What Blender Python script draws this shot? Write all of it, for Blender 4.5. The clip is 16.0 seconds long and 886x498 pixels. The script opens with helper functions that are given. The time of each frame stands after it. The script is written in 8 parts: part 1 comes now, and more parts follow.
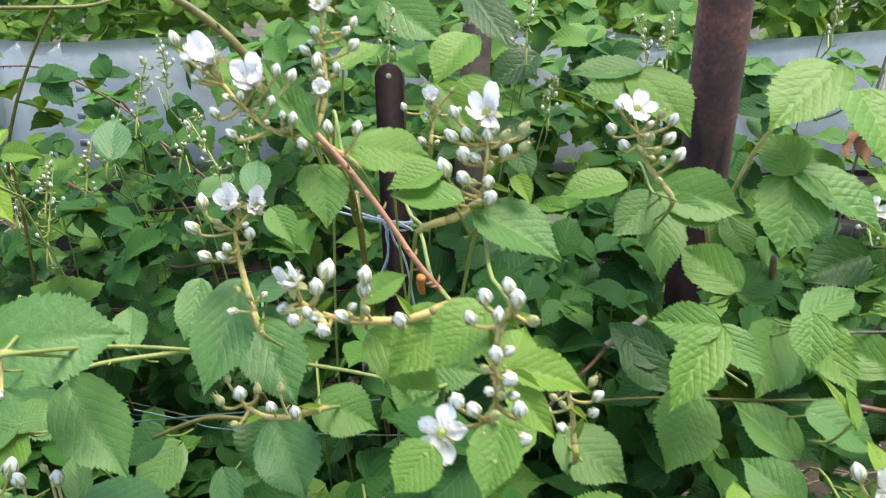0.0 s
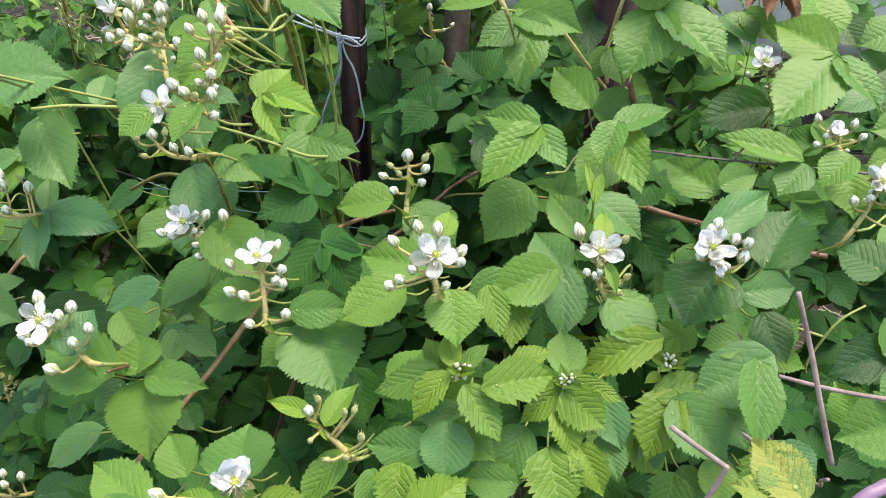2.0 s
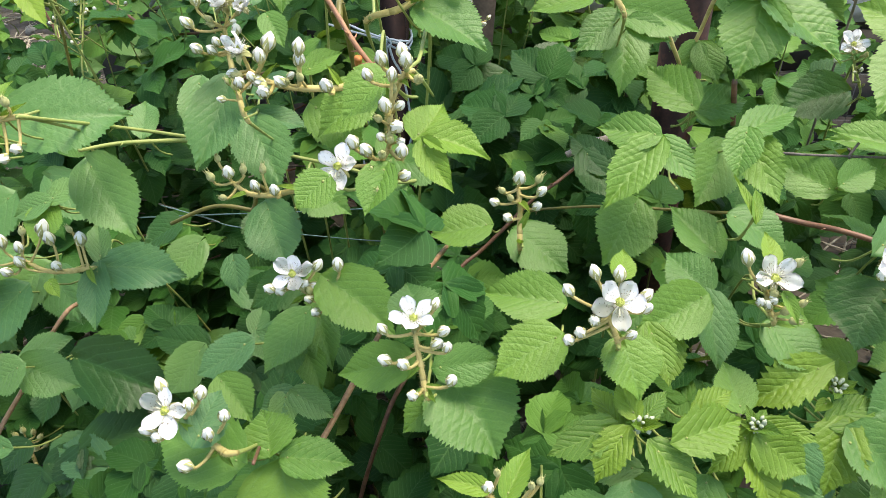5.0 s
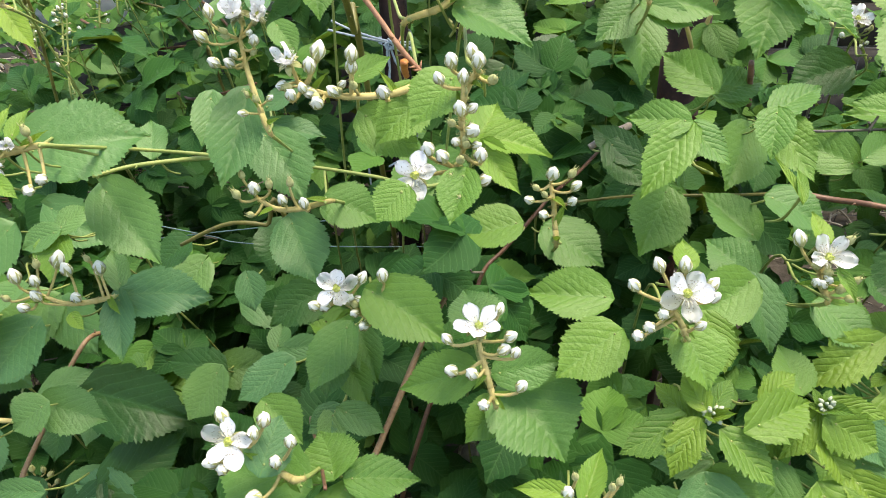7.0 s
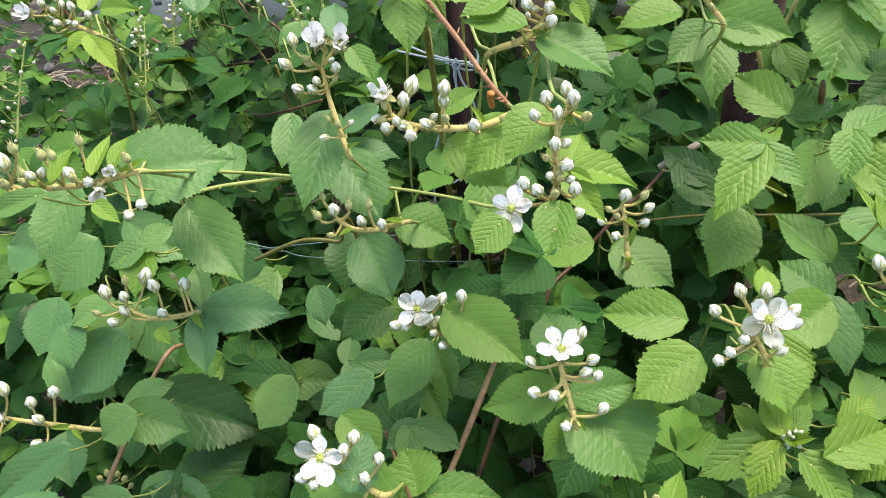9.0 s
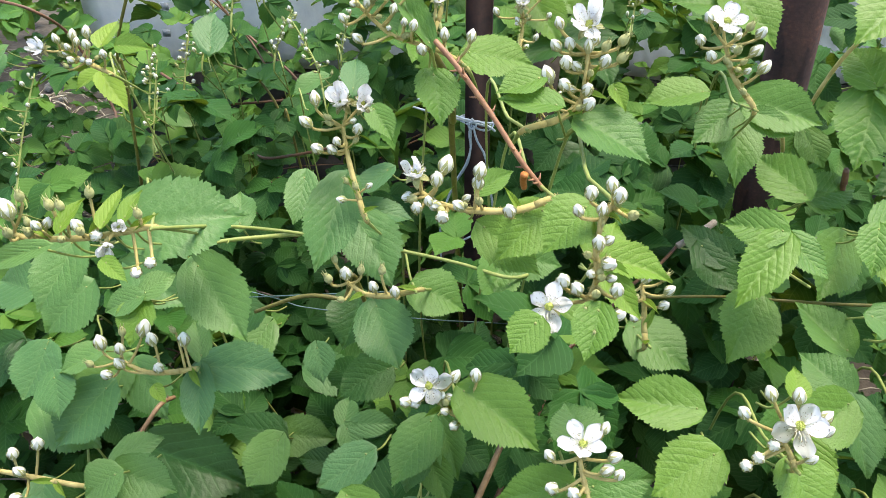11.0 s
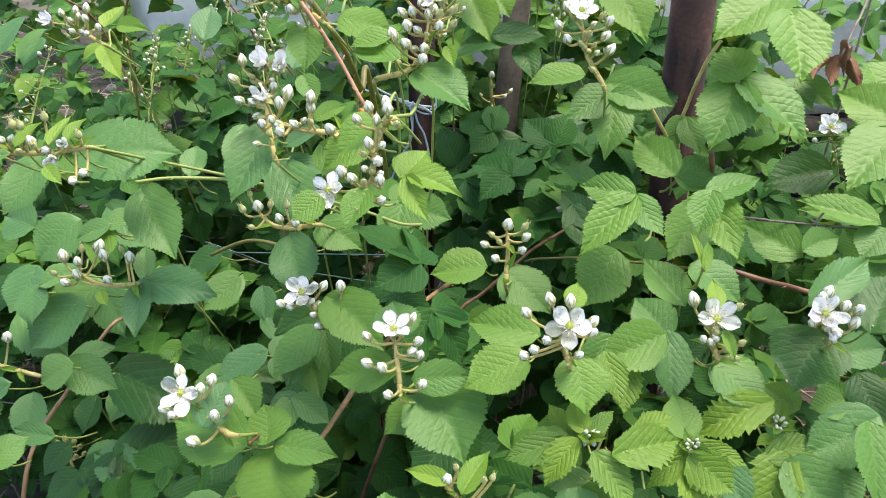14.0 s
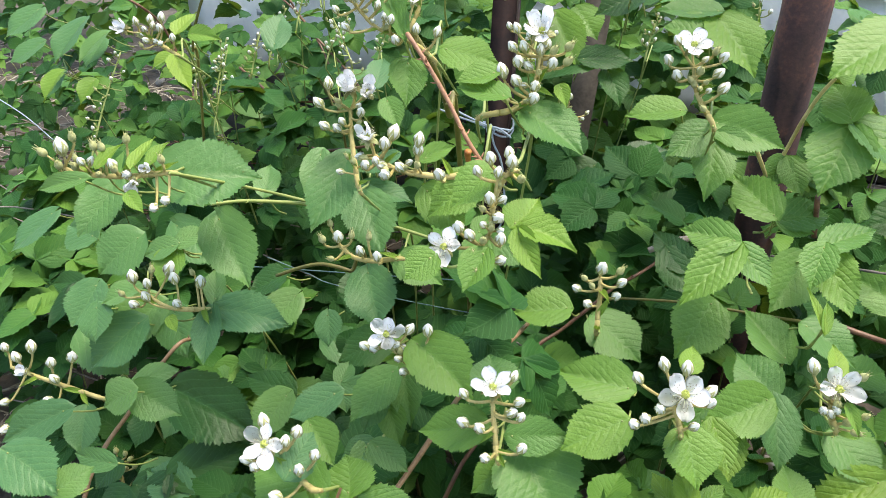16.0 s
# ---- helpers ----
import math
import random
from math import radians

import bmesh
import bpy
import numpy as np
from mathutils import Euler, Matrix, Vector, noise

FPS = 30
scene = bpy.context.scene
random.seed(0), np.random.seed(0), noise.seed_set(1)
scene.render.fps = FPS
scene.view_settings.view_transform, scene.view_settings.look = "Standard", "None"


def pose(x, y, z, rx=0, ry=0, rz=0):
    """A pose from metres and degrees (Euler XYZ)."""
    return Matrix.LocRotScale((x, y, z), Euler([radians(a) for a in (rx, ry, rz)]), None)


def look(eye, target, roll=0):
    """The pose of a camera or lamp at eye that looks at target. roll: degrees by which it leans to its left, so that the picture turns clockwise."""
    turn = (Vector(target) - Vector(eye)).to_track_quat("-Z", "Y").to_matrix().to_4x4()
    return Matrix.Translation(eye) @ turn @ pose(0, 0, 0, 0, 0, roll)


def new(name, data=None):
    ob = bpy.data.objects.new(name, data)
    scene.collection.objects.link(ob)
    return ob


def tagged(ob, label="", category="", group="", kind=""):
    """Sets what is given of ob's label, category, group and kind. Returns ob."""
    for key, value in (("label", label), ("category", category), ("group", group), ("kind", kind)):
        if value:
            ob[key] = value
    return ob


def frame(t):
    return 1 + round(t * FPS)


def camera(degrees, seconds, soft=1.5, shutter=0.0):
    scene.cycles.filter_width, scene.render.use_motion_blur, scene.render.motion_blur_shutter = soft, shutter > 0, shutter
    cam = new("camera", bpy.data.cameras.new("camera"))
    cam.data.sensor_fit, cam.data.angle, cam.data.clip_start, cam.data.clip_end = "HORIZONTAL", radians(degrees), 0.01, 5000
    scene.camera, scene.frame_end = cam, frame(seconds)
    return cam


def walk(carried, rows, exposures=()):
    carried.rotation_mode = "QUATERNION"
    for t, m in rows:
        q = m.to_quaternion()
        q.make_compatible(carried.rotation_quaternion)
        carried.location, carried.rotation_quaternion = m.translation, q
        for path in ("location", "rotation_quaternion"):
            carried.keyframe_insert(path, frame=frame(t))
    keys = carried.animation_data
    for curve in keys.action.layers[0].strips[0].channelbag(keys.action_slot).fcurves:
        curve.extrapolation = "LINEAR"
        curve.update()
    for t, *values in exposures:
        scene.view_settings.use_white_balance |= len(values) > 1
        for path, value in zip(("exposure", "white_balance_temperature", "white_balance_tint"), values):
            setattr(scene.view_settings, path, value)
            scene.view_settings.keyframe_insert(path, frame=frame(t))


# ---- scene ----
cam = camera(57.7, 16.0, 0.7, 0.15)
PATH = [
    (0, (0.008, 0.01, 1.293), (-0.011, 1.799, 0.399), -0.5),
    (0.5, (0.106, -0.047, 1.264), (0.021, 1.687, 0.27), -0.5),
    (1, (0.201, -0.102, 1.275), (0.029, 1.59, 0.222), -0.1),
    (1.5, (0.255, -0.129, 1.285), (0.002, 1.526, 0.192), 0.4),
    (2, (0.255, -0.133, 1.283), (-0.062, 1.485, 0.15), 0.8),
    (2.5, (0.235, -0.146, 1.273), (-0.118, 1.445, 0.114), 1.3),
    (3, (0.228, -0.149, 1.28), (-0.141, 1.429, 0.108), 1.4),
    (3.5, (0.211, -0.146, 1.279), (-0.144, 1.425, 0.094), 1.4),
    (4, (0.166, -0.124, 1.277), (-0.145, 1.456, 0.091), 0.9),
    (4.5, (0.116, -0.09, 1.287), (-0.123, 1.503, 0.102), 0.4),
    (4.7, (0.104, -0.081, 1.288), (-0.102, 1.516, 0.101), 0.1),
    (6.8, (0.04, -0.064, 1.281), (-0.008, 1.536, 0.082), -1.9),
    (7, (0.031, -0.064, 1.284), (-0.043, 1.538, 0.089), -2.6),
    (7.5, (0.019, -0.067, 1.3), (-0.131, 1.547, 0.128), -4.3),
    (8, (0.016, -0.076, 1.308), (-0.165, 1.534, 0.134), -5.3),
    (8.2, (0.015, -0.077, 1.306), (-0.167, 1.528, 0.126), -5.4),
    (10.3, (-0.015, -0.051, 1.305), (-0.175, 1.557, 0.127), -1.5),
    (10.5, (-0.017, -0.049, 1.308), (-0.174, 1.574, 0.149), -1.1),
    (11, (-0.02, -0.04, 1.317), (-0.164, 1.619, 0.209), -0.4),
    (11.5, (-0.013, -0.034, 1.311), (-0.129, 1.647, 0.233), -0.4),
    (12, (0.006, -0.033, 1.277), (-0.086, 1.646, 0.194), -0.5),
    (12.5, (0.033, -0.075, 1.272), (-0.074, 1.601, 0.186), -0.5),
    (13, (0.083, -0.116, 1.273), (-0.078, 1.562, 0.196), -0.4),
    (13.5, (0.131, -0.142, 1.294), (-0.096, 1.541, 0.237), 0.0),
    (14, (0.155, -0.163, 1.312), (-0.15, 1.52, 0.275), 0.6),
    (14.5, (0.146, -0.163, 1.309), (-0.234, 1.508, 0.278), 0.8),
    (15, (0.128, -0.156, 1.311), (-0.288, 1.508, 0.282), 1.0),
    (15.5, (0.114, -0.143, 1.315), (-0.293, 1.52, 0.281), 1.3),
    (16, (0.09, -0.121, 1.324), (-0.282, 1.543, 0.277), 1.8),
]
walk(cam, [(t, look(eye, target, roll)) for t, eye, target, roll in PATH], [(0.0, 2.11, 7450, 9), (1.0, 2.15, 7700, 9), (2.0, 2.17, 7780, 9), (4.5, 2.18, 7830, 9), (7.0, 2.18, 8050, 9), (8.2, 2.18, 8050, 9), (10.5, 2.20, 7800, 9), (12.0, 2.17, 7670, 9), (16.0, 2.18, 7570, 9)])

# ---- light ----
world = bpy.data.worlds.new("world")
scene.world = world
world.use_nodes = True
wn = world.node_tree.nodes
sky = wn.new("ShaderNodeTexSky")
sky.sky_type, sky.sun_disc = "NISHITA", False
sky.sun_elevation, sky.sun_rotation = radians(72), radians(60)
world.node_tree.links.new(sky.outputs[0], wn["Background"].inputs[0])
wn["Background"].inputs[1].default_value = 0.11
sun_data = bpy.data.lights.new("sun", "SUN")
sun_data.energy, sun_data.angle, sun_data.color = 1.5, radians(30), (1.0, 0.97, 0.92)
sun = new("sun", sun_data)
sun.matrix_world = look((0.45, 0.25, 1.6), (0, 0, 0))

GROUND = 0.2


# ---- materials ----
def material(name):
    m = bpy.data.materials.new(name)
    m.use_nodes = True
    n = m.node_tree.nodes
    return m, n, m.node_tree.links, n["Principled BSDF"]


def math_node(n, l, op, a, b=None, c=None):
    x = n.new("ShaderNodeMath")
    x.operation = op
    for i, v in enumerate((a, b, c)):
        if v is None:
            continue
        if isinstance(v, (int, float)):
            x.inputs[i].default_value = v
        else:
            l.new(v, x.inputs[i])
    return x.outputs[0]


def ramp(n, l, fac, stops):
    r = n.new("ShaderNodeValToRGB")
    e = r.color_ramp.elements
    while len(e) < len(stops):
        e.new(0.5)
    for s, (p, c) in zip(e, stops):
        s.position, s.color = p, (*c, 1)
    l.new(fac, r.inputs[0])
    return r.outputs[0]


def mix(n, l, fac, a, b, blend="MIX"):
    x = n.new("ShaderNodeMix")
    x.data_type, x.blend_type = "RGBA", blend
    for i, v in ((0, fac), (6, a), (7, b)):
        if isinstance(v, (int, float)):
            x.inputs[i].default_value = v
        elif isinstance(v, tuple):
            x.inputs[i].default_value = (*v, 1)
        else:
            l.new(v, x.inputs[i])
    return x.outputs[2]


def noise_node(n, l, scale, detail=4.0, vec=None, rough=0.55):
    x = n.new("ShaderNodeTexNoise")
    x.inputs["Scale"].default_value, x.inputs["Detail"].default_value = scale, detail
    x.inputs["Roughness"].default_value = rough
    if vec is None:
        tc = n.new("ShaderNodeTexCoord")
        vec = tc.outputs["Object"]
    l.new(vec, x.inputs["Vector"])
    return x.outputs["Fac"]


def bump(n, l, height, strength, distance, bsdf):
    b = n.new("ShaderNodeBump")
    b.inputs["Strength"].default_value, b.inputs["Distance"].default_value = strength, distance
    l.new(height, b.inputs["Height"])
    l.new(b.outputs[0], bsdf.inputs["Normal"])
    return b.outputs[0]


def leaf_material(name, dark, mid, light, vein, nveins, island=False, trans=0.3, rough=0.46, furrow=0.30, gloss=0.36, lines=0.42, rugose=0.32):
    """Green blade with paler veins read from the blade's own uv, mottling and a thin, light-passing body."""
    m, n, l, p = material(name)
    uv = n.new("ShaderNodeUVMap")
    uv.uv_map = "blade"
    sep = n.new("ShaderNodeSeparateXYZ")
    l.new(uv.outputs[0], sep.inputs[0])
    ax = math_node(n, l, "ABSOLUTE", math_node(n, l, "SUBTRACT", sep.outputs[0], 0.5))
    if island:
        g = n.new("ShaderNodeNewGeometry")
        rnd = g.outputs["Random Per Island"]
    else:
        g = n.new("ShaderNodeObjectInfo")
        rnd = g.outputs["Random"]
    comb = n.new("ShaderNodeCombineXYZ")
    l.new(sep.outputs[0], comb.inputs[0])
    l.new(sep.outputs[1], comb.inputs[1])
    l.new(math_node(n, l, "MULTIPLY", rnd, 37.0), comb.inputs[2])
    blot = noise_node(n, l, 4.0, 3.0, comb.outputs[0])
    fine = noise_node(n, l, 60.0, 3.0, comb.outputs[0])
    arch = math_node(n, l, "MULTIPLY", ax, math_node(n, l, "ADD", math_node(n, l, "MULTIPLY", ax, 0.4), 1.0))
    run = math_node(n, l, "SUBTRACT", sep.outputs[1], arch)
    half = math_node(n, l, "MULTIPLY", math_node(n, l, "GREATER_THAN", sep.outputs[0], 0.5), 0.37)
    s = math_node(n, l, "ADD", math_node(n, l, "MULTIPLY", run, float(nveins)), math_node(n, l, "ADD", half, math_node(n, l, "MULTIPLY", blot, 0.7)))
    tri = math_node(n, l, "ABSOLUTE", math_node(n, l, "SUBTRACT", math_node(n, l, "FRACT", s), 0.5))
    side = math_node(n, l, "SMOOTH_MAX", math_node(n, l, "SUBTRACT", math_node(n, l, "MULTIPLY", tri, 7.0), 2.65), 0.0, 0.1)
    rib = math_node(n, l, "MAXIMUM", math_node(n, l, "SUBTRACT", 1.0, math_node(n, l, "MULTIPLY", ax, 55.0)), 0.0)
    veins = math_node(n, l, "MINIMUM", math_node(n, l, "MAXIMUM", side, rib), 1.0)
    tone = ramp(n, l, rnd, ((0.0, (dark[0] * 0.85, dark[1], dark[2] * 1.5)), (0.5, mid), (1.0, (light[0] * 1.12, light[1], light[2] * 0.9))))
    c = mix(n, l, math_node(n, l, "MULTIPLY", blot, 0.5), tone, tuple(v * 0.62 for v in mid))
    c = mix(n, l, math_node(n, l, "MULTIPLY", math_node(n, l, "POWER", fine, 2.0), 0.8), c, light)
    c = mix(n, l, math_node(n, l, "MULTIPLY", veins, lines), c, vein)
    spots = math_node(n, l, "GREATER_THAN", noise_node(n, l, 26.0, 2.0, comb.outputs[0]), 0.735)
    c = mix(n, l, math_node(n, l, "MULTIPLY", spots, 0.35), c, (0.16, 0.11, 0.03))
    dust = math_node(n, l, "GREATER_THAN", noise_node(n, l, 95.0, 1.0, comb.outputs[0]), 0.79)
    c = mix(n, l, math_node(n, l, "MULTIPLY", dust, 0.5), c, (0.42, 0.46, 0.34))
    l.new(c, p.inputs["Base Color"])
    p.inputs["Roughness"].default_value = rough
    p.inputs["Specular IOR Level"].default_value = gloss
    p.inputs["Sheen Weight"].default_value = 0.0
    groove = math_node(n, l, "POWER", math_node(n, l, "MULTIPLY", tri, 2.0), 2.5)
    fade = math_node(n, l, "MAXIMUM", math_node(n, l, "SUBTRACT", 1.0, math_node(n, l, "MULTIPLY", ax, 1.9)), 0.15)
    h = math_node(n, l, "SUBTRACT", math_node(n, l, "MULTIPLY", fine, 0.2), math_node(n, l, "MULTIPLY", groove, math_node(n, l, "MULTIPLY", fade, math_node(n, l, "MULTIPLY", blot, furrow * 1.8))))
    crinkle = noise_node(n, l, 13.0, 3.0, comb.outputs[0])
    h = math_node(n, l, "ADD", h, math_node(n, l, "MULTIPLY", crinkle, rugose))
    cells = n.new("ShaderNodeTexVoronoi")
    cells.inputs["Scale"].default_value = 34.0
    l.new(comb.outputs[0], cells.inputs["Vector"])
    h = math_node(n, l, "SUBTRACT", h, math_node(n, l, "MULTIPLY", cells.outputs["Distance"], 0.10))
    nrm = bump(n, l, h, 0.75, 0.0016, p)
    t = n.new("ShaderNodeBsdfTranslucent")
    l.new(mix(n, l, 0.55, c, (0.30, 0.42, 0.03)), t.inputs[0])
    l.new(nrm, t.inputs["Normal"])
    ms = n.new("ShaderNodeMixShader")
    ms.inputs[0].default_value = trans
    l.new(p.outputs[0], ms.inputs[1])
    l.new(t.outputs[0], ms.inputs[2])
    l.new(ms.outputs[0], n["Material Output"].inputs[0])
    return m


def plain_material(name, a, b, scale, rough=0.6, bumps=0.3, metal=0.0, detail=5.0, fine=6.0, trans=0.0, dist=0.001, gloss=0.5):
    """Two colours broken up by noise at two scales, with a fine relief."""
    m, n, l, p = material(name)
    big = noise_node(n, l, scale, detail)
    small = noise_node(n, l, scale * fine, 3.0)
    f = math_node(n, l, "ADD", math_node(n, l, "MULTIPLY", big, 0.65), math_node(n, l, "MULTIPLY", small, 0.35))
    c = ramp(n, l, f, ((0.34, a), (0.66, b)))
    l.new(c, p.inputs["Base Color"])
    p.inputs["Roughness"].default_value, p.inputs["Metallic"].default_value = rough, metal
    p.inputs["Specular IOR Level"].default_value = gloss
    if bumps:
        bump(n, l, f, bumps, dist, p)
    if trans:
        t = n.new("ShaderNodeBsdfTranslucent")
        l.new(c, t.inputs[0])
        ms = n.new("ShaderNodeMixShader")
        ms.inputs[0].default_value = trans
        l.new(p.outputs[0], ms.inputs[1])
        l.new(t.outputs[0], ms.inputs[2])
        l.new(ms.outputs[0], n["Material Output"].inputs[0])
    return m


BRAMBLE = ((0.052, 0.146, 0.029), (0.090, 0.214, 0.035), (0.136, 0.280, 0.045))
RASP = ((0.060, 0.150, 0.019), (0.094, 0.200, 0.022), (0.150, 0.272, 0.028))
# dark green that also carries the shade under the outer leaves
DEEP_SHADED = ((0.009, 0.046, 0.010), (0.014, 0.070, 0.014), (0.027, 0.108, 0.019))
YOUNG = ((0.115, 0.235, 0.025), (0.150, 0.280, 0.030), (0.195, 0.335, 0.042))
mat_leaf = [leaf_material("bramble_leaf", *BRAMBLE, (0.13, 0.27, 0.07), 7),
            leaf_material("raspberry_leaf", *RASP, (0.21, 0.35, 0.07), 6.5, furrow=0.60, lines=0.6, rugose=0.42),
            # deep green leaf with shade put into its colour
            leaf_material("deep_shaded_leaf", *DEEP_SHADED, (0.07, 0.18, 0.05), 7),
            leaf_material("young_leaf", *YOUNG, (0.26, 0.36, 0.08), 7),
            leaf_material("yellowing_leaf", (0.13, 0.25, 0.04), (0.20, 0.31, 0.05), (0.32, 0.33, 0.08), (0.34, 0.34, 0.10), 7),
            leaf_material("fresh_leaf", (0.072, 0.188, 0.030), (0.100, 0.230, 0.035), (0.136, 0.278, 0.046), (0.20, 0.34, 0.08), 6.5, furrow=0.55, lines=0.55, rugose=0.30),
            # a cooler, bluer green, used mostly for the bramble leaves of one side
            leaf_material("bluish_leaf", (0.052, 0.152, 0.046), (0.080, 0.206, 0.058), (0.114, 0.256, 0.070), (0.15, 0.27, 0.09), 7, gloss=0.42)]
# leaves inside the bush, darkened in colour where little light gets in
mat_under = leaf_material("shaded_undergrowth_leaf", *DEEP_SHADED, (0.08, 0.17, 0.05), 8, island=True, trans=0.14, rough=0.6, gloss=0.15)
# between outer and inner leaves: half shade is put into this green
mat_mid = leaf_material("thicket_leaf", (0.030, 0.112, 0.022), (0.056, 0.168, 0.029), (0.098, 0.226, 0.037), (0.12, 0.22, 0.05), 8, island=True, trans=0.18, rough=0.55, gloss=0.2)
mat_hedge = leaf_material("hedge_leaf", (0.075, 0.20, 0.030), (0.12, 0.27, 0.038), (0.18, 0.34, 0.05), (0.16, 0.27, 0.06), 8, island=True, trans=0.3, rough=0.55, gloss=0.3)
mat_petal = plain_material("petal", (0.86, 0.86, 0.88), (0.93, 0.92, 0.93), 2.5, 0.55, 0.0, trans=0.25)
mat_bud = plain_material("bud_petal", (0.66, 0.67, 0.56), (0.88, 0.88, 0.83), 3.0, 0.6, 0.0, trans=0.12)
mat_sepal = plain_material("sepal", (0.24, 0.27, 0.09), (0.46, 0.44, 0.22), 4.0, 0.85, 0.0, trans=0.1)
mat_stalk = plain_material("downy_stalk", (0.31, 0.265, 0.090), (0.55, 0.45, 0.200), 45.0, 0.9, 0.5, gloss=0.15)
mat_green_stem = plain_material("green_stem", (0.16, 0.22, 0.05), (0.28, 0.31, 0.09), 90.0, 0.6, 0.3)
mat_orange = plain_material("orange_stub", (0.30, 0.09, 0.02), (0.50, 0.20, 0.05), 150.0, 0.6, 0.3)
mat_red_cane = plain_material("red_cane", (0.075, 0.032, 0.020), (0.20, 0.095, 0.05), 70.0, 0.5, 0.4)
mat_pink_cane = plain_material("pink_cane", (0.19, 0.080, 0.045), (0.38, 0.19, 0.10), 90.0, 0.5, 0.4)
mat_olive_cane = plain_material("olive_cane", (0.07, 0.065, 0.015), (0.19, 0.17, 0.035), 60.0, 0.5, 0.3)
mat_tan_cane = plain_material("tan_cane", (0.13, 0.075, 0.035), (0.33, 0.20, 0.105), 70.0, 0.5, 0.4)
mat_dry = plain_material("dry_twig", (0.13, 0.10, 0.08), (0.36, 0.30, 0.25), 80.0, 0.85, 0.6)
mat_pale_twig = plain_material("pale_twig", (0.13, 0.085, 0.08), (0.31, 0.225, 0.21), 80.0, 0.8, 0.5)
mat_purple = plain_material("purple_cane", (0.10, 0.05, 0.10), (0.27, 0.17, 0.26), 45.0, 0.5, 0.3)
mat_pistil = plain_material("pistil", (0.26, 0.33, 0.05), (0.48, 0.50, 0.14), 12.0, 0.6, 0.0)
mat_filament = plain_material("filament", (0.62, 0.62, 0.46), (0.80, 0.79, 0.66), 6.0, 0.6, 0.0)
mat_anther = plain_material("anther", (0.09, 0.07, 0.05), (0.26, 0.20, 0.12), 6.0, 0.7, 0.0)
mat_grey_bud = plain_material("woolly_bud", (0.22, 0.27, 0.17), (0.44, 0.48, 0.36), 300.0, 0.9, 0.2)
mat_rust, rn, rl, rp = material("rusty_steel")
scale_rust, pits = noise_node(rn, rl, 16.0, 6.0), noise_node(rn, rl, 210.0, 3.0)
rust_mix = math_node(rn, rl, "ADD", math_node(rn, rl, "MULTIPLY", scale_rust, 0.7), math_node(rn, rl, "MULTIPLY", pits, 0.3))
rl.new(ramp(rn, rl, rust_mix, ((0.30, (0.010, 0.006, 0.007)), (0.50, (0.034, 0.016, 0.015)), (0.60, (0.075, 0.030, 0.020)), (0.70, (0.20, 0.10, 0.075)))), rp.inputs["Base Color"])
rp.inputs["Roughness"].default_value, rp.inputs["Specular IOR Level"].default_value = 0.7, 0.25
bump(rn, rl, rust_mix, 0.8, 0.0015, rp)
mat_dark_iron = plain_material("dark_iron", (0.006, 0.004, 0.005), (0.026, 0.012, 0.010), 40.0, 0.8, 0.5, metal=0.0, gloss=0.2)
mat_old_wood = plain_material("old_wood", (0.030, 0.026, 0.022), (0.085, 0.072, 0.060), 24.0, 0.9, 0.7, gloss=0.2)
mat_twine = plain_material("twine", (0.22, 0.27, 0.32), (0.40, 0.46, 0.52), 300.0, 0.7, 0.5)
mat_wire = plain_material("wire", (0.05, 0.11, 0.11), (0.13, 0.21, 0.21), 200.0, 0.4, 0.2, metal=0.3)
mat_old_wire = plain_material("old_wire", (0.045, 0.037, 0.033), (0.16, 0.135, 0.12), 120.0, 0.8, 0.5)
mat_net = plain_material("net_wire", (0.05, 0.05, 0.055), (0.13, 0.13, 0.14), 60.0, 0.5, 0.2, metal=0.6)
mat_wall = plain_material("whitewash", (0.74, 0.77, 0.83), (0.94, 0.95, 0.98), 7.0, 0.7, 0.7, dist=0.006)
mat_print = plain_material("faded_print", (0.17, 0.19, 0.22), (0.30, 0.33, 0.37), 60.0, 0.8, 0.0)
mat_board = plain_material("dark_board", (0.018, 0.016, 0.016), (0.05, 0.045, 0.042), 14.0, 0.85, 0.7, dist=0.003)
mat_soil = plain_material("soil", (0.034, 0.028, 0.022), (0.12, 0.10, 0.08), 9.0, 0.95, 0.9, dist=0.012)
mat_pebble = plain_material("pebble", (0.16, 0.15, 0.13), (0.42, 0.41, 0.39), 20.0, 0.9, 0.4)
mat_straw = plain_material("straw", (0.16, 0.13, 0.09), (0.46, 0.42, 0.34), 50.0, 0.9, 0.3)
mat_brown_leaf = plain_material("withered_leaf", (0.075, 0.030, 0.013), (0.24, 0.105, 0.045), 90.0, 0.8, 0.6)


# ---- mesh helpers ----
def mesh_of(name, bm, mats, smooth=True):
    me = bpy.data.meshes.new(name)
    bm.to_mesh(me)
    bm.free()
    for m in (mats if isinstance(mats, (list, tuple)) else [mats]):
        me.materials.append(m)
    if smooth:
        me.polygons.foreach_set("use_smooth", [True] * len(me.polygons))
    return me


def part(name, data, mats, parent, label="", m=None):
    me = data if isinstance(data, bpy.types.Mesh) else mesh_of(name, data, mats)
    ob = new(name, me)
    ob.parent = parent
    if m is not None:
        ob.matrix_basis = m
    if label:
        ob["label"] = label
    return ob


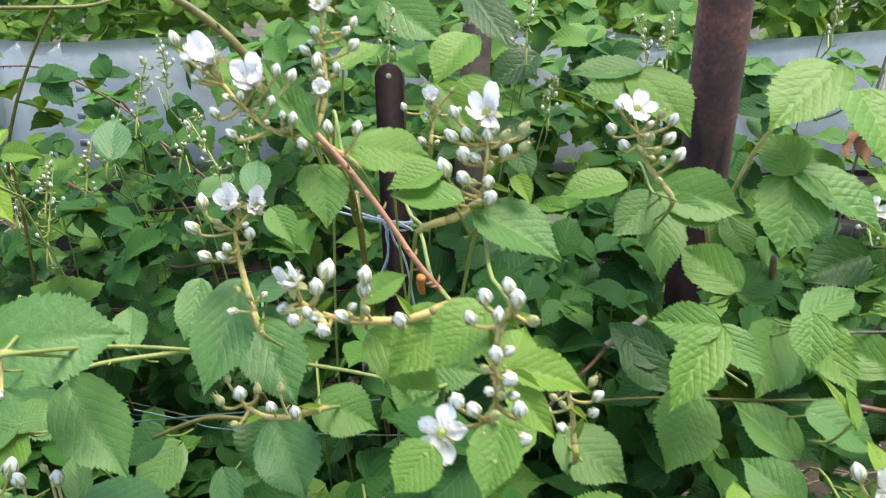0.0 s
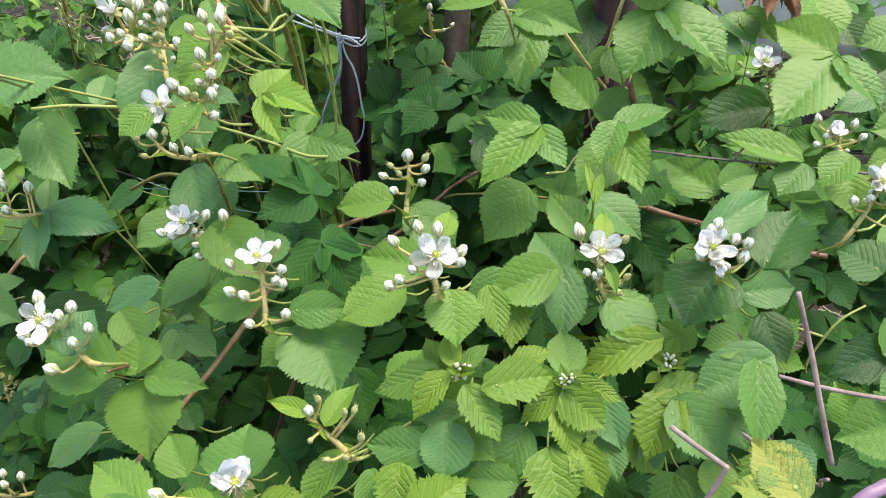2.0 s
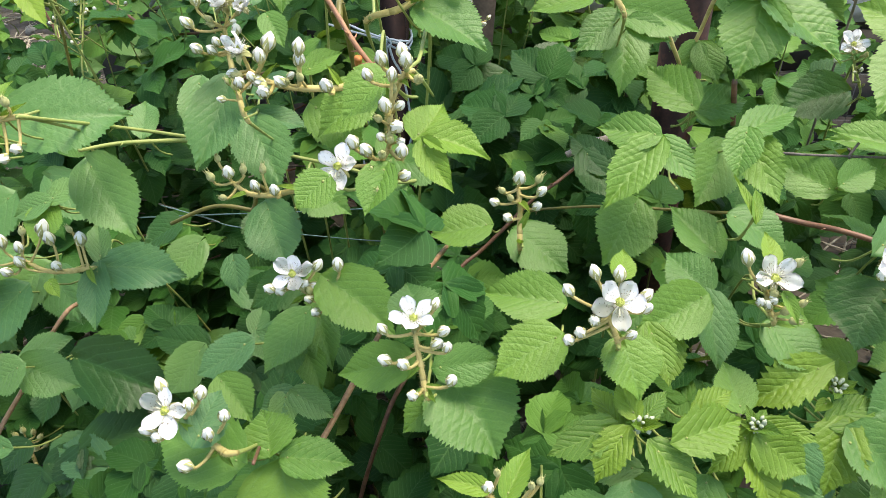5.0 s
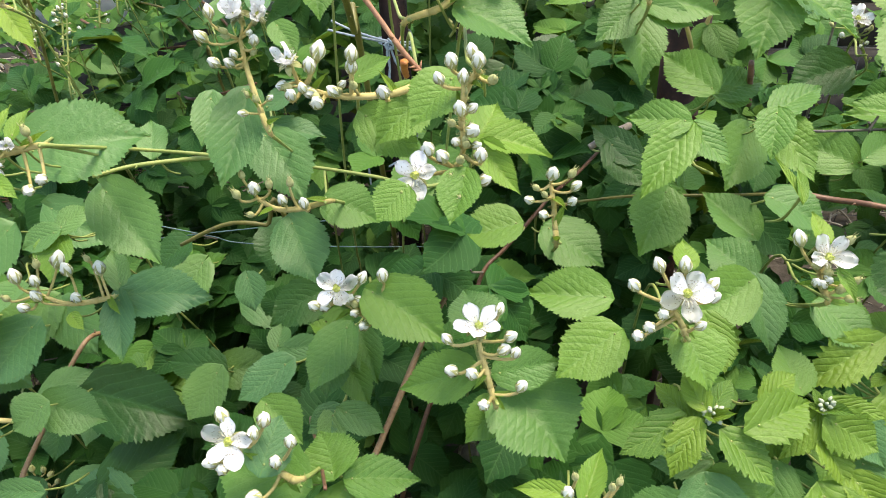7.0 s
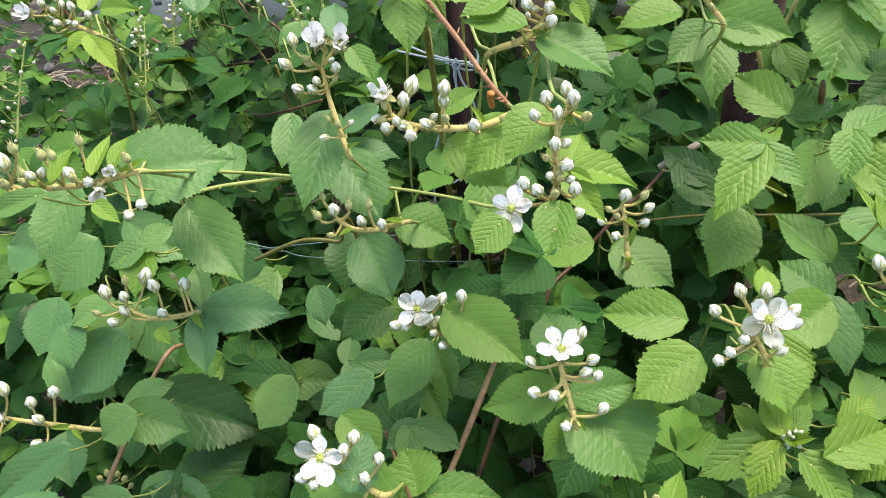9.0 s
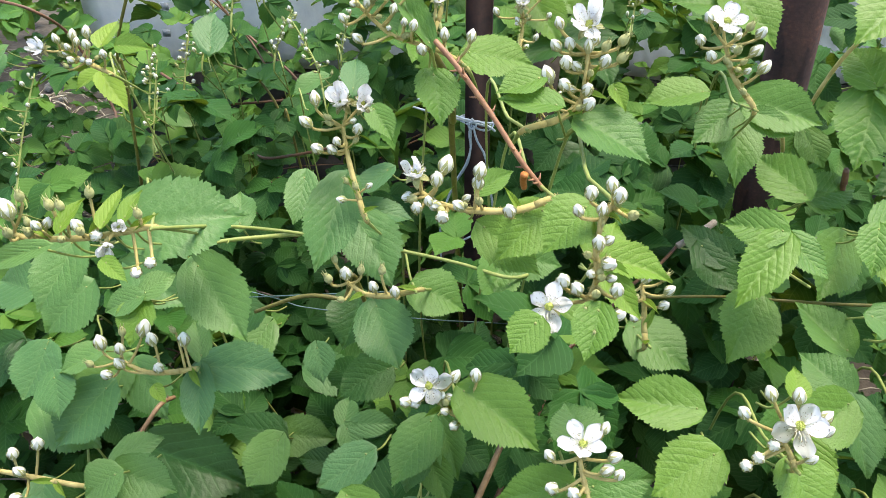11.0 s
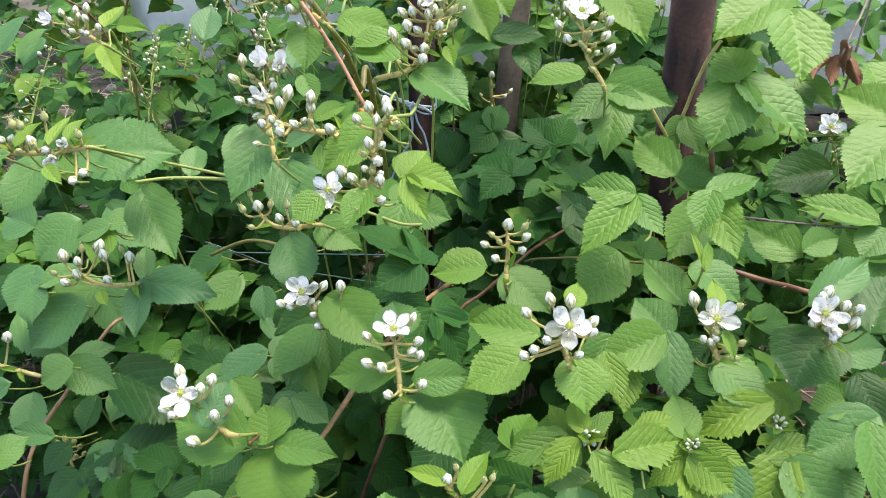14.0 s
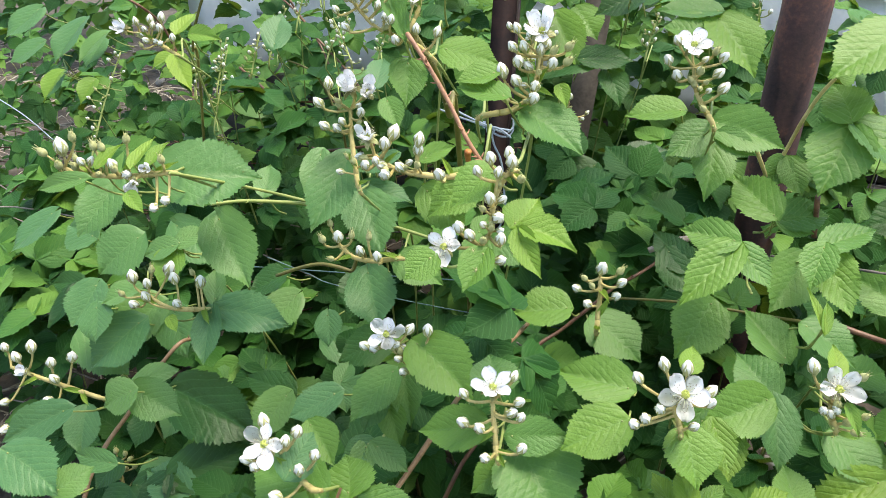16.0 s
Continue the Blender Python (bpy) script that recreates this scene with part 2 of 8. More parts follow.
def smooth_path(pts, per=6):
    """A Catmull-Rom line through the points."""
    p = [Vector(q) for q in pts]
    if len(p) < 3:
        return [p[0].lerp(p[-1], i / per) for i in range(per + 1)]
    out = []
    for i in range(len(p) - 1):
        a, b, c, d = p[max(i - 1, 0)], p[i], p[i + 1], p[min(i + 2, len(p) - 1)]
        for k in range(per):
            t = k / per
            out.append(0.5 * ((2 * b) + (c - a) * t + (2 * a - 5 * b + 4 * c - d) * t * t + (3 * b - a - 3 * c + d) * t ** 3))
    out.append(p[-1])
    return out


def tube(bm, pts, r0, r1=None, sides=6, cap=True, mat=0, wob=0.0, rng=random):
    """A tapering round rod along the points."""
    r1 = r0 if r1 is None else r1
    pts = [Vector(p) for p in pts]
    rings, side = [], None
    for i, p in enumerate(pts):
        d = (pts[min(i + 1, len(pts) - 1)] - pts[max(i - 1, 0)])
        d = d.normalized() if d.length > 1e-9 else Vector((0, 0, 1))
        if side is None:
            side = d.cross(Vector((0.31, 0.52, 0.8)))
        side = (side - d * side.dot(d)).normalized()
        up = d.cross(side)
        r = (r0 + (r1 - r0) * i / max(len(pts) - 1, 1)) * (1 + rng.uniform(-wob, wob))
        rings.append([bm.verts.new(p + r * (math.cos(a) * side + math.sin(a) * up)) for a in (2 * math.pi * k / sides for k in range(sides))])
    for a, b in zip(rings, rings[1:]):
        for k in range(sides):
            f = bm.faces.new((a[k], a[(k + 1) % sides], b[(k + 1) % sides], b[k]))
            f.material_index = mat
    if cap:
        bm.faces.new(rings[0][::-1]).material_index = mat
        bm.faces.new(rings[-1]).material_index = mat


def blob(bm, centre, axis, length, radius, rings=5, sides=7, mat=0, point=0.6):
    """A small egg: round at its foot and pointed at its tip."""
    axis = Vector(axis).normalized()
    side = axis.cross(Vector((0.3, 0.5, 0.81))).normalized()
    up = axis.cross(side)
    foot = bm.verts.new(Vector(centre))
    tip = bm.verts.new(Vector(centre) + axis * length)
    rows = []
    for i in range(1, rings):
        t = i / rings
        r = radius * math.sin(math.pi * t ** (0.5 + 0.5 * point)) ** 0.8 if point < 1 else radius * math.sin(math.pi * t)
        c = Vector(centre) + axis * length * t
        rows.append([bm.verts.new(c + r * (math.cos(a) * side + math.sin(a) * up)) for a in (2 * math.pi * k / sides for k in range(sides))])
    for k in range(sides):
        bm.faces.new((foot, rows[0][(k + 1) % sides], rows[0][k])).material_index = mat
        bm.faces.new((tip, rows[-1][k], rows[-1][(k + 1) % sides])).material_index = mat
    for a, b in zip(rows, rows[1:]):
        for k in range(sides):
            bm.faces.new((a[k], a[(k + 1) % sides], b[(k + 1) % sides], b[k])).material_index = mat


def down(bm, path, r, count, length, rng, mat=0):
    """Short soft hairs standing off a stalk."""
    for k in range(count):
        i = rng.randrange(len(path) - 1)
        d = (path[i + 1] - path[i]).normalized()
        o = d.cross(Vector((rng.gauss(0, 1), rng.gauss(0, 1), rng.gauss(0, 1)))).normalized()
        q = path[i].lerp(path[i + 1], rng.random()) + o * r * 0.9
        tube(bm, [q, q + (o + d * rng.uniform(-0.3, 0.5)) * length * rng.uniform(0.5, 1.2)], 0.00013, 0.00005, 3, False, mat)


# ---- leaves ----
def blade_grid(rows, cols, rng, width, teeth, pleat, veins, fold, droop, wave, tipness, cordate, acute=0.8, lobe=0.05):
    """Vertices and faces of a toothed, pleated leaf blade: foot at the origin, tip at (0, 1, 0), upper side +z."""
    vs, uvs, fs = [], [], []
    skew = rng.uniform(-0.05, 0.05)
    ph, ph2 = rng.uniform(0, 6.28), rng.uniform(0, 6.28)
    low = 0.5
    peak = low / (low + acute)
    for i in range(rows + 1):
        v = i / rows
        w = width * 0.5 * (v / peak) ** low * ((1 - v) / (1 - peak)) ** acute if 0 < v < 1 else 0.004
        w *= 1 + 0.05 * math.sin(7.0 * v + ph) * tipness * 4
        k = min(1.0, max(0.0, (v - 0.66) / 0.34))
        w *= 1 - 0.42 * k * k * (3 - 2 * k)          # drawn out into a narrow tip
        tooth = ((1.0 if i % 2 else -1.0) * rng.uniform(0.35, 1.35) if 0 < i < rows - 1 else 0) * teeth
        for j in range(-cols, cols + 1):
            u = j / cols
            edge = abs(u) ** 6
            end = ((v - 1.0 * w - 0.4 * w * w) * veins + (0.37 if u > 0 else 0)) % 1.0
            x = u * w * (1 + lobe * (2 * end - 1) * edge + (tooth + 0.6 * teeth * math.sin(i * 1.35 + ph)) * edge) + skew * math.sin(math.pi * v)
            back = cordate * (1 - v) ** 6 * abs(u)
            y = v - back + edge * (0.012 + 0.02 * (i % 2)) * (1 if 0 < i < rows else 0) + 0.10 * abs(u) * math.sin(math.pi * v) * w
            s = (v - 1.0 * abs(u) * w - 0.4 * (u * w) ** 2 + 0.02 * math.sin(11 * v + ph) * (1 + u)) * veins + (0.37 if u > 0 else 0)
            tri = abs((s % 1.0) - 0.5) * 2
            z = pleat * (1.0 + 0.35 * math.sin(6 * v + ph2 + 2 * u)) * (0.5 - tri ** 2.5) * min(1, abs(u) * 3) * (1 - 0.6 * edge)
            z -= 0.012 * math.exp(-(u * w / 0.035) ** 2)          # sunken midrib
            z += fold * abs(u) * w - droop * v * v
            z += wave * math.sin(5.0 * v + ph + u) * abs(u) + wave * 0.6 * math.sin(9 * v + ph2 + 2 * u) * u * u
            vs.append((x, y, z))
            uvs.append((0.5 + u * w, v))
    n = 2 * cols + 1
    for i in range(rows):
        for j in range(2 * cols):
            a = i * n + j
            fs.append((a, a + 1, a + n + 1, a + n))
    return vs, uvs, fs


def blade_mesh(name, mat, seed, rows=54, cols=6, width=0.8, teeth=0.036, pleat=0.010, veins=7, fold=0.22, droop=0.10, wave=0.02, tipness=0.15, cordate=0.06, acute=0.98, lobe=0.04):
    vs, uvs, fs = blade_grid(rows, cols, random.Random(seed), width, teeth, pleat, veins, fold, droop, wave, tipness, cordate, acute, lobe)
    me = bpy.data.meshes.new(name)
    me.from_pydata(vs, [], fs)
    lay = me.uv_layers.new(name="blade")
    loops = np.empty(len(me.loops), np.int32)
    me.loops.foreach_get("vertex_index", loops)
    lay.data.foreach_set("uv", np.array(uvs, np.float32)[loops].ravel())
    me.materials.append(mat)
    me.polygons.foreach_set("use_smooth", [True] * len(me.polygons))
    return me


blades = {
    0: [blade_mesh("bramble_blade", mat_leaf[0], 10 + i, width=0.86, teeth=0.040, pleat=0.016, fold=f, droop=d, wave=w) for i, (f, d, w) in
        enumerate(((0.16, 0.10, 0.02), (0.26, 0.16, 0.025), (0.08, 0.05, 0.03), (0.2, 0.22, 0.03), (0.3, 0.06, 0.02)))],
    1: [blade_mesh("raspberry_blade", mat_leaf[1], 30 + i, width=0.86, teeth=0.052, pleat=0.027, veins=6.5, fold=f, droop=d, wave=w, tipness=0.35, acute=1.02, cordate=0.16, rows=50, lobe=0.12) for i, (f, d, w) in
        enumerate(((0.2, 0.16, 0.03), (0.32, 0.26, 0.035), (0.1, 0.1, 0.03), (0.26, 0.34, 0.02)))],
    # bramble blades in the darker green that stands for leaves in shade
    2: [blade_mesh("deep_shaded_blade", mat_leaf[2], 50 + i, width=0.84, teeth=0.036, pleat=0.014, fold=f, droop=d, wave=w) for i, (f, d, w) in
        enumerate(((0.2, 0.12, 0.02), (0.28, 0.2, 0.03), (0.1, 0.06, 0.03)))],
    3: [blade_mesh("young_blade", mat_leaf[3], 70 + i, width=0.72, teeth=0.05, acute=1.15, pleat=0.010, fold=f, droop=d, wave=w) for i, (f, d, w) in
        enumerate(((0.3, 0.15, 0.03), (0.4, 0.25, 0.03)))],
    5: [blade_mesh("fresh_blade", mat_leaf[5], 60 + i, width=0.82, teeth=0.045, pleat=0.028, veins=6.5, fold=f, droop=d, wave=w) for i, (f, d, w) in
        enumerate(((0.18, 0.14, 0.02), (0.28, 0.2, 0.03), (0.1, 0.08, 0.03)))],
    6: [blade_mesh("bluish_blade", mat_leaf[6], 160 + i, width=0.88, teeth=0.038, pleat=0.015, acute=0.92, cordate=0.13, fold=f, droop=d, wave=w) for i, (f, d, w) in
        enumerate(((0.14, 0.12, 0.025), (0.24, 0.18, 0.03), (0.06, 0.06, 0.035), (0.2, 0.24, 0.03)))],
    4: [blade_mesh("yellowing_blade", mat_leaf[4], 80 + i, width=0.76, teeth=0.06, pleat=0.012, fold=0.15, droop=0.12, wave=0.04, tipness=0.4) for i in range(2)],
}
FACE = Vector((0.0, -0.5, 0.87)).normalized()   # leaves turn to the open sky in front
canopy = []                                     # centres of the placed leaves, for the undergrowth below them


def leaf(plant, base, tip, width, kind=0, roll=0.0, stalk=True):
    """One leaflet from its foot to its tip, with a leaf stalk back towards the stem of its plant."""
    base, tip = Vector(base), Vector(tip)
    y = tip - base
    length = y.length * 1.06
    y.normalize()
    z = (FACE - y * FACE.dot(y)).normalized()
    z = Matrix.Rotation(radians(roll + 13 * math.sin(91.7 * base.x + 57.3 * tip.z + 33.1 * tip.x)), 3, y) @ z
    x = y.cross(z)
    pick = blades[kind][len(canopy) % len(blades[kind])]
    wide = 1.07 * width / {0: 0.84, 1: 0.86, 2: 0.84, 3: 0.72, 4: 0.76, 5: 0.82, 6: 0.88}[kind]
    m = Matrix.Translation(base) @ Matrix((x, y, z)).transposed().to_4x4() @ Matrix.Diagonal((wide, length, 0.5 * (wide + length), 1))
    ob = part("leaf", pick, None, plant, "", m)
    canopy.append((0.5 * (base + tip), 0.5 * length))
    if stalk:
        end = base - y * 0.008 + Vector((0, 0.055, -0.046))
        bm = bmesh.new()
        tube(bm, smooth_path([end, base.lerp(end, 0.5) - Vector((0, 0, 0.006)), base + y * 0.004], 4), 0.0010, 0.0009, 5)
        part("leaf_stalk", bm, mat_green_stem, plant)
    return ob


# ---- flowers and buds ----
def petal_mesh(seed, cup):
    rng = random.Random(seed)
    bm = bmesh.new()
    rows, cols = 8, 4
    grid = []
    ph = rng.uniform(0, 6)
    for i in range(rows + 1):
        v = i / rows
        w = 0.335 * math.sin(math.pi * (0.05 + 0.84 * v ** 1.3)) ** 0.8
        row = []
        for j in range(-cols, cols + 1):
            u = j / cols
            notch = 0.05 * math.exp(-(u * 3) ** 2) * v ** 6
            x = u * w * (1 + 0.06 * math.sin(7 * v + ph))
            y = 0.10 + 0.90 * v - notch - 0.06 * u * u * v
            z = cup * v * v * 0.5 + 0.11 * u * u * (1 - 0.3 * v) + 0.035 * math.sin(5 * u + ph) * v + 0.03 * math.sin(8 * v + ph)
            row.append(bm.verts.new((x, y, z)))
        grid.append(row)
    for a, b in zip(grid, grid[1:]):
        for j in range(2 * cols):
            bm.faces.new((a[j], a[j + 1], b[j + 1], b[j]))
    bmesh.ops.solidify(bm, geom=bm.faces[:], thickness=0.012)
    # shed pollen sacs lie as dark specks on the petal
    for k in range(7):
        u, v = rng.uniform(-0.25, 0.25), rng.uniform(0.25, 0.75)
        c = Vector((u, 0.1 + 0.9 * v, cup * v * v * 0.5 + 0.05 + 0.11 * u * u))
        blob(bm, c, (rng.uniform(-1, 1), rng.uniform(-1, 1), 0.2), 0.045, 0.012, 3, 4, 1, 1.0)
    return mesh_of("petal", bm, [mat_petal, mat_anther])


def centre_mesh(seed):
    """Green pistils in a cone with a brush of pale filaments and dark pollen sacs round it."""
    rng = random.Random(seed)
    bm = bmesh.new()
    blob(bm, (0, 0, 0.0), (0, 0, 1), 0.24, 0.17, 5, 10, 0, 1.0)
    for k in range(26):
        a, r = rng.uniform(0, 6.28), rng.uniform(0, 0.13)
        blob(bm, (r * math.cos(a), r * math.sin(a), 0.14), (math.cos(a) * r * 2, math.sin(a) * r * 2, 1), 0.13, 0.028, 3, 5, 0, 1.0)
    for k in range(46):
        a = 6.283 * k / 46 + rng.uniform(-0.1, 0.1)
        r, h = rng.uniform(0.26, 0.50), rng.uniform(0.12, 0.34)
        c, s = math.cos(a), math.sin(a)
        tube(bm, [(0.14 * c, 0.14 * s, 0.02), (0.6 * r * c, 0.6 * r * s, h * 0.75), (r * c, r * s, h)], 0.011, 0.007, 3, False, 1)
        blob(bm, (r * c, r * s, h - 0.01), (c, s, 0.4), 0.05, 0.017, 3, 4, 2, 1.0)
    return mesh_of("flower", bm, [mat_pistil, mat_filament, mat_anther])


def calyx_mesh(spread, length, seed=0):
    """Five pointed, downy sepals on a small cup."""
    bm = bmesh.new()
    blob(bm, (0, 0, -0.12), (0, 0, 1), 0.2, 0.17, 4, 8, 0, 1.0)
    for k in range(5):
        a = 6.283 * (k + 0.5) / 5
        c, s = math.cos(a), math.sin(a)
        rows = []
        for i in range(6):
            v = i / 5
            w = (0.15 if spread > 1 else 0.17) * math.sin(math.pi * (0.18 + 0.82 * v)) ** 0.8 + 0.003
            ang = spread * v ** 0.8
            out = 0.12 + length * (math.sin(ang) * v + 0.18 * math.sin(math.pi * v) * (1 if spread < 1 else 0))
            up = -0.04 + length * v * math.cos(ang)
            rows.append([bm.verts.new((out * c - w * s * q, out * s + w * c * q, up - 0.05 * abs(q))) for q in (-1, 0, 1)])
        for p, q in zip(rows, rows[1:]):
            for j in range(2):
                bm.faces.new((p[j], p[j + 1], q[j + 1], q[j]))
    bmesh.ops.solidify(bm, geom=bm.faces[:], thickness=0.012)
    return mesh_of("calyx", bm, mat_sepal)


def bud_calyx_mesh():
    """Five downy sepals that still clasp the lower part of a bud, their tips standing off."""
    bm = bmesh.new()
    for k in range(5):
        rows = []
        for i in range(8):
            v = i / 7
            t = 0.03 + 0.78 * v
            r = 0.400 * math.sin(math.pi * t ** 0.80) ** 0.8 + 0.02 + 0.10 * max(0, v - 0.7) ** 1.3
            half = 0.62 * (1 - v ** 1.5) ** 1.1 + 0.03
            rows.append([bm.verts.new((r * math.cos(a), r * math.sin(a), t)) for a in (6.283 * k / 5 + half * q for q in (-1, -0.33, 0.33, 1))])
        for p, q in zip(rows, rows[1:]):
            for j in range(3):
                bm.faces.new((p[j], p[j + 1], q[j + 1], q[j]))
    blob(bm, (0, 0, -0.10), (0, 0, 1), 0.28, 0.22, 4, 8, 0, 1.0)
    return mesh_of("calyx", bm, mat_sepal)


def bud_mesh(seed):
    """Petals still rolled one over another into an egg."""
    rng = random.Random(seed)
    bm = bmesh.new()
    rings, sides = 8, 15
    foot, tip = bm.verts.new((0, 0, 0)), bm.verts.new((0, 0, 1.0))
    rows = []
    for i in range(1, rings):
        t = i / rings
        r = 0.375 * math.sin(math.pi * t ** 0.80) ** 0.8
        rows.append([bm.verts.new((r * (1 + 0.15 * ((k % 3) - 1)) * math.cos(a), r * (1 + 0.15 * ((k % 3) - 1)) * math.sin(a), t + 0.03 * math.sin(1.3 * k + seed)))
                     for k, a in ((k, 6.283 * k / sides + (0.9 + 0.2 * rng.random()) * t) for k in range(sides))])
    for k in range(sides):
        bm.faces.new((foot, rows[0][(k + 1) % sides], rows[0][k]))
        bm.faces.new((tip, rows[-1][k], rows[-1][(k + 1) % sides]))
    for a, b in zip(rows, rows[1:]):
        for k in range(sides):
            bm.faces.new((a[k], a[(k + 1) % sides], b[(k + 1) % sides], b[k]))
    return mesh_of("bud", bm, mat_bud)


def green_bud_mesh():
    bm = bmesh.new()
    blob(bm, (0, 0, 0), (0, 0, 1), 1.05, 0.33, 7, 10, 0, 0.6)
    for k in range(5):
        a = 6.283 * k / 5
        tube(bm, [(0.16 * math.cos(a), 0.16 * math.sin(a), 0.8), (0.2 * math.cos(a), 0.2 * math.sin(a), 1.25)], 0.04, 0.01, 4)
    return mesh_of("bud", bm, mat_sepal)


petals = {c: [petal_mesh(100 + i, cup) for i in range(3)] for c, cup in (("open", 0.25), ("cup", 0.55))}
centres = [centre_mesh(5), centre_mesh(6)]
calyx_open, calyx_bud = calyx_mesh(1.9, 0.42), bud_calyx_mesh()
bud_meshes, green_bud = [bud_mesh(3), bud_mesh(4)], green_bud_mesh()


bm = bmesh.new()
blob(bm, (0, 0, 0), (0, 0, 1), 1.0, 0.33, 6, 8, 0, 0.7)
woolly_bud = mesh_of("woolly_bud", bm, mat_grey_bud)


def frame_on(pos, axis, spin=0.0):
    z = Vector(axis).normalized()
    x = z.cross(Vector((0.21, 0.97, 0.1))).normalized()
    y = z.cross(x)
    return Matrix.Translation(pos) @ Matrix((x, y, z)).transposed().to_4x4() @ Matrix.Rotation(spin, 4, "Z")


def flower(plant, pos, axis, size, shape="open", spin=0.0, count=5):
    """Five white petals round a green heart; size is the width from petal tip to petal tip."""
    r = size * (0.55 if shape == "open" else 0.56)
    head = part("flower", centres[int(spin * 10) % 2], None, plant, "white flower with a green heart and dark-tipped stamens",
                frame_on(pos, axis, spin) @ Matrix.Diagonal((r, r, r, 1)))
    rng = random.Random(int(pos[0] * 9973 + pos[2] * 7919))
    for k in range(count):
        lift = {"open": 16, "cup": 38}[shape] + rng.uniform(-19, 19)
        m = Matrix.Rotation(6.283 * (k + 0.12 * rng.uniform(-1, 1)) / 5, 4, "Z") @ Matrix.Rotation(radians(lift), 4, "X") @ Matrix.Diagonal((rng.uniform(0.78, 1.08), rng.uniform(0.86, 1.08), rng.uniform(0.7, 1.5), 1))
        part("petal", petals[shape][rng.randrange(3)], None, head, "", m)
    part("calyx", calyx_open, None, head, "", Matrix.Translation((0, 0, -0.05)))
    return head


def bud(plant, pos, axis, size, green=False, spin=0.0):
    """A bud; size is its length."""
    axis = Vector(axis).normalized()
    size *= 0.94 if size < 0.012 else 0.86
    m = frame_on(Vector(pos) - axis * size * 0.5, axis, spin)
    if green:
        return part("bud", green_bud, None, plant, "closed green bud", m @ Matrix.Diagonal((size, size, size, 1)))
    b = part("bud", bud_meshes[int(spin * 10) % 2], None, plant, "white bud about to open", m @ Matrix.Diagonal((0.96 * size, 0.96 * size, 1.12 * size, 1)))
    part("calyx", calyx_bud, None, b, "")
    return b


def shoot(name, label, category, root, group="", foot=None, r=0.0012, mat=None):
    """A plant on its own stem: from the ground up to root."""
    plant = new(name)
    root = Vector(root)
    plant["root"] = tuple(root)
    rng = random.Random(int(root.x * 7001 + root.y * 5003 + root.z * 3001))
    lean = (root - Vector((0.1, -0.35, 1.34))).normalized()     # the stems lean in from the back of the thicket
    knee = root + lean * (0.22 if root.y < 0.6 else 0.10) + Vector((rng.uniform(-0.01, 0.01), 0.01, -0.012))
    knee.z = max(knee.z, GROUND + 0.06)
    if foot:        # a short stem, straight down from the tip
        knee = root.lerp(Vector(foot), 0.6)
    foot = Vector(foot) if foot else Vector((knee.x + rng.uniform(-0.05, 0.05), min(knee.y + 0.22 * (knee.z - GROUND) + rng.uniform(0, 0.05), 1.6), GROUND - 0.02))
    mid = knee.lerp(foot, 0.45) + Vector((rng.uniform(-0.035, 0.035), 0.03, -0.01))
    bm = bmesh.new()
    tube(bm, smooth_path([foot, mid, knee, root.lerp(knee, 0.4), root], 6), r * 1.2, r, 6, wob=0.05, rng=rng)
    part("stem", bm, mat or mat_green_stem, plant)
    tagged(plant, label, category, group)
    return plant


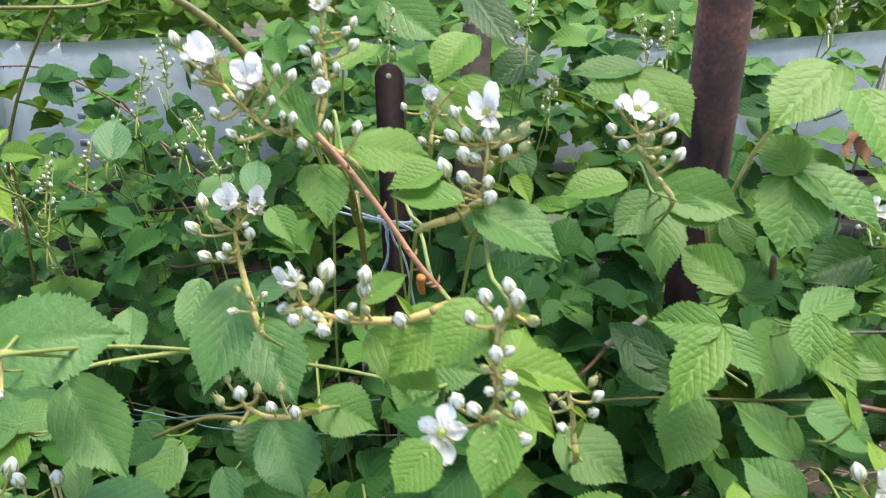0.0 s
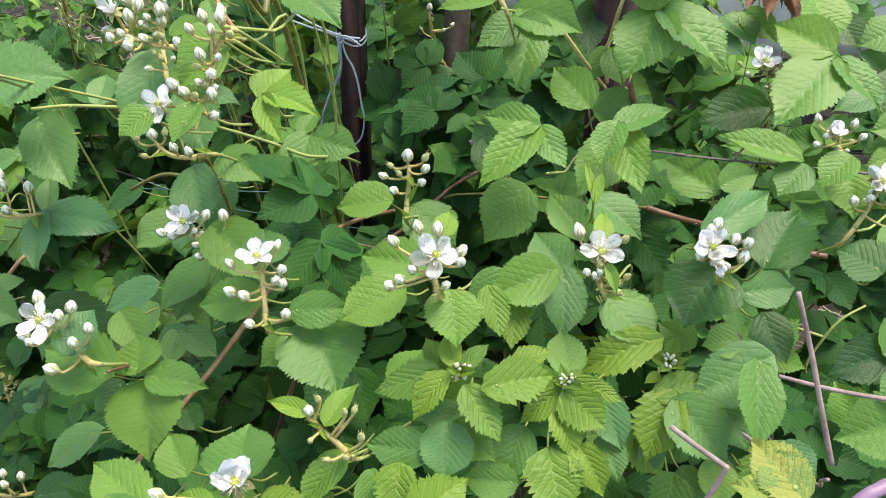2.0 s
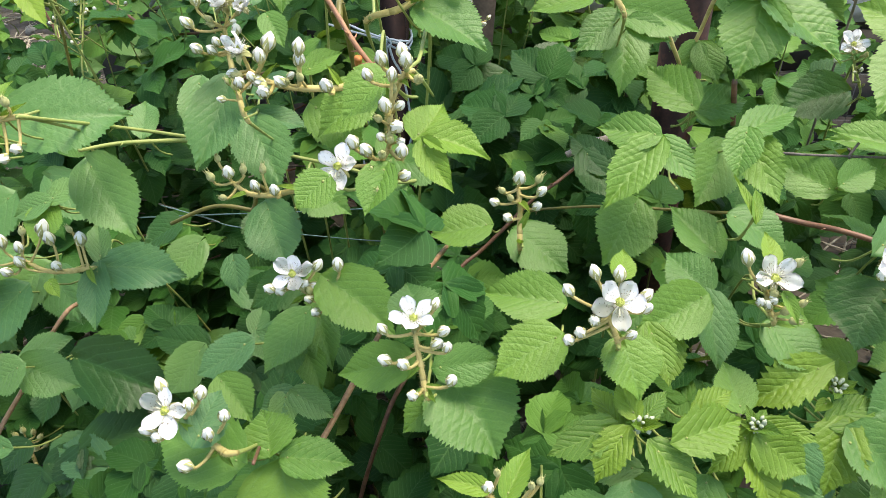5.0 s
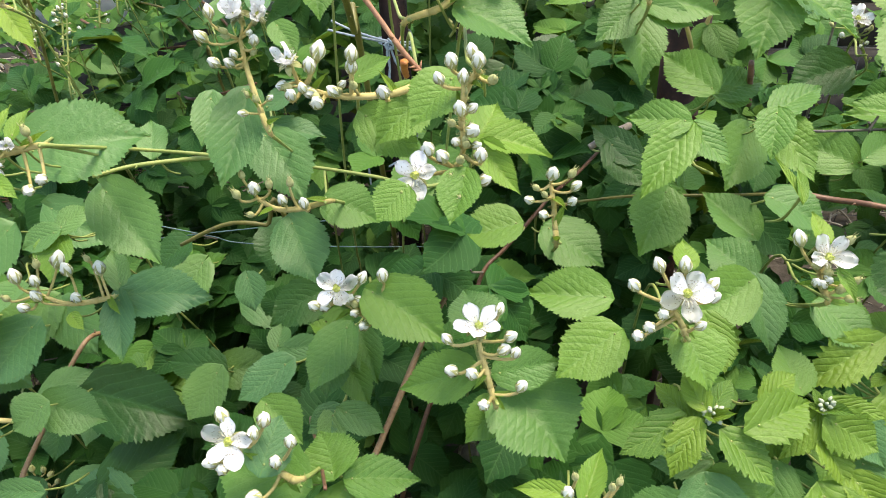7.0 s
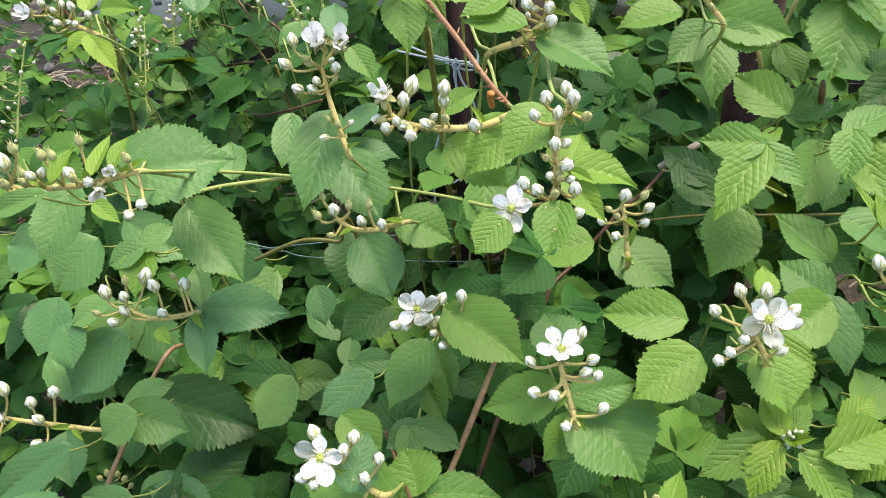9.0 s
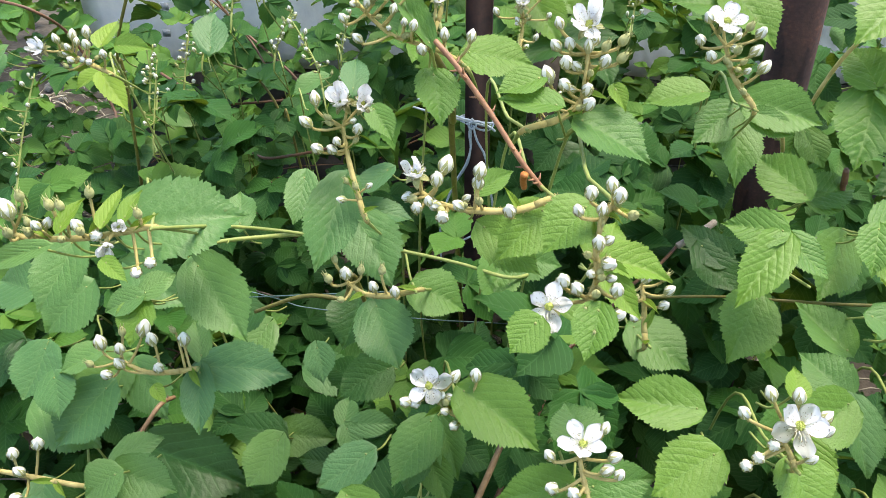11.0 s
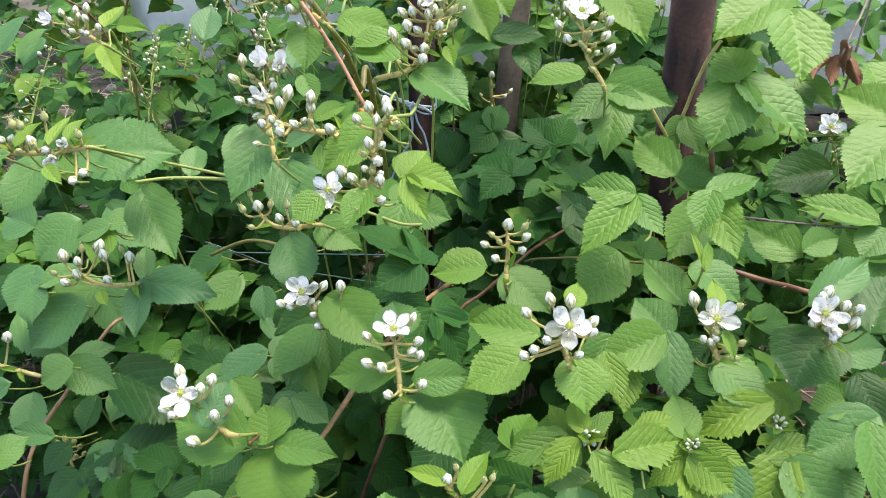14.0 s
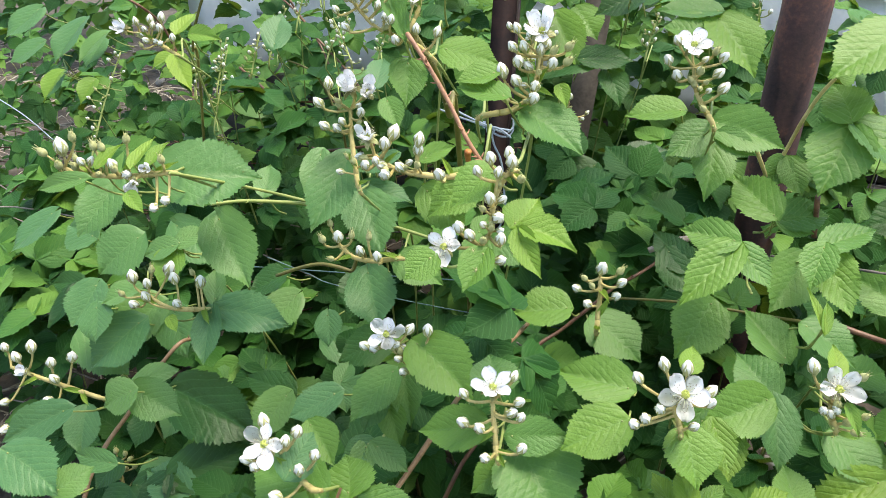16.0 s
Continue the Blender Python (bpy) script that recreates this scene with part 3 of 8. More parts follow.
def truss(plant, line, flowers, buds):
    """A flower spray: a downy rachis along the line, and a stalk to each flower and bud."""
    foot = Vector(line[0])
    back = (foot - Vector(line[1])).normalized()
    back.z = min(back.z, 0.0)
    path = smooth_path([foot + back * 0.010 + Vector((0, 0.062, -0.046)), foot + back * 0.006 + Vector((0, 0.018, -0.013))] + list(line), 5)     # the foot runs back into the thicket
    scale = max([it[1] for it in buds], default=0.012)
    bm = bmesh.new()
    thick = min(0.0026, 0.185 * scale)
    tube(bm, path[:9], 0.0008, thick * 0.75, 7, mat=1, wob=0.05)
    tube(bm, path[8:14], thick * 0.75, thick, 7, wob=0.08)
    tube(bm, path[13:], thick, thick * 0.7, 7, wob=0.08)
    if scale > 0.0085:
        down(bm, path[8:], 0.0021, 260, 0.0017, random.Random(len(path) + int(9000 * path[0].z)))
    stalk_mat = mat_stalk if scale > 0.0085 else mat_green_stem
    part("rachis", bm, [stalk_mat, mat_green_stem], plant)
    rng = random.Random(int(path[0].x * 9001 + path[0].z * 6007))
    head = path[-1]
    for kind, items in (("flower", flowers), ("bud", buds)):
        for it in items:
            pos = Vector(it[0])
            near = min(path[10:], key=lambda q: (q - pos).length + (0.02 if q.z > pos.z else 0))
            out = (pos - near)
            if out.length < 0.012:
                near = path[(len(path) + 10) // 2]
                out = pos - near
            if kind == "flower":
                axis, size, shape = Vector(it[1]), it[2], it[3]
                count = it[4] if len(it) > 4 else 5
                flower(plant, pos, axis, size, shape, rng.uniform(0, 6), count)
                end, bend = pos - axis.normalized() * size * 0.04, pos - axis.normalized() * size * 0.3
            else:
                size, green = it[1], it[2]
                axis = (out.normalized() * 0.9 + Vector((0, -0.1, 0.75))).normalized()
                axis = (axis + Vector((rng.uniform(-0.3, 0.3), rng.uniform(-0.3, 0.3), rng.uniform(-0.1, 0.3)))).normalized()
                bud(plant, pos, axis, size, green, rng.uniform(0, 6))
                end, bend = pos - axis * size * 0.45, pos - axis * size * 1.0
            if out.length > 0.042:      # a far bud hangs on a stalk of its own from below
                near = pos.lerp(near, 0.35) + Vector((0, 0.030, -0.042))
            bm = bmesh.new()
            way = smooth_path([near, near.lerp(bend, 0.6), bend.lerp(end, 0.5), end], 3)
            tube(bm, way, min(0.0013, 0.11 * scale), min(0.0010, 0.09 * scale), 5)
            if scale > 0.0085:
                down(bm, way, 0.0010, 40, 0.0013, rng)
            part("flower_stalk", bm, stalk_mat, plant)
    # small closed buds and narrow bracts sit close along the rachis
    span = sum((b - a).length for a, b in zip(path, path[1:]))
    for k in range(0 if scale > 0.0096 and len(buds) > 6 and line[0][2] < 1.0 else 3 if span < 0.05 else 8):
        q = path[min(len(path) - 1, int(len(path) * rng.uniform(0.5, 1.0)))]
        axis = Vector((rng.uniform(-1, 1), rng.uniform(-1, 0.1), rng.uniform(0.1, 1))).normalized()
        size = scale * rng.uniform(0.5, 0.75)
        pos = q + axis * scale * rng.uniform(0.7, 1.1)
        bud(plant, pos, axis, size, k % 3 != 0, rng.uniform(0, 6))
        bm = bmesh.new()
        tube(bm, [q, q.lerp(pos, 0.5), pos - axis * size * 0.4], min(0.0010, 0.09 * scale), min(0.0008, 0.07 * scale), 5)
        part("flower_stalk", bm, stalk_mat, plant)
    for k in range(2 if span < 0.05 else 3):
        q = path[int((len(path) - 1) * rng.uniform(0.4, 0.9))]
        d = Vector((rng.uniform(-1, 1), rng.uniform(-0.8, 0.3), rng.uniform(-0.4, 0.9))).normalized()
        side = d.cross(Vector((0, -0.5, 0.87))).normalized()
        m = Matrix.Translation(q) @ Matrix((side, d, side.cross(d))).transposed().to_4x4() @ Matrix.Diagonal((scale * 0.5, scale * 1.3, scale, 1))
        part("bract", blades[3][k % 2], None, plant, "", m)


def woolly_tip(plant, pos, size):
    """A knot of downy grey-green buds at the tip of a young shoot."""
    rng = random.Random(int(pos[0] * 5003))
    pos = Vector(pos) + FACE * 0.006
    for k in range(16):
        d = Vector((rng.uniform(-1, 1), rng.uniform(-1, 0.4), rng.uniform(-0.6, 1))).normalized()
        q = size * rng.uniform(0.26, 0.36)
        m = frame_on(Vector(pos) + d * size * rng.uniform(0.12, 0.30), d, rng.uniform(0, 6)) @ Matrix.Diagonal((q, q, q, 1))
        part("bud", woolly_bud, None, plant, "downy grey-green bud" if k == 0 else "", m)
    for k in range(6):      # young leaves still half folded round the knot
        a = 1.05 * k + rng.uniform(-0.3, 0.3)
        d = Vector((math.cos(a), 0.6 * math.sin(a), rng.uniform(0.2, 0.9))).normalized()
        side = d.cross(Vector((0, -0.5, 0.87))).normalized()
        q = size * rng.uniform(0.9, 1.7)
        m = Matrix.Translation(Vector(pos) - d * size * 0.1 - Vector((0, 0, size * 0.3))) @ Matrix((side, d, side.cross(d))).transposed().to_4x4() @ Matrix.Diagonal((q * 0.55, q, q, 1))
        part("young_leaf", blades[1][k % 4], None, plant, "", m)


def cane(name, label, line, r0, r1, mat, thorns=0, group=""):
    """A long bare cane with short hooked thorns."""
    path = smooth_path(line, 8)
    root = new(name)
    bm = bmesh.new()
    rng = random.Random(int(path[0].x * 8011 + path[0].z * 4001))
    tube(bm, path, r0, r1, 8, wob=0.05, rng=rng)
    part("stem", bm, mat, root)
    for k in range(thorns):
        i = rng.randrange(1, len(path) - 1)
        d = (path[i + 1] - path[i]).normalized()
        o = d.cross(Vector((rng.uniform(-1, 1), rng.uniform(-1, 1), rng.uniform(-1, 1)))).normalized()
        bm = bmesh.new()
        a = path[i] + o * r1 * 0.7
        tube(bm, [a, a + o * 0.002 - d * 0.0008, a + o * 0.0042 - d * 0.0025], 0.0011, 0.0002, 5)
        part("thorn", bm, mat, root)
    return tagged(root, label, "cane", group)


# ---- setting: soil, wall, posts, wires ----
def setting(name, bm, mats, smooth=False):
    ob = new(name, mesh_of(name, bm, mats, smooth))
    return tagged(ob, kind="structure")


def box(bm, lo, hi, mat=0, bevel=0.0):
    r = bmesh.ops.create_cube(bm, size=1.0)
    c, s = [(a + b) / 2 for a, b in zip(lo, hi)], [b - a for a, b in zip(lo, hi)]
    for v in r["verts"]:
        v.co = Vector((c[0] + v.co.x * s[0], c[1] + v.co.y * s[1], c[2] + v.co.z * s[2]))
    for f in {f for v in r["verts"] for f in v.link_faces}:
        f.material_index = mat
    if bevel:
        bmesh.ops.bevel(bm, geom=list({e for v in r["verts"] for e in v.link_edges}), offset=bevel, segments=2, affect="EDGES")


bm = bmesh.new()
steps = [-400, -60, -12, -4] + [-2.4 + 0.12 * i for i in range(41)] + [4, 12, 60, 400]
rows = []
for gy in steps:
    row = []
    for gx in steps:
        near = abs(gx) < 3 and abs(gy) < 3
        h = 0.03 * noise.noise((gx * 3.1, gy * 3.1, 0)) + 0.014 * noise.noise((gx * 11, gy * 11, 4)) if near else 0
        row.append(bm.verts.new((gx, gy + 0.6, GROUND + h)))
    rows.append(row)
for a, b in zip(rows, rows[1:]):
    for i in range(len(steps) - 1):
        bm.faces.new((a[i], a[i + 1], b[i + 1], b[i]))
tagged(setting("ground", bm, mat_soil, True), "dark garden soil under the brambles", "ground")

# white plastic sheeting hung along the fence, dark boards under it
bm = bmesh.new()
nx, nz = 70, 10
front = []
for i in range(nx + 1):
    col = []
    for k in range(nz + 1):
        x, v = -0.98 + 3.0 * i / nx, k / nz
        z = 0.63 + 0.012 * math.sin(9 * x) + (0.315 + 0.012 * math.sin(5 * x + 1)) * v
        y = 1.70 + 0.022 * noise.noise((x * 4, z * 3, 1)) + 0.008 * math.sin(23 * x + 5 * z) * (1 - 0.5 * v)
        col.append(bm.verts.new((x, y, z)))
    front.append(col)
for a, b in zip(front, front[1:]):
    for k in range(nz):
        bm.faces.new((a[k], b[k], b[k + 1], a[k + 1]))
bmesh.ops.solidify(bm, geom=bm.faces[:], thickness=0.004)
sheet = new("plastic_sheeting")
part("sheet", bm, mat_wall, sheet)
for i in range(7):
    bm = bmesh.new()
    x = -0.80 + 0.055 * (i % 2) + 0.004 * i
    box(bm, (x, 1.662, 0.66 + 0.03 * i), (x + 0.016, 1.666, 0.675 + 0.03 * i), 0)
    part("print_bar", bm, mat_print, sheet, "faded grey printed mark")
tagged(sheet, "creased bluish white plastic sheeting hung on the fence", "sheeting")
fence = new("board_fence")
for i in range(5):
    bm = bmesh.new()
    z = GROUND - 0.02 + i * 0.108
    box(bm, (-0.96 + 0.01 * (i % 2), 1.745, z), (2.6, 1.770, z + 0.102), 0, 0.004)
    part("board", bm, mat_board, fence)
for i in range(3):
    bm = bmesh.new()
    box(bm, (-0.94 + 1.6 * i, 1.771, GROUND - 0.05), (-0.87 + 1.6 * i, 1.84, 0.88), 0, 0.006)
    part("fence_post", bm, mat_board, fence)
bm = bmesh.new()
box(bm, (-0.97, 1.73, 0.855), (2.6, 1.77, 0.885), 0, 0.005)
part("rail", bm, mat_board, fence)
tagged(fence, "low dark board fence behind the brambles", "fence")

PIPE, POST = Vector((0.2657, 0.782)), Vector((-0.053, 0.805))
pipe = new("pipe_post")
bm = bmesh.new()
ring = []
for r, z0, z1 in ((0.0248, GROUND - 0.1, 1.62), (0.0215, 1.62, GROUND - 0.1)):      # the pipe leans a little
    for z in (z0, z1):
        ring.append([bm.verts.new((PIPE.x - 0.038 * (z - 1.06) + r * math.cos(6.283 * k / 28), PIPE.y - 0.08 * (z - 1.06) + r * math.sin(6.283 * k / 28), z)) for k in range(28)])
for a, b in zip(ring, ring[1:]):
    for k in range(28):
        bm.faces.new((a[k], a[(k + 1) % 28], b[(k + 1) % 28], b[k]))
part("tube", bm, mat_rust, pipe)
tagged(pipe, "rusty brown round steel pipe post set in the soil", "post")

stake = new("iron_stake")
bm = bmesh.new()
outline = [(-0.0140, GROUND - 0.1), (0.0140, GROUND - 0.1), (0.0140, 1.088)] + \
    [(0.0140 * math.cos(a), 1.088 + 0.0140 * math.sin(a)) for a in (0.4, 0.9, 1.57, 2.24, 2.74)] + [(-0.0140, 1.088)]
front = [bm.verts.new((POST.x + x, POST.y - 0.003, z)) for x, z in outline]
face = bm.faces.new(front)
ex = bmesh.ops.extrude_face_region(bm, geom=[face])
for v in ex["geom"]:
    if isinstance(v, bmesh.types.BMVert):
        v.co.y += 0.006
box(bm, (POST.x + 0.0076, POST.y + 0.003, GROUND - 0.1), (POST.x + 0.0140, POST.y + 0.031, 1.085), 0)
bmesh.ops.recalc_face_normals(bm, faces=bm.faces[:])
part("bar", bm, mat_dark_iron, stake)
bm = bmesh.new()
tube(bm, [(POST.x, POST.y - 0.0042, 1.09), (POST.x, POST.y - 0.002, 1.09)], 0.0028, 0.0028, 10)
part("hole", bm, mat_straw, stake, "pale hole near the rounded top")
tagged(stake, "dark iron angle stake with a rounded top", "post")

bm = bmesh.new()
wood = new("wooden_stake")
box(bm, (0.0242, 1.077, GROUND - 0.05), (0.0632, 1.116, 1.085), 0, 0.004)
for v in bm.verts:      # it leans a little to one side
    v.co.x += 0.053 * (v.co.z - 1.06)
part("pole", bm, mat_old_wood, wood)
tagged(wood, "weathered grey wooden stake behind the iron one", "post")


def strand(name, label, category, lines, r, mat):
    ob = new(name)
    for line in lines:
        bm = bmesh.new()
        tube(bm, smooth_path(line, 6), r, r, 6)
        part("strand", bm, mat, ob)
    return tagged(ob, label, category)


kx, ky, kz = POST.x, POST.y, 0.930
ringpts = [(kx + 0.019 * math.cos(a), ky + 0.012 + 0.019 * math.sin(a), kz + 0.004 * math.sin(2 * a)) for a in (6.283 * k / 10 for k in range(11))]
strand("garden_twine", "pale blue-grey twine knotted round the iron stake", "twine", [
    ringpts, [(x, y, z - 0.006) for x, y, z in ringpts],
    [(kx + 0.0200, ky - 0.0170, kz + 0.0059), (kx + 0.0063, ky - 0.0170, kz + 0.0062), (kx - 0.0067, ky - 0.0170, kz + 0.0080), (kx - 0.0266, ky - 0.0170, kz + 0.0142), (kx - 0.0456, ky - 0.0170, kz + 0.0219), (kx - 0.0664, ky - 0.0170, kz + 0.0329)],
    [(kx + 0.0168, ky - 0.0150, kz - 0.0022), (kx + 0.0083, ky - 0.0150, kz + 0.0014), (kx - 0.0053, ky - 0.0150, kz + 0.0046), (kx - 0.0290, ky - 0.0150, kz + 0.0105), (kx - 0.0491, ky - 0.0150, kz + 0.0153), (kx - 0.0719, ky - 0.0150, kz + 0.0220)],
    [(kx - 0.0058, ky - 0.0190, kz + 0.0116), (kx - 0.0005, ky - 0.0190, kz + 0.0035), (kx - 0.0066, ky - 0.0190, kz - 0.0013), (kx - 0.0084, ky - 0.0190, kz + 0.0057), (kx + 0.0026, ky - 0.0190, kz + 0.0080), (kx + 0.0167, ky - 0.0190, kz + 0.0006), (kx + 0.0208, ky - 0.0190, kz - 0.0033)],
    [(kx - 0.0058, ky - 0.0180, kz + 0.0056), (kx - 0.0081, ky - 0.0180, kz - 0.0083), (kx - 0.0063, ky - 0.0180, kz - 0.0250), (kx - 0.0113, ky - 0.0180, kz - 0.0457), (kx - 0.0235, ky - 0.0180, kz - 0.0700), (kx - 0.0330, ky - 0.0180, kz - 0.0946), (kx - 0.0374, ky - 0.0180, kz - 0.1113), (kx - 0.0417, ky - 0.0180, kz - 0.1366), (kx - 0.0413, ky - 0.0180, kz - 0.1838)],
    [(kx - 0.0061, ky - 0.0150, kz + 0.0045), (kx - 0.0064, ky - 0.0150, kz - 0.0129), (kx - 0.0067, ky - 0.0150, kz - 0.0292), (kx - 0.0110, ky - 0.0150, kz - 0.0492), (kx - 0.0284, ky - 0.0150, kz - 0.0819), (kx - 0.0376, ky - 0.0150, kz - 0.1119), (kx - 0.0409, ky - 0.0150, kz - 0.1337)],
    [(kx - 0.0041, ky - 0.0170, kz + 0.0025), (kx + 0.0006, ky - 0.0170, kz - 0.0160), (kx + 0.0092, ky - 0.0170, kz - 0.0329), (kx + 0.0147, ky - 0.0170, kz - 0.0551), (kx + 0.0179, ky - 0.0170, kz - 0.0819), (kx + 0.0207, ky - 0.0170, kz - 0.1031), (kx + 0.0166, ky - 0.0170, kz - 0.1264), (kx + 0.0090, ky - 0.0170, kz - 0.1381), (kx - 0.0023, ky - 0.0170, kz - 0.1444), (kx - 0.0171, ky - 0.0170, kz - 0.1537)],
], 0.0013, mat_twine)
strand("fence_wire", "grey fence wire with a twisted barb", "wire",
       [[(0.255, 0.60, 0.918), (0.345, 0.592, 0.921), (0.41, 0.608, 0.912), (1.1, 0.66, 0.89)],
        [(0.396, 0.600, 0.916), (0.400, 0.602, 0.923), (0.404, 0.606, 0.927)], [(0.40, 0.604, 0.908), (0.399, 0.606, 0.918), (0.394, 0.60, 0.924)]], 0.0012, mat_old_wire)

net = new("wire_netting")
for i in range(30):
    x = 0.15 + i * 0.05
    bm = bmesh.new()
    tube(bm, [(x, 1.45, GROUND), (x + 0.002, 1.452, 0.45), (x, 1.45, 0.65)], 0.0008, 0.0008, 4)
    part("upright_wire", bm, mat_net, net)
for i in range(9):
    z = GROUND + 0.03 + i * 0.05
    bm = bmesh.new()
    tube(bm, [(0.15, 1.447, z), (1.62, 1.447, z)], 0.0008, 0.0008, 4)
    part("level_wire", bm, mat_net, net)
tagged(net, "grey welded wire netting before the wall", "netting")


# ---- brambles and raspberries ----

p = shoot("bramble_shoot", "bramble shoot with a wide open white flower among buds", "bramble", (0.1631, 0.3014, 0.9381), "flowering bramble shoots")
truss(p, [(0.1646, 0.3123, 0.9306), (0.1615, 0.3177, 0.9379), (0.1573, 0.3227, 0.9445), (0.1596, 0.3262, 0.9492)],
      [((0.1619, 0.3183, 0.9607), (0.0, -0.62, 0.78), 0.0351, "open")],
      [((0.1300, 0.3221, 0.9657), 0.0107, False), ((0.1462, 0.3310, 0.9740), 0.0107, False), ((0.1609, 0.3268, 0.9772), 0.0114, False), ((0.1786, 0.3236, 0.9635), 0.0107, False),
       ((0.1317, 0.3029, 0.9410), 0.0107, False), ((0.1384, 0.3051, 0.9459), 0.0107, False), ((0.1709, 0.3090, 0.9431), 0.0091, False), ((0.1469, 0.3091, 0.9531), 0.0107, False),
       ((0.1793, 0.3178, 0.9582), 0.0099, False)])
leaf(p, (0.1303, 0.3457, 0.9061), (0.0883, 0.3206, 0.8917), 0.0398, 0, 0)
leaf(p, (0.1692, 0.3305, 0.9210), (0.1819, 0.2984, 0.9026), 0.0395, 0, 0)
leaf(p, (0.1945, 0.3658, 0.8991), (0.2077, 0.3373, 0.8827), 0.0232, 1, 0)
leaf(p, (0.2494, 0.4317, 0.8813), (0.2219, 0.4628, 0.8992), 0.0359, 0, 0)
leaf(p, (0.2424, 0.4136, 0.8942), (0.1932, 0.3879, 0.8794), 0.0397, 0, 0)
leaf(p, (0.2490, 0.4283, 0.8817), (0.2571, 0.3824, 0.8553), 0.0363, 6, 0)
leaf(p, (0.1618, 0.3326, 0.9687), (0.1652, 0.3507, 0.9791), 0.0171, 3, 0)

p = shoot("bramble_shoot", "bramble shoot with one open white flower and three buds", "bramble", (-0.0388, 0.3665, 0.8988), "flowering bramble shoots")
truss(p, [(-0.0417, 0.3773, 0.8912), (-0.0506, 0.3798, 0.8945), (-0.0606, 0.3839, 0.8999), (-0.0675, 0.3872, 0.9043)],
      [((-0.0668, 0.3806, 0.9176), (-0.1, -0.5, 0.86), 0.0334, "open")],
      [((-0.0490, 0.3855, 0.9241), 0.0120, False), ((-0.0344, 0.3881, 0.9240), 0.0130, False), ((-0.0834, 0.3714, 0.9106), 0.0111, False), ((-0.0769, 0.3752, 0.9061), 0.0111, False),
       ((-0.0482, 0.3643, 0.8967), 0.0102, False)])
leaf(p, (-0.0669, 0.4047, 0.8634), (-0.0933, 0.3607, 0.8381), 0.0355, 0, 0)
leaf(p, (-0.0627, 0.4170, 0.8491), (-0.0483, 0.3794, 0.8275), 0.0261, 0, 0)
leaf(p, (-0.0457, 0.3879, 0.9113), (0.0086, 0.3544, 0.8921), 0.0449, 0, 0)

p = shoot("bramble_shoot", "upright bramble shoot with a white flower on top and white buds", "bramble", (0.0445, 0.2746, 0.9117), "flowering bramble shoots")
truss(p, [(0.0434, 0.2839, 0.9020), (0.0391, 0.2941, 0.9157), (0.0357, 0.3021, 0.9263), (0.0338, 0.3079, 0.9341)],
      [((0.0337, 0.3032, 0.9497), (0.05, -0.2, 0.97), 0.0299, "open")],
      [((0.0143, 0.2990, 0.9441), 0.0094, False), ((0.0165, 0.2887, 0.9269), 0.0110, False), ((0.0290, 0.2838, 0.9293), 0.0110, False), ((0.0492, 0.2966, 0.9368), 0.0102, False),
       ((0.0533, 0.2992, 0.9454), 0.0102, False), ((0.0561, 0.2924, 0.9382), 0.0094, False), ((0.0595, 0.2834, 0.9183), 0.0102, False), ((0.0360, 0.2726, 0.9136), 0.0102, False),
       ((0.0470, 0.3106, 0.9578), 0.0086, False)])
leaf(p, (0.0360, 0.3120, 0.9390), (0.0258, 0.3357, 0.9526), 0.0342, 0, 0)
leaf(p, (0.0496, 0.3245, 0.8627), (0.0255, 0.3003, 0.8487), 0.0267, 0, 0)
leaf(p, (0.0441, 0.3273, 0.8842), (0.0888, 0.3348, 0.8885), 0.0280, 0, 0)
leaf(p, (0.0315, 0.3046, 0.9138), (-0.0145, 0.2939, 0.9077), 0.0303, 0, 0)
leaf(p, (0.0526, 0.3342, 0.8683), (0.0895, 0.2904, 0.8432), 0.0635, 0, 0)

p = shoot("bramble_shoot", "bramble shoot with a white flower and drooping green bracts", "bramble", (0.2764, 0.3663, 0.9135), "flowering bramble shoots")
truss(p, [(0.2823, 0.3762, 0.9046), (0.2771, 0.3824, 0.9129), (0.2770, 0.3874, 0.9196)],
      [((0.2758, 0.3836, 0.9365), (0.25, -0.6, 0.75), 0.0364, "open", 4)],
      [((0.2578, 0.3919, 0.9476), 0.0141, False), ((0.2929, 0.3925, 0.9448), 0.0107, True), ((0.2671, 0.3711, 0.9251), 0.0091, False), ((0.2977, 0.3760, 0.9221), 0.0091, True)])
leaf(p, (0.2896, 0.4040, 0.8785), (0.3266, 0.3767, 0.8628), 0.0454, 0, 0)
leaf(p, (0.2750, 0.3915, 0.9416), (0.2744, 0.4143, 0.9546), 0.0157, 3, 0)
leaf(p, (0.2825, 0.3749, 0.9320), (0.2905, 0.3561, 0.9212), 0.0091, 3, 0)
leaf(p, (0.2666, 0.4789, 0.9259), (0.3096, 0.4578, 0.9137), 0.0388, 0, 0)
leaf(p, (0.2649, 0.4783, 0.8853), (0.2300, 0.5154, 0.9066), 0.0368, 0, 0)

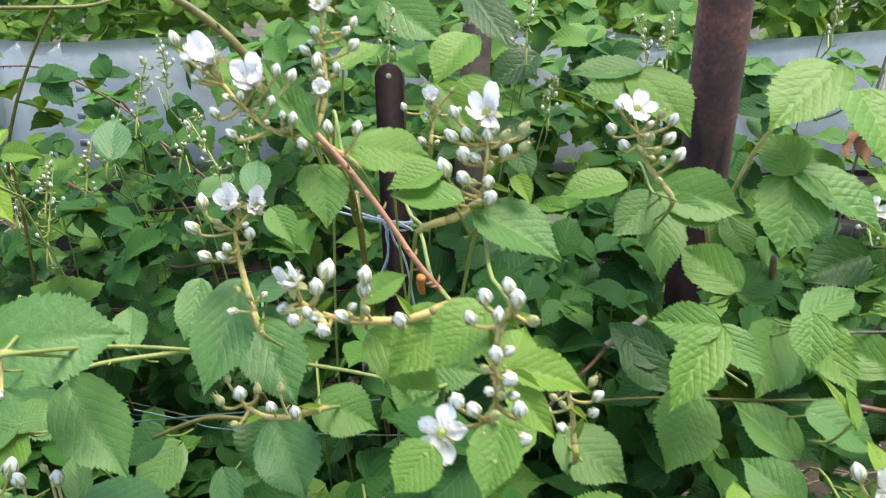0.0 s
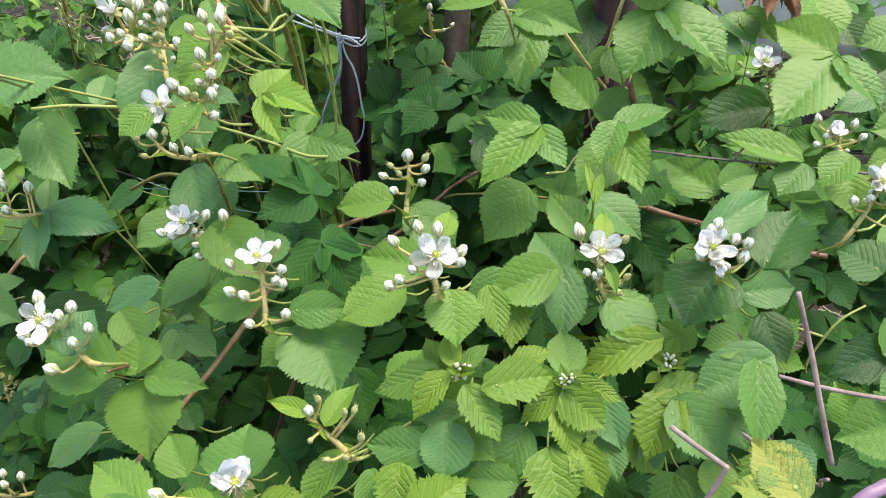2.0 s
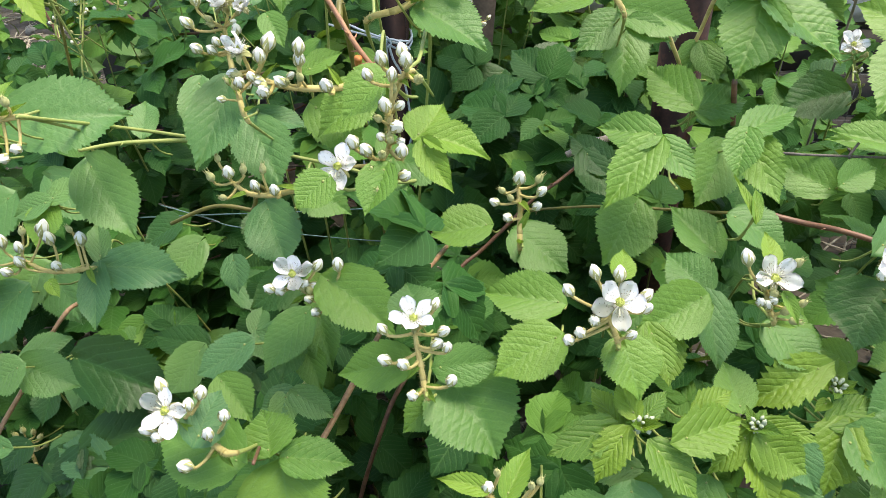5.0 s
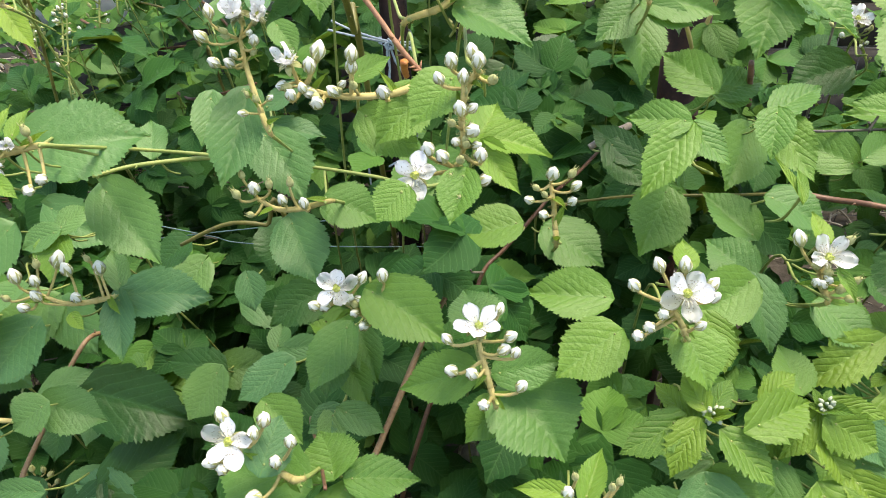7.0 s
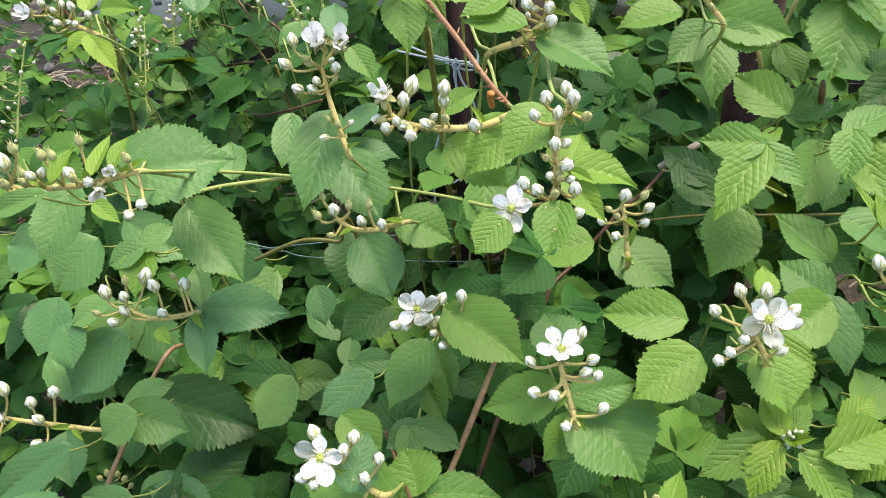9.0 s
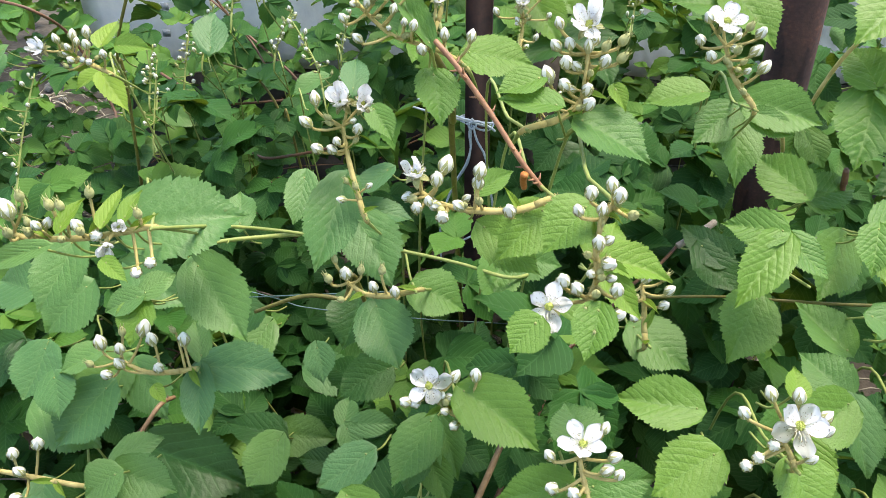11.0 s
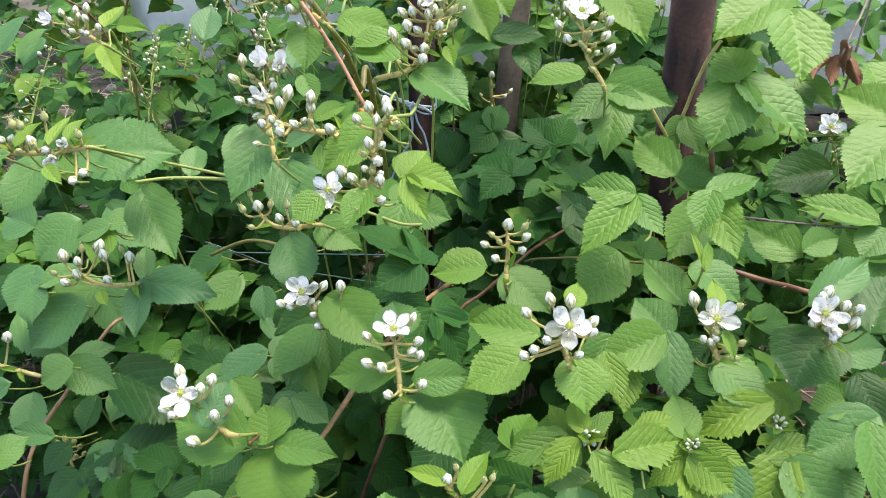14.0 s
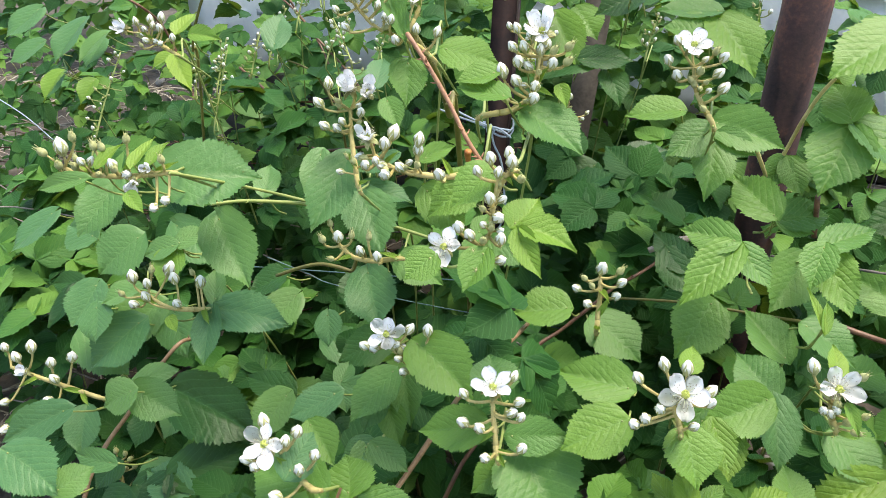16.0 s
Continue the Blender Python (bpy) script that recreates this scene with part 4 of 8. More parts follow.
p = shoot("bramble_shoot", "bramble shoot with a crowded head of white flowers and buds", "bramble", (0.3618, 0.3792, 0.9299), "flowering bramble shoots")
truss(p, [(0.3661, 0.3903, 0.9227), (0.3622, 0.3964, 0.9308), (0.3603, 0.4006, 0.9365)],
      [((0.3566, 0.3919, 0.9468), (0.0, -0.65, 0.75), 0.0342, "open"), ((0.3616, 0.3847, 0.9373), (0.1, -0.9, 0.2), 0.0175, "cup")],
      [((0.3584, 0.4024, 0.9608), 0.0133, False), ((0.3726, 0.3987, 0.9522), 0.0125, False), ((0.3808, 0.3932, 0.9538), 0.0117, False), ((0.3796, 0.3915, 0.9421), 0.0117, False),
       ((0.3537, 0.3993, 0.9576), 0.0108, False), ((0.3478, 0.3861, 0.9419), 0.0100, False)])
leaf(p, (0.3721, 0.4201, 0.9080), (0.3469, 0.3796, 0.8847), 0.0594, 2, 0)
leaf(p, (0.3562, 0.4177, 0.9432), (0.4012, 0.4562, 0.9653), 0.0297, 6, 0)
leaf(p, (0.4023, 0.4131, 0.9230), (0.4273, 0.4617, 0.9509), 0.0534, 2, 0)

p = shoot("bramble_shoot", "bramble shoot with a speckled white flower over a pale leaf", "bramble", (-0.0601, 0.2355, 0.8825), "flowering bramble shoots", mat=mat_red_cane)
truss(p, [(-0.0795, 0.2475, 0.8755), (-0.0870, 0.2486, 0.8780), (-0.1043, 0.2550, 0.8865), (-0.1175, 0.2602, 0.8934)],
      [((-0.1178, 0.2530, 0.9059), (-0.1, -0.75, 0.65), 0.0325, "open")],
      [((-0.1223, 0.2622, 0.9181), 0.0117, False), ((-0.0973, 0.2620, 0.9143), 0.0117, False), ((-0.1026, 0.2537, 0.9121), 0.0100, False), ((-0.0815, 0.2543, 0.9034), 0.0108, False),
       ((-0.0901, 0.2450, 0.8961), 0.0108, False), ((-0.1031, 0.2315, 0.8800), 0.0133, False), ((-0.1304, 0.2471, 0.8928), 0.0108, False), ((-0.1219, 0.2408, 0.8943), 0.0100, False)])
leaf(p, (-0.0573, 0.2713, 0.8399), (-0.0457, 0.2244, 0.8129), 0.0588, 0, 0)
leaf(p, (-0.1001, 0.2461, 0.8862), (-0.0914, 0.2741, 0.9023), 0.0300, 6, 0)
leaf(p, (-0.0782, 0.2564, 0.8560), (-0.1381, 0.2682, 0.8628), 0.0501, 0, 0)
leaf(p, (-0.0629, 0.2670, 0.8513), (-0.0750, 0.2924, 0.8659), 0.0392, 5, 0)
leaf(p, (-0.0552, 0.2691, 0.8479), (-0.0092, 0.2694, 0.8480), 0.0285, 5, 0)
leaf(p, (-0.1154, 0.3887, 0.8382), (-0.1519, 0.3653, 0.8247), 0.0334, 6, 0)
leaf(p, (-0.1309, 0.3549, 0.8303), (-0.1004, 0.3285, 0.8151), 0.0307, 0, 0)
leaf(p, (-0.0751, 0.3599, 0.8159), (-0.0964, 0.3442, 0.8069), 0.0219, 6, 0)
leaf(p, (-0.0789, 0.3584, 0.8150), (-0.0800, 0.3328, 0.8003), 0.0220, 6, 0)
leaf(p, (-0.0729, 0.3584, 0.8150), (-0.0414, 0.3444, 0.8070), 0.0240, 6, 0)
leaf(p, (-0.0780, 0.3993, 0.8443), (-0.0843, 0.3658, 0.8250), 0.0276, 6, 0)
leaf(p, (-0.0730, 0.3970, 0.8314), (-0.0530, 0.3647, 0.8128), 0.0235, 0, 0)
leaf(p, (-0.1237, 0.2770, 0.7624), (-0.1600, 0.2500, 0.7469), 0.0325, 6, 0)
leaf(p, (-0.1170, 0.3160, 0.7848), (-0.1302, 0.2893, 0.7695), 0.0254, 2, 0)
leaf(p, (-0.0424, 0.2942, 0.7666), (-0.0592, 0.3137, 0.7778), 0.0233, 2, 0)

p = shoot("bramble_shoot", "low bramble shoot with an upright white flower", "bramble", (0.0810, 0.1492, 0.8545), "flowering bramble shoots")
truss(p, [(0.0776, 0.1568, 0.8425), (0.0701, 0.1629, 0.8508), (0.0657, 0.1691, 0.8590)],
      [((0.0670, 0.1660, 0.8768), (0.05, -0.25, 0.95), 0.0390, "cup", 4)],
      [((0.0156, 0.1569, 0.8647), 0.0107, False), ((0.0378, 0.1511, 0.8534), 0.0100, False), ((0.0577, 0.1449, 0.8541), 0.0100, False), ((0.0792, 0.1535, 0.8559), 0.0100, False)])
leaf(p, (0.0489, 0.2012, 0.8350), (0.0382, 0.2334, 0.8535), 0.0539, 0, 0)
leaf(p, (0.0702, 0.1865, 0.8265), (0.0946, 0.1948, 0.8313), 0.0243, 1, 0)
leaf(p, (-0.0062, 0.1673, 0.8318), (-0.0512, 0.1867, 0.8430), 0.0345, 0, 0)
leaf(p, (-0.0058, 0.1638, 0.8314), (-0.0540, 0.1447, 0.8205), 0.0323, 0, 0)
leaf(p, (-0.0046, 0.1640, 0.8316), (0.0167, 0.1482, 0.8225), 0.0238, 0, 0)
leaf(p, (-0.0005, 0.2115, 0.8155), (-0.0239, 0.2353, 0.8292), 0.0295, 0, 0)
leaf(p, (0.0348, 0.1809, 0.8233), (0.0075, 0.1864, 0.8265), 0.0178, 3, 0)
leaf(p, (0.0671, 0.1832, 0.8246), (0.0857, 0.1759, 0.8204), 0.0190, 3, 0)

p = shoot("bramble_shoot", "slender bramble shoot with unopened white buds", "bramble", (0.1025, 0.4650, 0.8931), "flowering bramble shoots")
truss(p, [(0.1005, 0.4761, 0.8860), (0.0994, 0.4862, 0.8994), (0.0989, 0.4963, 0.9128), (0.0965, 0.5049, 0.9244)],
      [],
      [((0.0971, 0.4990, 0.9385), 0.0164, False), ((0.1134, 0.5010, 0.9375), 0.0113, True), ((0.1157, 0.4902, 0.9320), 0.0123, False), ((0.1128, 0.4876, 0.9190), 0.0123, False),
       ((0.0889, 0.4786, 0.9122), 0.0113, False), ((0.0776, 0.4850, 0.9227), 0.0102, False), ((0.0904, 0.4916, 0.9235), 0.0092, True), ((0.0830, 0.4901, 0.9313), 0.0092, True)])
leaf(p, (0.0738, 0.5219, 0.8748), (0.0217, 0.5134, 0.8699), 0.0427, 0, 0)
leaf(p, (0.0959, 0.5236, 0.8693), (0.1423, 0.4923, 0.8513), 0.0492, 0, 0)
leaf(p, (0.1359, 0.4111, 0.8804), (0.0749, 0.4197, 0.8853), 0.0390, 0, 0)

p = shoot("bramble_shoot", "young bramble shoot with green and white buds", "bramble", (0.1220, 0.2272, 0.8467), "flowering bramble shoots")
truss(p, [(0.1200, 0.2353, 0.8355), (0.1060, 0.2406, 0.8425), (0.0943, 0.2447, 0.8481), (0.0870, 0.2479, 0.8523)],
      [],
      [((0.0863, 0.2428, 0.8675), 0.0120, False), ((0.0914, 0.2500, 0.8735), 0.0080, True), ((0.1132, 0.2427, 0.8727), 0.0080, True), ((0.1188, 0.2482, 0.8705), 0.0080, True),
       ((0.1267, 0.2353, 0.8584), 0.0096, True), ((0.0912, 0.2295, 0.8526), 0.0072, True), ((0.1037, 0.2260, 0.8399), 0.0072, True), ((0.1182, 0.2243, 0.8476), 0.0072, True)])
leaf(p, (0.0978, 0.2444, 0.8551), (0.1114, 0.2727, 0.8714), 0.0172, 3, 0)
leaf(p, (0.0871, 0.2415, 0.8666), (0.0555, 0.2455, 0.8689), 0.0137, 3, 0)
leaf(p, (0.1076, 0.2508, 0.8105), (0.0825, 0.2253, 0.7958), 0.0212, 0, 0)
leaf(p, (0.1094, 0.2440, 0.8266), (0.0856, 0.2110, 0.8077), 0.0238, 5, 0)
leaf(p, (0.1359, 0.2193, 0.8032), (0.1085, 0.1956, 0.7896), 0.0306, 0, 0)
leaf(p, (0.0617, 0.2104, 0.8073), (0.0935, 0.2074, 0.8056), 0.0214, 1, 0)
leaf(p, (0.1034, 0.2294, 0.7975), (0.0786, 0.2091, 0.7858), 0.0209, 0, 0)
leaf(p, (0.1327, 0.2424, 0.8165), (0.1303, 0.2148, 0.8006), 0.0188, 0, 0)

p = shoot("bramble_shoot", "bramble shoot with a small white bud spray", "bramble", (-0.0860, 0.4703, 0.9331), "flowering bramble shoots")
truss(p, [(-0.0862, 0.4823, 0.9270), (-0.1103, 0.4788, 0.9224), (-0.1298, 0.4793, 0.9231), (-0.1436, 0.4846, 0.9300)],
      [],
      [((-0.1533, 0.4850, 0.9526), 0.0094, True), ((-0.1442, 0.4800, 0.9424), 0.0156, False), ((-0.1570, 0.4729, 0.9419), 0.0115, True), ((-0.1317, 0.4824, 0.9449), 0.0104, True),
       ((-0.1141, 0.4802, 0.9472), 0.0104, True), ((-0.1462, 0.4641, 0.9276), 0.0094, True), ((-0.1213, 0.4749, 0.9340), 0.0125, False), ((-0.1029, 0.4682, 0.9350), 0.0115, False)])
leaf(p, (-0.1285, 0.5150, 0.8872), (-0.1049, 0.4686, 0.8605), 0.0485, 6, 0)
leaf(p, (-0.0961, 0.5139, 0.9080), (-0.0514, 0.5006, 0.9003), 0.0424, 0, 0)
leaf(p, (-0.0199, 0.5601, 0.9173), (-0.0274, 0.5125, 0.8900), 0.0360, 0, 0)
leaf(p, (-0.0140, 0.5573, 0.9157), (0.0310, 0.5501, 0.9116), 0.0382, 0, 0)
leaf(p, (-0.0277, 0.5603, 0.9174), (-0.0221, 0.5840, 0.9310), 0.0210, 0, 0)

p = shoot("bramble_shoot", "bramble shoot with a spray of plump white buds", "bramble", (-0.2743, 0.4546, 0.8517), "flowering bramble shoots")
truss(p, [(-0.2809, 0.4651, 0.8438), (-0.3037, 0.4626, 0.8404), (-0.3255, 0.4622, 0.8399), (-0.3483, 0.4674, 0.8468)],
      [],
      [((-0.3615, 0.4662, 0.8673), 0.0170, False), ((-0.3435, 0.4742, 0.8743), 0.0113, True), ((-0.3423, 0.4612, 0.8659), 0.0136, False), ((-0.3442, 0.4579, 0.8519), 0.0136, False),
       ((-0.3692, 0.4547, 0.8528), 0.0102, True), ((-0.3528, 0.4487, 0.8468), 0.0136, False), ((-0.3253, 0.4770, 0.8765), 0.0181, False), ((-0.3147, 0.4671, 0.8732), 0.0158, False),
       ((-0.3087, 0.4556, 0.8513), 0.0136, False), ((-0.2881, 0.4709, 0.8715), 0.0158, False), ((-0.2968, 0.4725, 0.8804), 0.0090, True)])
leaf(p, (-0.2787, 0.4701, 0.8422), (-0.2023, 0.4682, 0.8411), 0.0441, 6, 0)
leaf(p, (-0.2770, 0.4659, 0.8440), (-0.2697, 0.4207, 0.8180), 0.0290, 6, 0)
leaf(p, (-0.3033, 0.4326, 0.8533), (-0.2909, 0.4215, 0.8469), 0.0113, 3, 0)
leaf(p, (-0.2786, 0.4758, 0.8455), (-0.2924, 0.5075, 0.8638), 0.0220, 6, 0)
leaf(p, (-0.3574, 0.5433, 0.8613), (-0.3316, 0.5628, 0.8724), 0.0263, 6, 0)
leaf(p, (-0.3571, 0.5423, 0.8607), (-0.3898, 0.5299, 0.8536), 0.0274, 6, 0)
leaf(p, (-0.3579, 0.5446, 0.8562), (-0.3625, 0.5069, 0.8346), 0.0345, 0, 0)
leaf(p, (-0.3961, 0.5188, 0.8126), (-0.4338, 0.5004, 0.8020), 0.0307, 6, 0)
leaf(p, (-0.4430, 0.5029, 0.7919), (-0.4281, 0.4674, 0.7715), 0.0401, 6, 0)

p = shoot("bramble_shoot", "long bramble shoot with buds and narrow bracts", "bramble", (-0.2560, 0.4007, 1.0284), "flowering bramble shoots")
truss(p, [(-0.2639, 0.4129, 1.0226), (-0.2937, 0.4088, 1.0171), (-0.3194, 0.4068, 1.0144), (-0.3487, 0.4062, 1.0137), (-0.3630, 0.4084, 1.0166)],
      [((-0.2858, 0.3941, 1.0196), (0.2, -0.9, -0.2), 0.0196, "cup"), ((-0.2787, 0.4015, 1.0294), (0.3, -0.8, 0.4), 0.0159, "cup")],
      [((-0.3585, 0.4067, 1.0363), 0.0177, False), ((-0.3516, 0.4145, 1.0431), 0.0112, True), ((-0.3547, 0.3947, 1.0256), 0.0121, True), ((-0.3447, 0.4043, 1.0288), 0.0084, True),
       ((-0.3284, 0.4090, 1.0403), 0.0112, True), ((-0.3202, 0.4079, 1.0408), 0.0103, True), ((-0.3025, 0.4178, 1.0460), 0.0121, True), ((-0.3061, 0.3987, 1.0305), 0.0121, False),
       ((-0.2666, 0.4083, 1.0366), 0.0103, True), ((-0.2648, 0.3842, 1.0044), 0.0121, False), ((-0.2538, 0.3851, 1.0123), 0.0112, False)])
leaf(p, (-0.3069, 0.4654, 0.9883), (-0.2278, 0.4837, 0.9988), 0.0672, 6, 0)
leaf(p, (-0.3439, 0.4485, 0.9865), (-0.3562, 0.4007, 0.9590), 0.0395, 6, 0)
leaf(p, (-0.3223, 0.3828, 1.0239), (-0.3589, 0.3696, 1.0163), 0.0156, 6, 0)
leaf(p, (-0.2892, 0.3990, 1.0302), (-0.2851, 0.4281, 1.0469), 0.0131, 3, 0)
leaf(p, (-0.2760, 0.4032, 1.0326), (-0.2706, 0.4259, 1.0457), 0.0112, 3, 0)
leaf(p, (-0.2823, 0.3782, 1.0182), (-0.2631, 0.3668, 1.0117), 0.0121, 3, 0)
leaf(p, (-0.3189, 0.3945, 1.0276), (-0.3098, 0.4188, 1.0416), 0.0103, 3, 0)

p = shoot("bramble_shoot", "bramble shoot with a cup-shaped white flower and buds", "bramble", (0.0094, 0.3425, 1.0967), "flowering bramble shoots")
truss(p, [(0.0080, 0.3546, 1.0908), (-0.0107, 0.3502, 1.0849), (-0.0358, 0.3494, 1.0838), (-0.0541, 0.3510, 1.0860), (-0.0664, 0.3548, 1.0910)],
      [((-0.0682, 0.3490, 1.1053), (-0.2, -0.45, 0.85), 0.0253, "cup", 4)],
      [((-0.0569, 0.3479, 1.1039), 0.0104, False), ((-0.0523, 0.3547, 1.1094), 0.0119, False), ((-0.0331, 0.3483, 1.1097), 0.0104, False), ((-0.0341, 0.3495, 1.1018), 0.0097, False),
       ((-0.0673, 0.3379, 1.0914), 0.0089, False), ((-0.0528, 0.3340, 1.0882), 0.0104, False), ((-0.0444, 0.3421, 1.0910), 0.0089, False), ((-0.0163, 0.3359, 1.0925), 0.0104, False),
       ((-0.0610, 0.3415, 1.0935), 0.0074, False)])
leaf(p, (0.0051, 0.3574, 1.0841), (-0.0201, 0.3304, 1.0686), 0.0278, 0, 0)
leaf(p, (-0.0354, 0.3611, 1.0885), (-0.0159, 0.3743, 1.0961), 0.0136, 0, 0)
leaf(p, (-0.0335, 0.3636, 1.0669), (0.0002, 0.3385, 1.0525), 0.0274, 0, 0)

p = shoot("bramble_shoot", "upright bramble shoot with two white flowers", "bramble", (-0.1253, 0.4883, 0.9886), "flowering bramble shoots")
truss(p, [(-0.1292, 0.5009, 0.9834), (-0.1376, 0.5146, 1.0017), (-0.1456, 0.5301, 1.0223), (-0.1509, 0.5442, 1.0412)],
      [((-0.1488, 0.5433, 1.0620), (-0.2, -0.6, 0.75), 0.0340, "cup"), ((-0.1335, 0.5428, 1.0612), (0.4, -0.7, 0.55), 0.0299, "cup")],
      [((-0.1717, 0.5450, 1.0643), 0.0134, False), ((-0.1784, 0.5358, 1.0483), 0.0134, False), ((-0.1670, 0.5183, 1.0339), 0.0134, False), ((-0.1565, 0.5232, 1.0310), 0.0124, False),
       ((-0.1363, 0.5306, 1.0459), 0.0124, False), ((-0.1519, 0.5233, 1.0381), 0.0093, False)])
leaf(p, (-0.1508, 0.5364, 0.9981), (-0.1635, 0.4698, 0.9599), 0.0419, 6, 0)
leaf(p, (-0.1536, 0.5683, 0.9451), (-0.1147, 0.5134, 0.9135), 0.0493, 6, 0)
leaf(p, (-0.1519, 0.5811, 0.9436), (-0.1032, 0.5775, 0.9415), 0.0278, 6, 0)
leaf(p, (-0.1965, 0.5802, 0.9770), (-0.1997, 0.5403, 0.9541), 0.0287, 6, 0)
leaf(p, (-0.2645, 0.5792, 0.9188), (-0.2706, 0.6130, 0.9382), 0.0283, 6, 0)
leaf(p, (-0.1407, 0.6232, 1.0248), (-0.1203, 0.5964, 1.0094), 0.0237, 0, 0)
leaf(p, (-0.1648, 0.6600, 1.0229), (-0.1661, 0.6973, 1.0443), 0.0261, 6, 0)
leaf(p, (-0.1220, 0.5984, 0.9759), (-0.1523, 0.5788, 0.9647), 0.0267, 6, 0)
leaf(p, (-0.2188, 0.7819, 0.9891), (-0.2517, 0.7624, 0.9779), 0.0255, 6, 0)
leaf(p, (-0.3928, 0.9078, 0.9692), (-0.4006, 0.9606, 0.9996), 0.0408, 6, 0)

p = shoot("bramble_shoot", "bramble shoot crowded with white flowers and downy buds", "bramble", (-0.0458, 0.4229, 1.1406), "flowering bramble shoots")
truss(p, [(-0.0475, 0.4360, 1.1360), (-0.0611, 0.4408, 1.1424), (-0.0772, 0.4439, 1.1465), (-0.0933, 0.4469, 1.1506), (-0.1100, 0.4551, 1.1614), (-0.1219, 0.4633, 1.1723)],
      [((-0.1249, 0.4579, 1.1872), (-0.2, -0.6, 0.75), 0.0316, "cup"), ((-0.1020, 0.4504, 1.1773), (0.1, -0.7, 0.7), 0.0303, "cup"), ((-0.0644, 0.4467, 1.1723), (0.2, -0.6, 0.7), 0.0155, "cup"), ((-0.1346, 0.4596, 1.1894), (-0.5, -0.5, 0.6), 0.0155, "cup")],
      [((-0.1469, 0.4657, 1.1976), 0.0093, False), ((-0.0808, 0.4546, 1.1792), 0.0087, False), ((-0.0883, 0.4510, 1.1833), 0.0080, False), ((-0.0596, 0.4369, 1.1550), 0.0087, False),
       ((-0.0430, 0.4333, 1.1554), 0.0087, False), ((-0.0726, 0.4271, 1.1490), 0.0093, False), ((-0.1128, 0.4353, 1.1519), 0.0080, False), ((-0.0781, 0.4347, 1.1609), 0.0080, False),
       ((-0.1222, 0.4408, 1.1625), 0.0074, False), ((-0.1343, 0.4528, 1.1784), 0.0068, False), ((-0.1074, 0.4425, 1.1715), 0.0068, False), ((-0.0916, 0.4466, 1.1670), 0.0074, False),
       ((-0.1384, 0.4539, 1.1845), 0.0062, True), ((-0.0842, 0.4378, 1.1616), 0.0062, False)])
truss(p, [(-0.0677, 0.4458, 1.1491), (-0.0633, 0.4569, 1.1639), (-0.0638, 0.4692, 1.1803), (-0.0666, 0.4817, 1.1969)],
      [((-0.0654, 0.4768, 1.2124), (0.0, -0.6, 0.8), 0.0278, "cup")],
      [((-0.0461, 0.4633, 1.1943), 0.0087, False), ((-0.0668, 0.4596, 1.1858), 0.0087, False), ((-0.0673, 0.4650, 1.2019), 0.0074, False), ((-0.0734, 0.4641, 1.1912), 0.0074, False),
       ((-0.0503, 0.4677, 1.2012), 0.0068, False), ((-0.0551, 0.4534, 1.1841), 0.0068, False), ((-0.0467, 0.4748, 1.2045), 0.0074, False)])
leaf(p, (-0.0678, 0.4445, 1.1295), (-0.0595, 0.4120, 1.1108), 0.0266, 0, 0)
leaf(p, (-0.0505, 0.4807, 1.1290), (-0.0068, 0.4741, 1.1252), 0.0333, 0, 0)
leaf(p, (-0.0654, 0.5397, 1.1629), (-0.0405, 0.5630, 1.1763), 0.0208, 0, 0)
leaf(p, (-0.0667, 0.4295, 1.1497), (-0.1007, 0.4830, 1.1805), 0.0155, 0, 0)

p = shoot("bramble_shoot", "bramble shoot beside the iron stake with a white flower head", "bramble", (-0.0052, 0.4186, 1.1009), "flowering bramble shoots")
truss(p, [(-0.0075, 0.4317, 1.0964), (0.0139, 0.4360, 1.1022), (0.0267, 0.4433, 1.1120), (0.0306, 0.4526, 1.1244), (0.0295, 0.4616, 1.1364)],
      [((0.0291, 0.4589, 1.1547), (-0.1, -0.6, 0.8), 0.0327, "cup")],
      [((0.0046, 0.4401, 1.1296), 0.0131, False), ((0.0152, 0.4386, 1.1240), 0.0123, False), ((0.0153, 0.4419, 1.1373), 0.0115, False), ((0.0091, 0.4539, 1.1438), 0.0098, False),
       ((0.0173, 0.4515, 1.1458), 0.0098, False), ((0.0302, 0.4279, 1.1163), 0.0115, False), ((0.0295, 0.4379, 1.1216), 0.0106, False), ((0.0501, 0.4512, 1.1492), 0.0106, True),
       ((0.0503, 0.4484, 1.1389), 0.0106, True), ((0.0396, 0.4471, 1.1369), 0.0106, False), ((0.0397, 0.4487, 1.1460), 0.0098, True), ((0.0294, 0.4544, 1.1436), 0.0090, False),
       ((0.0104, 0.4582, 1.1565), 0.0090, False)])
leaf(p, (0.0136, 0.4184, 1.1187), (-0.0231, 0.4239, 1.1219), 0.0235, 0, 0)
leaf(p, (0.0244, 0.4348, 1.1039), (0.0683, 0.4131, 1.0915), 0.0383, 0, 0)
leaf(p, (0.0462, 0.4475, 1.1214), (0.0534, 0.4326, 1.1129), 0.0112, 3, 0)

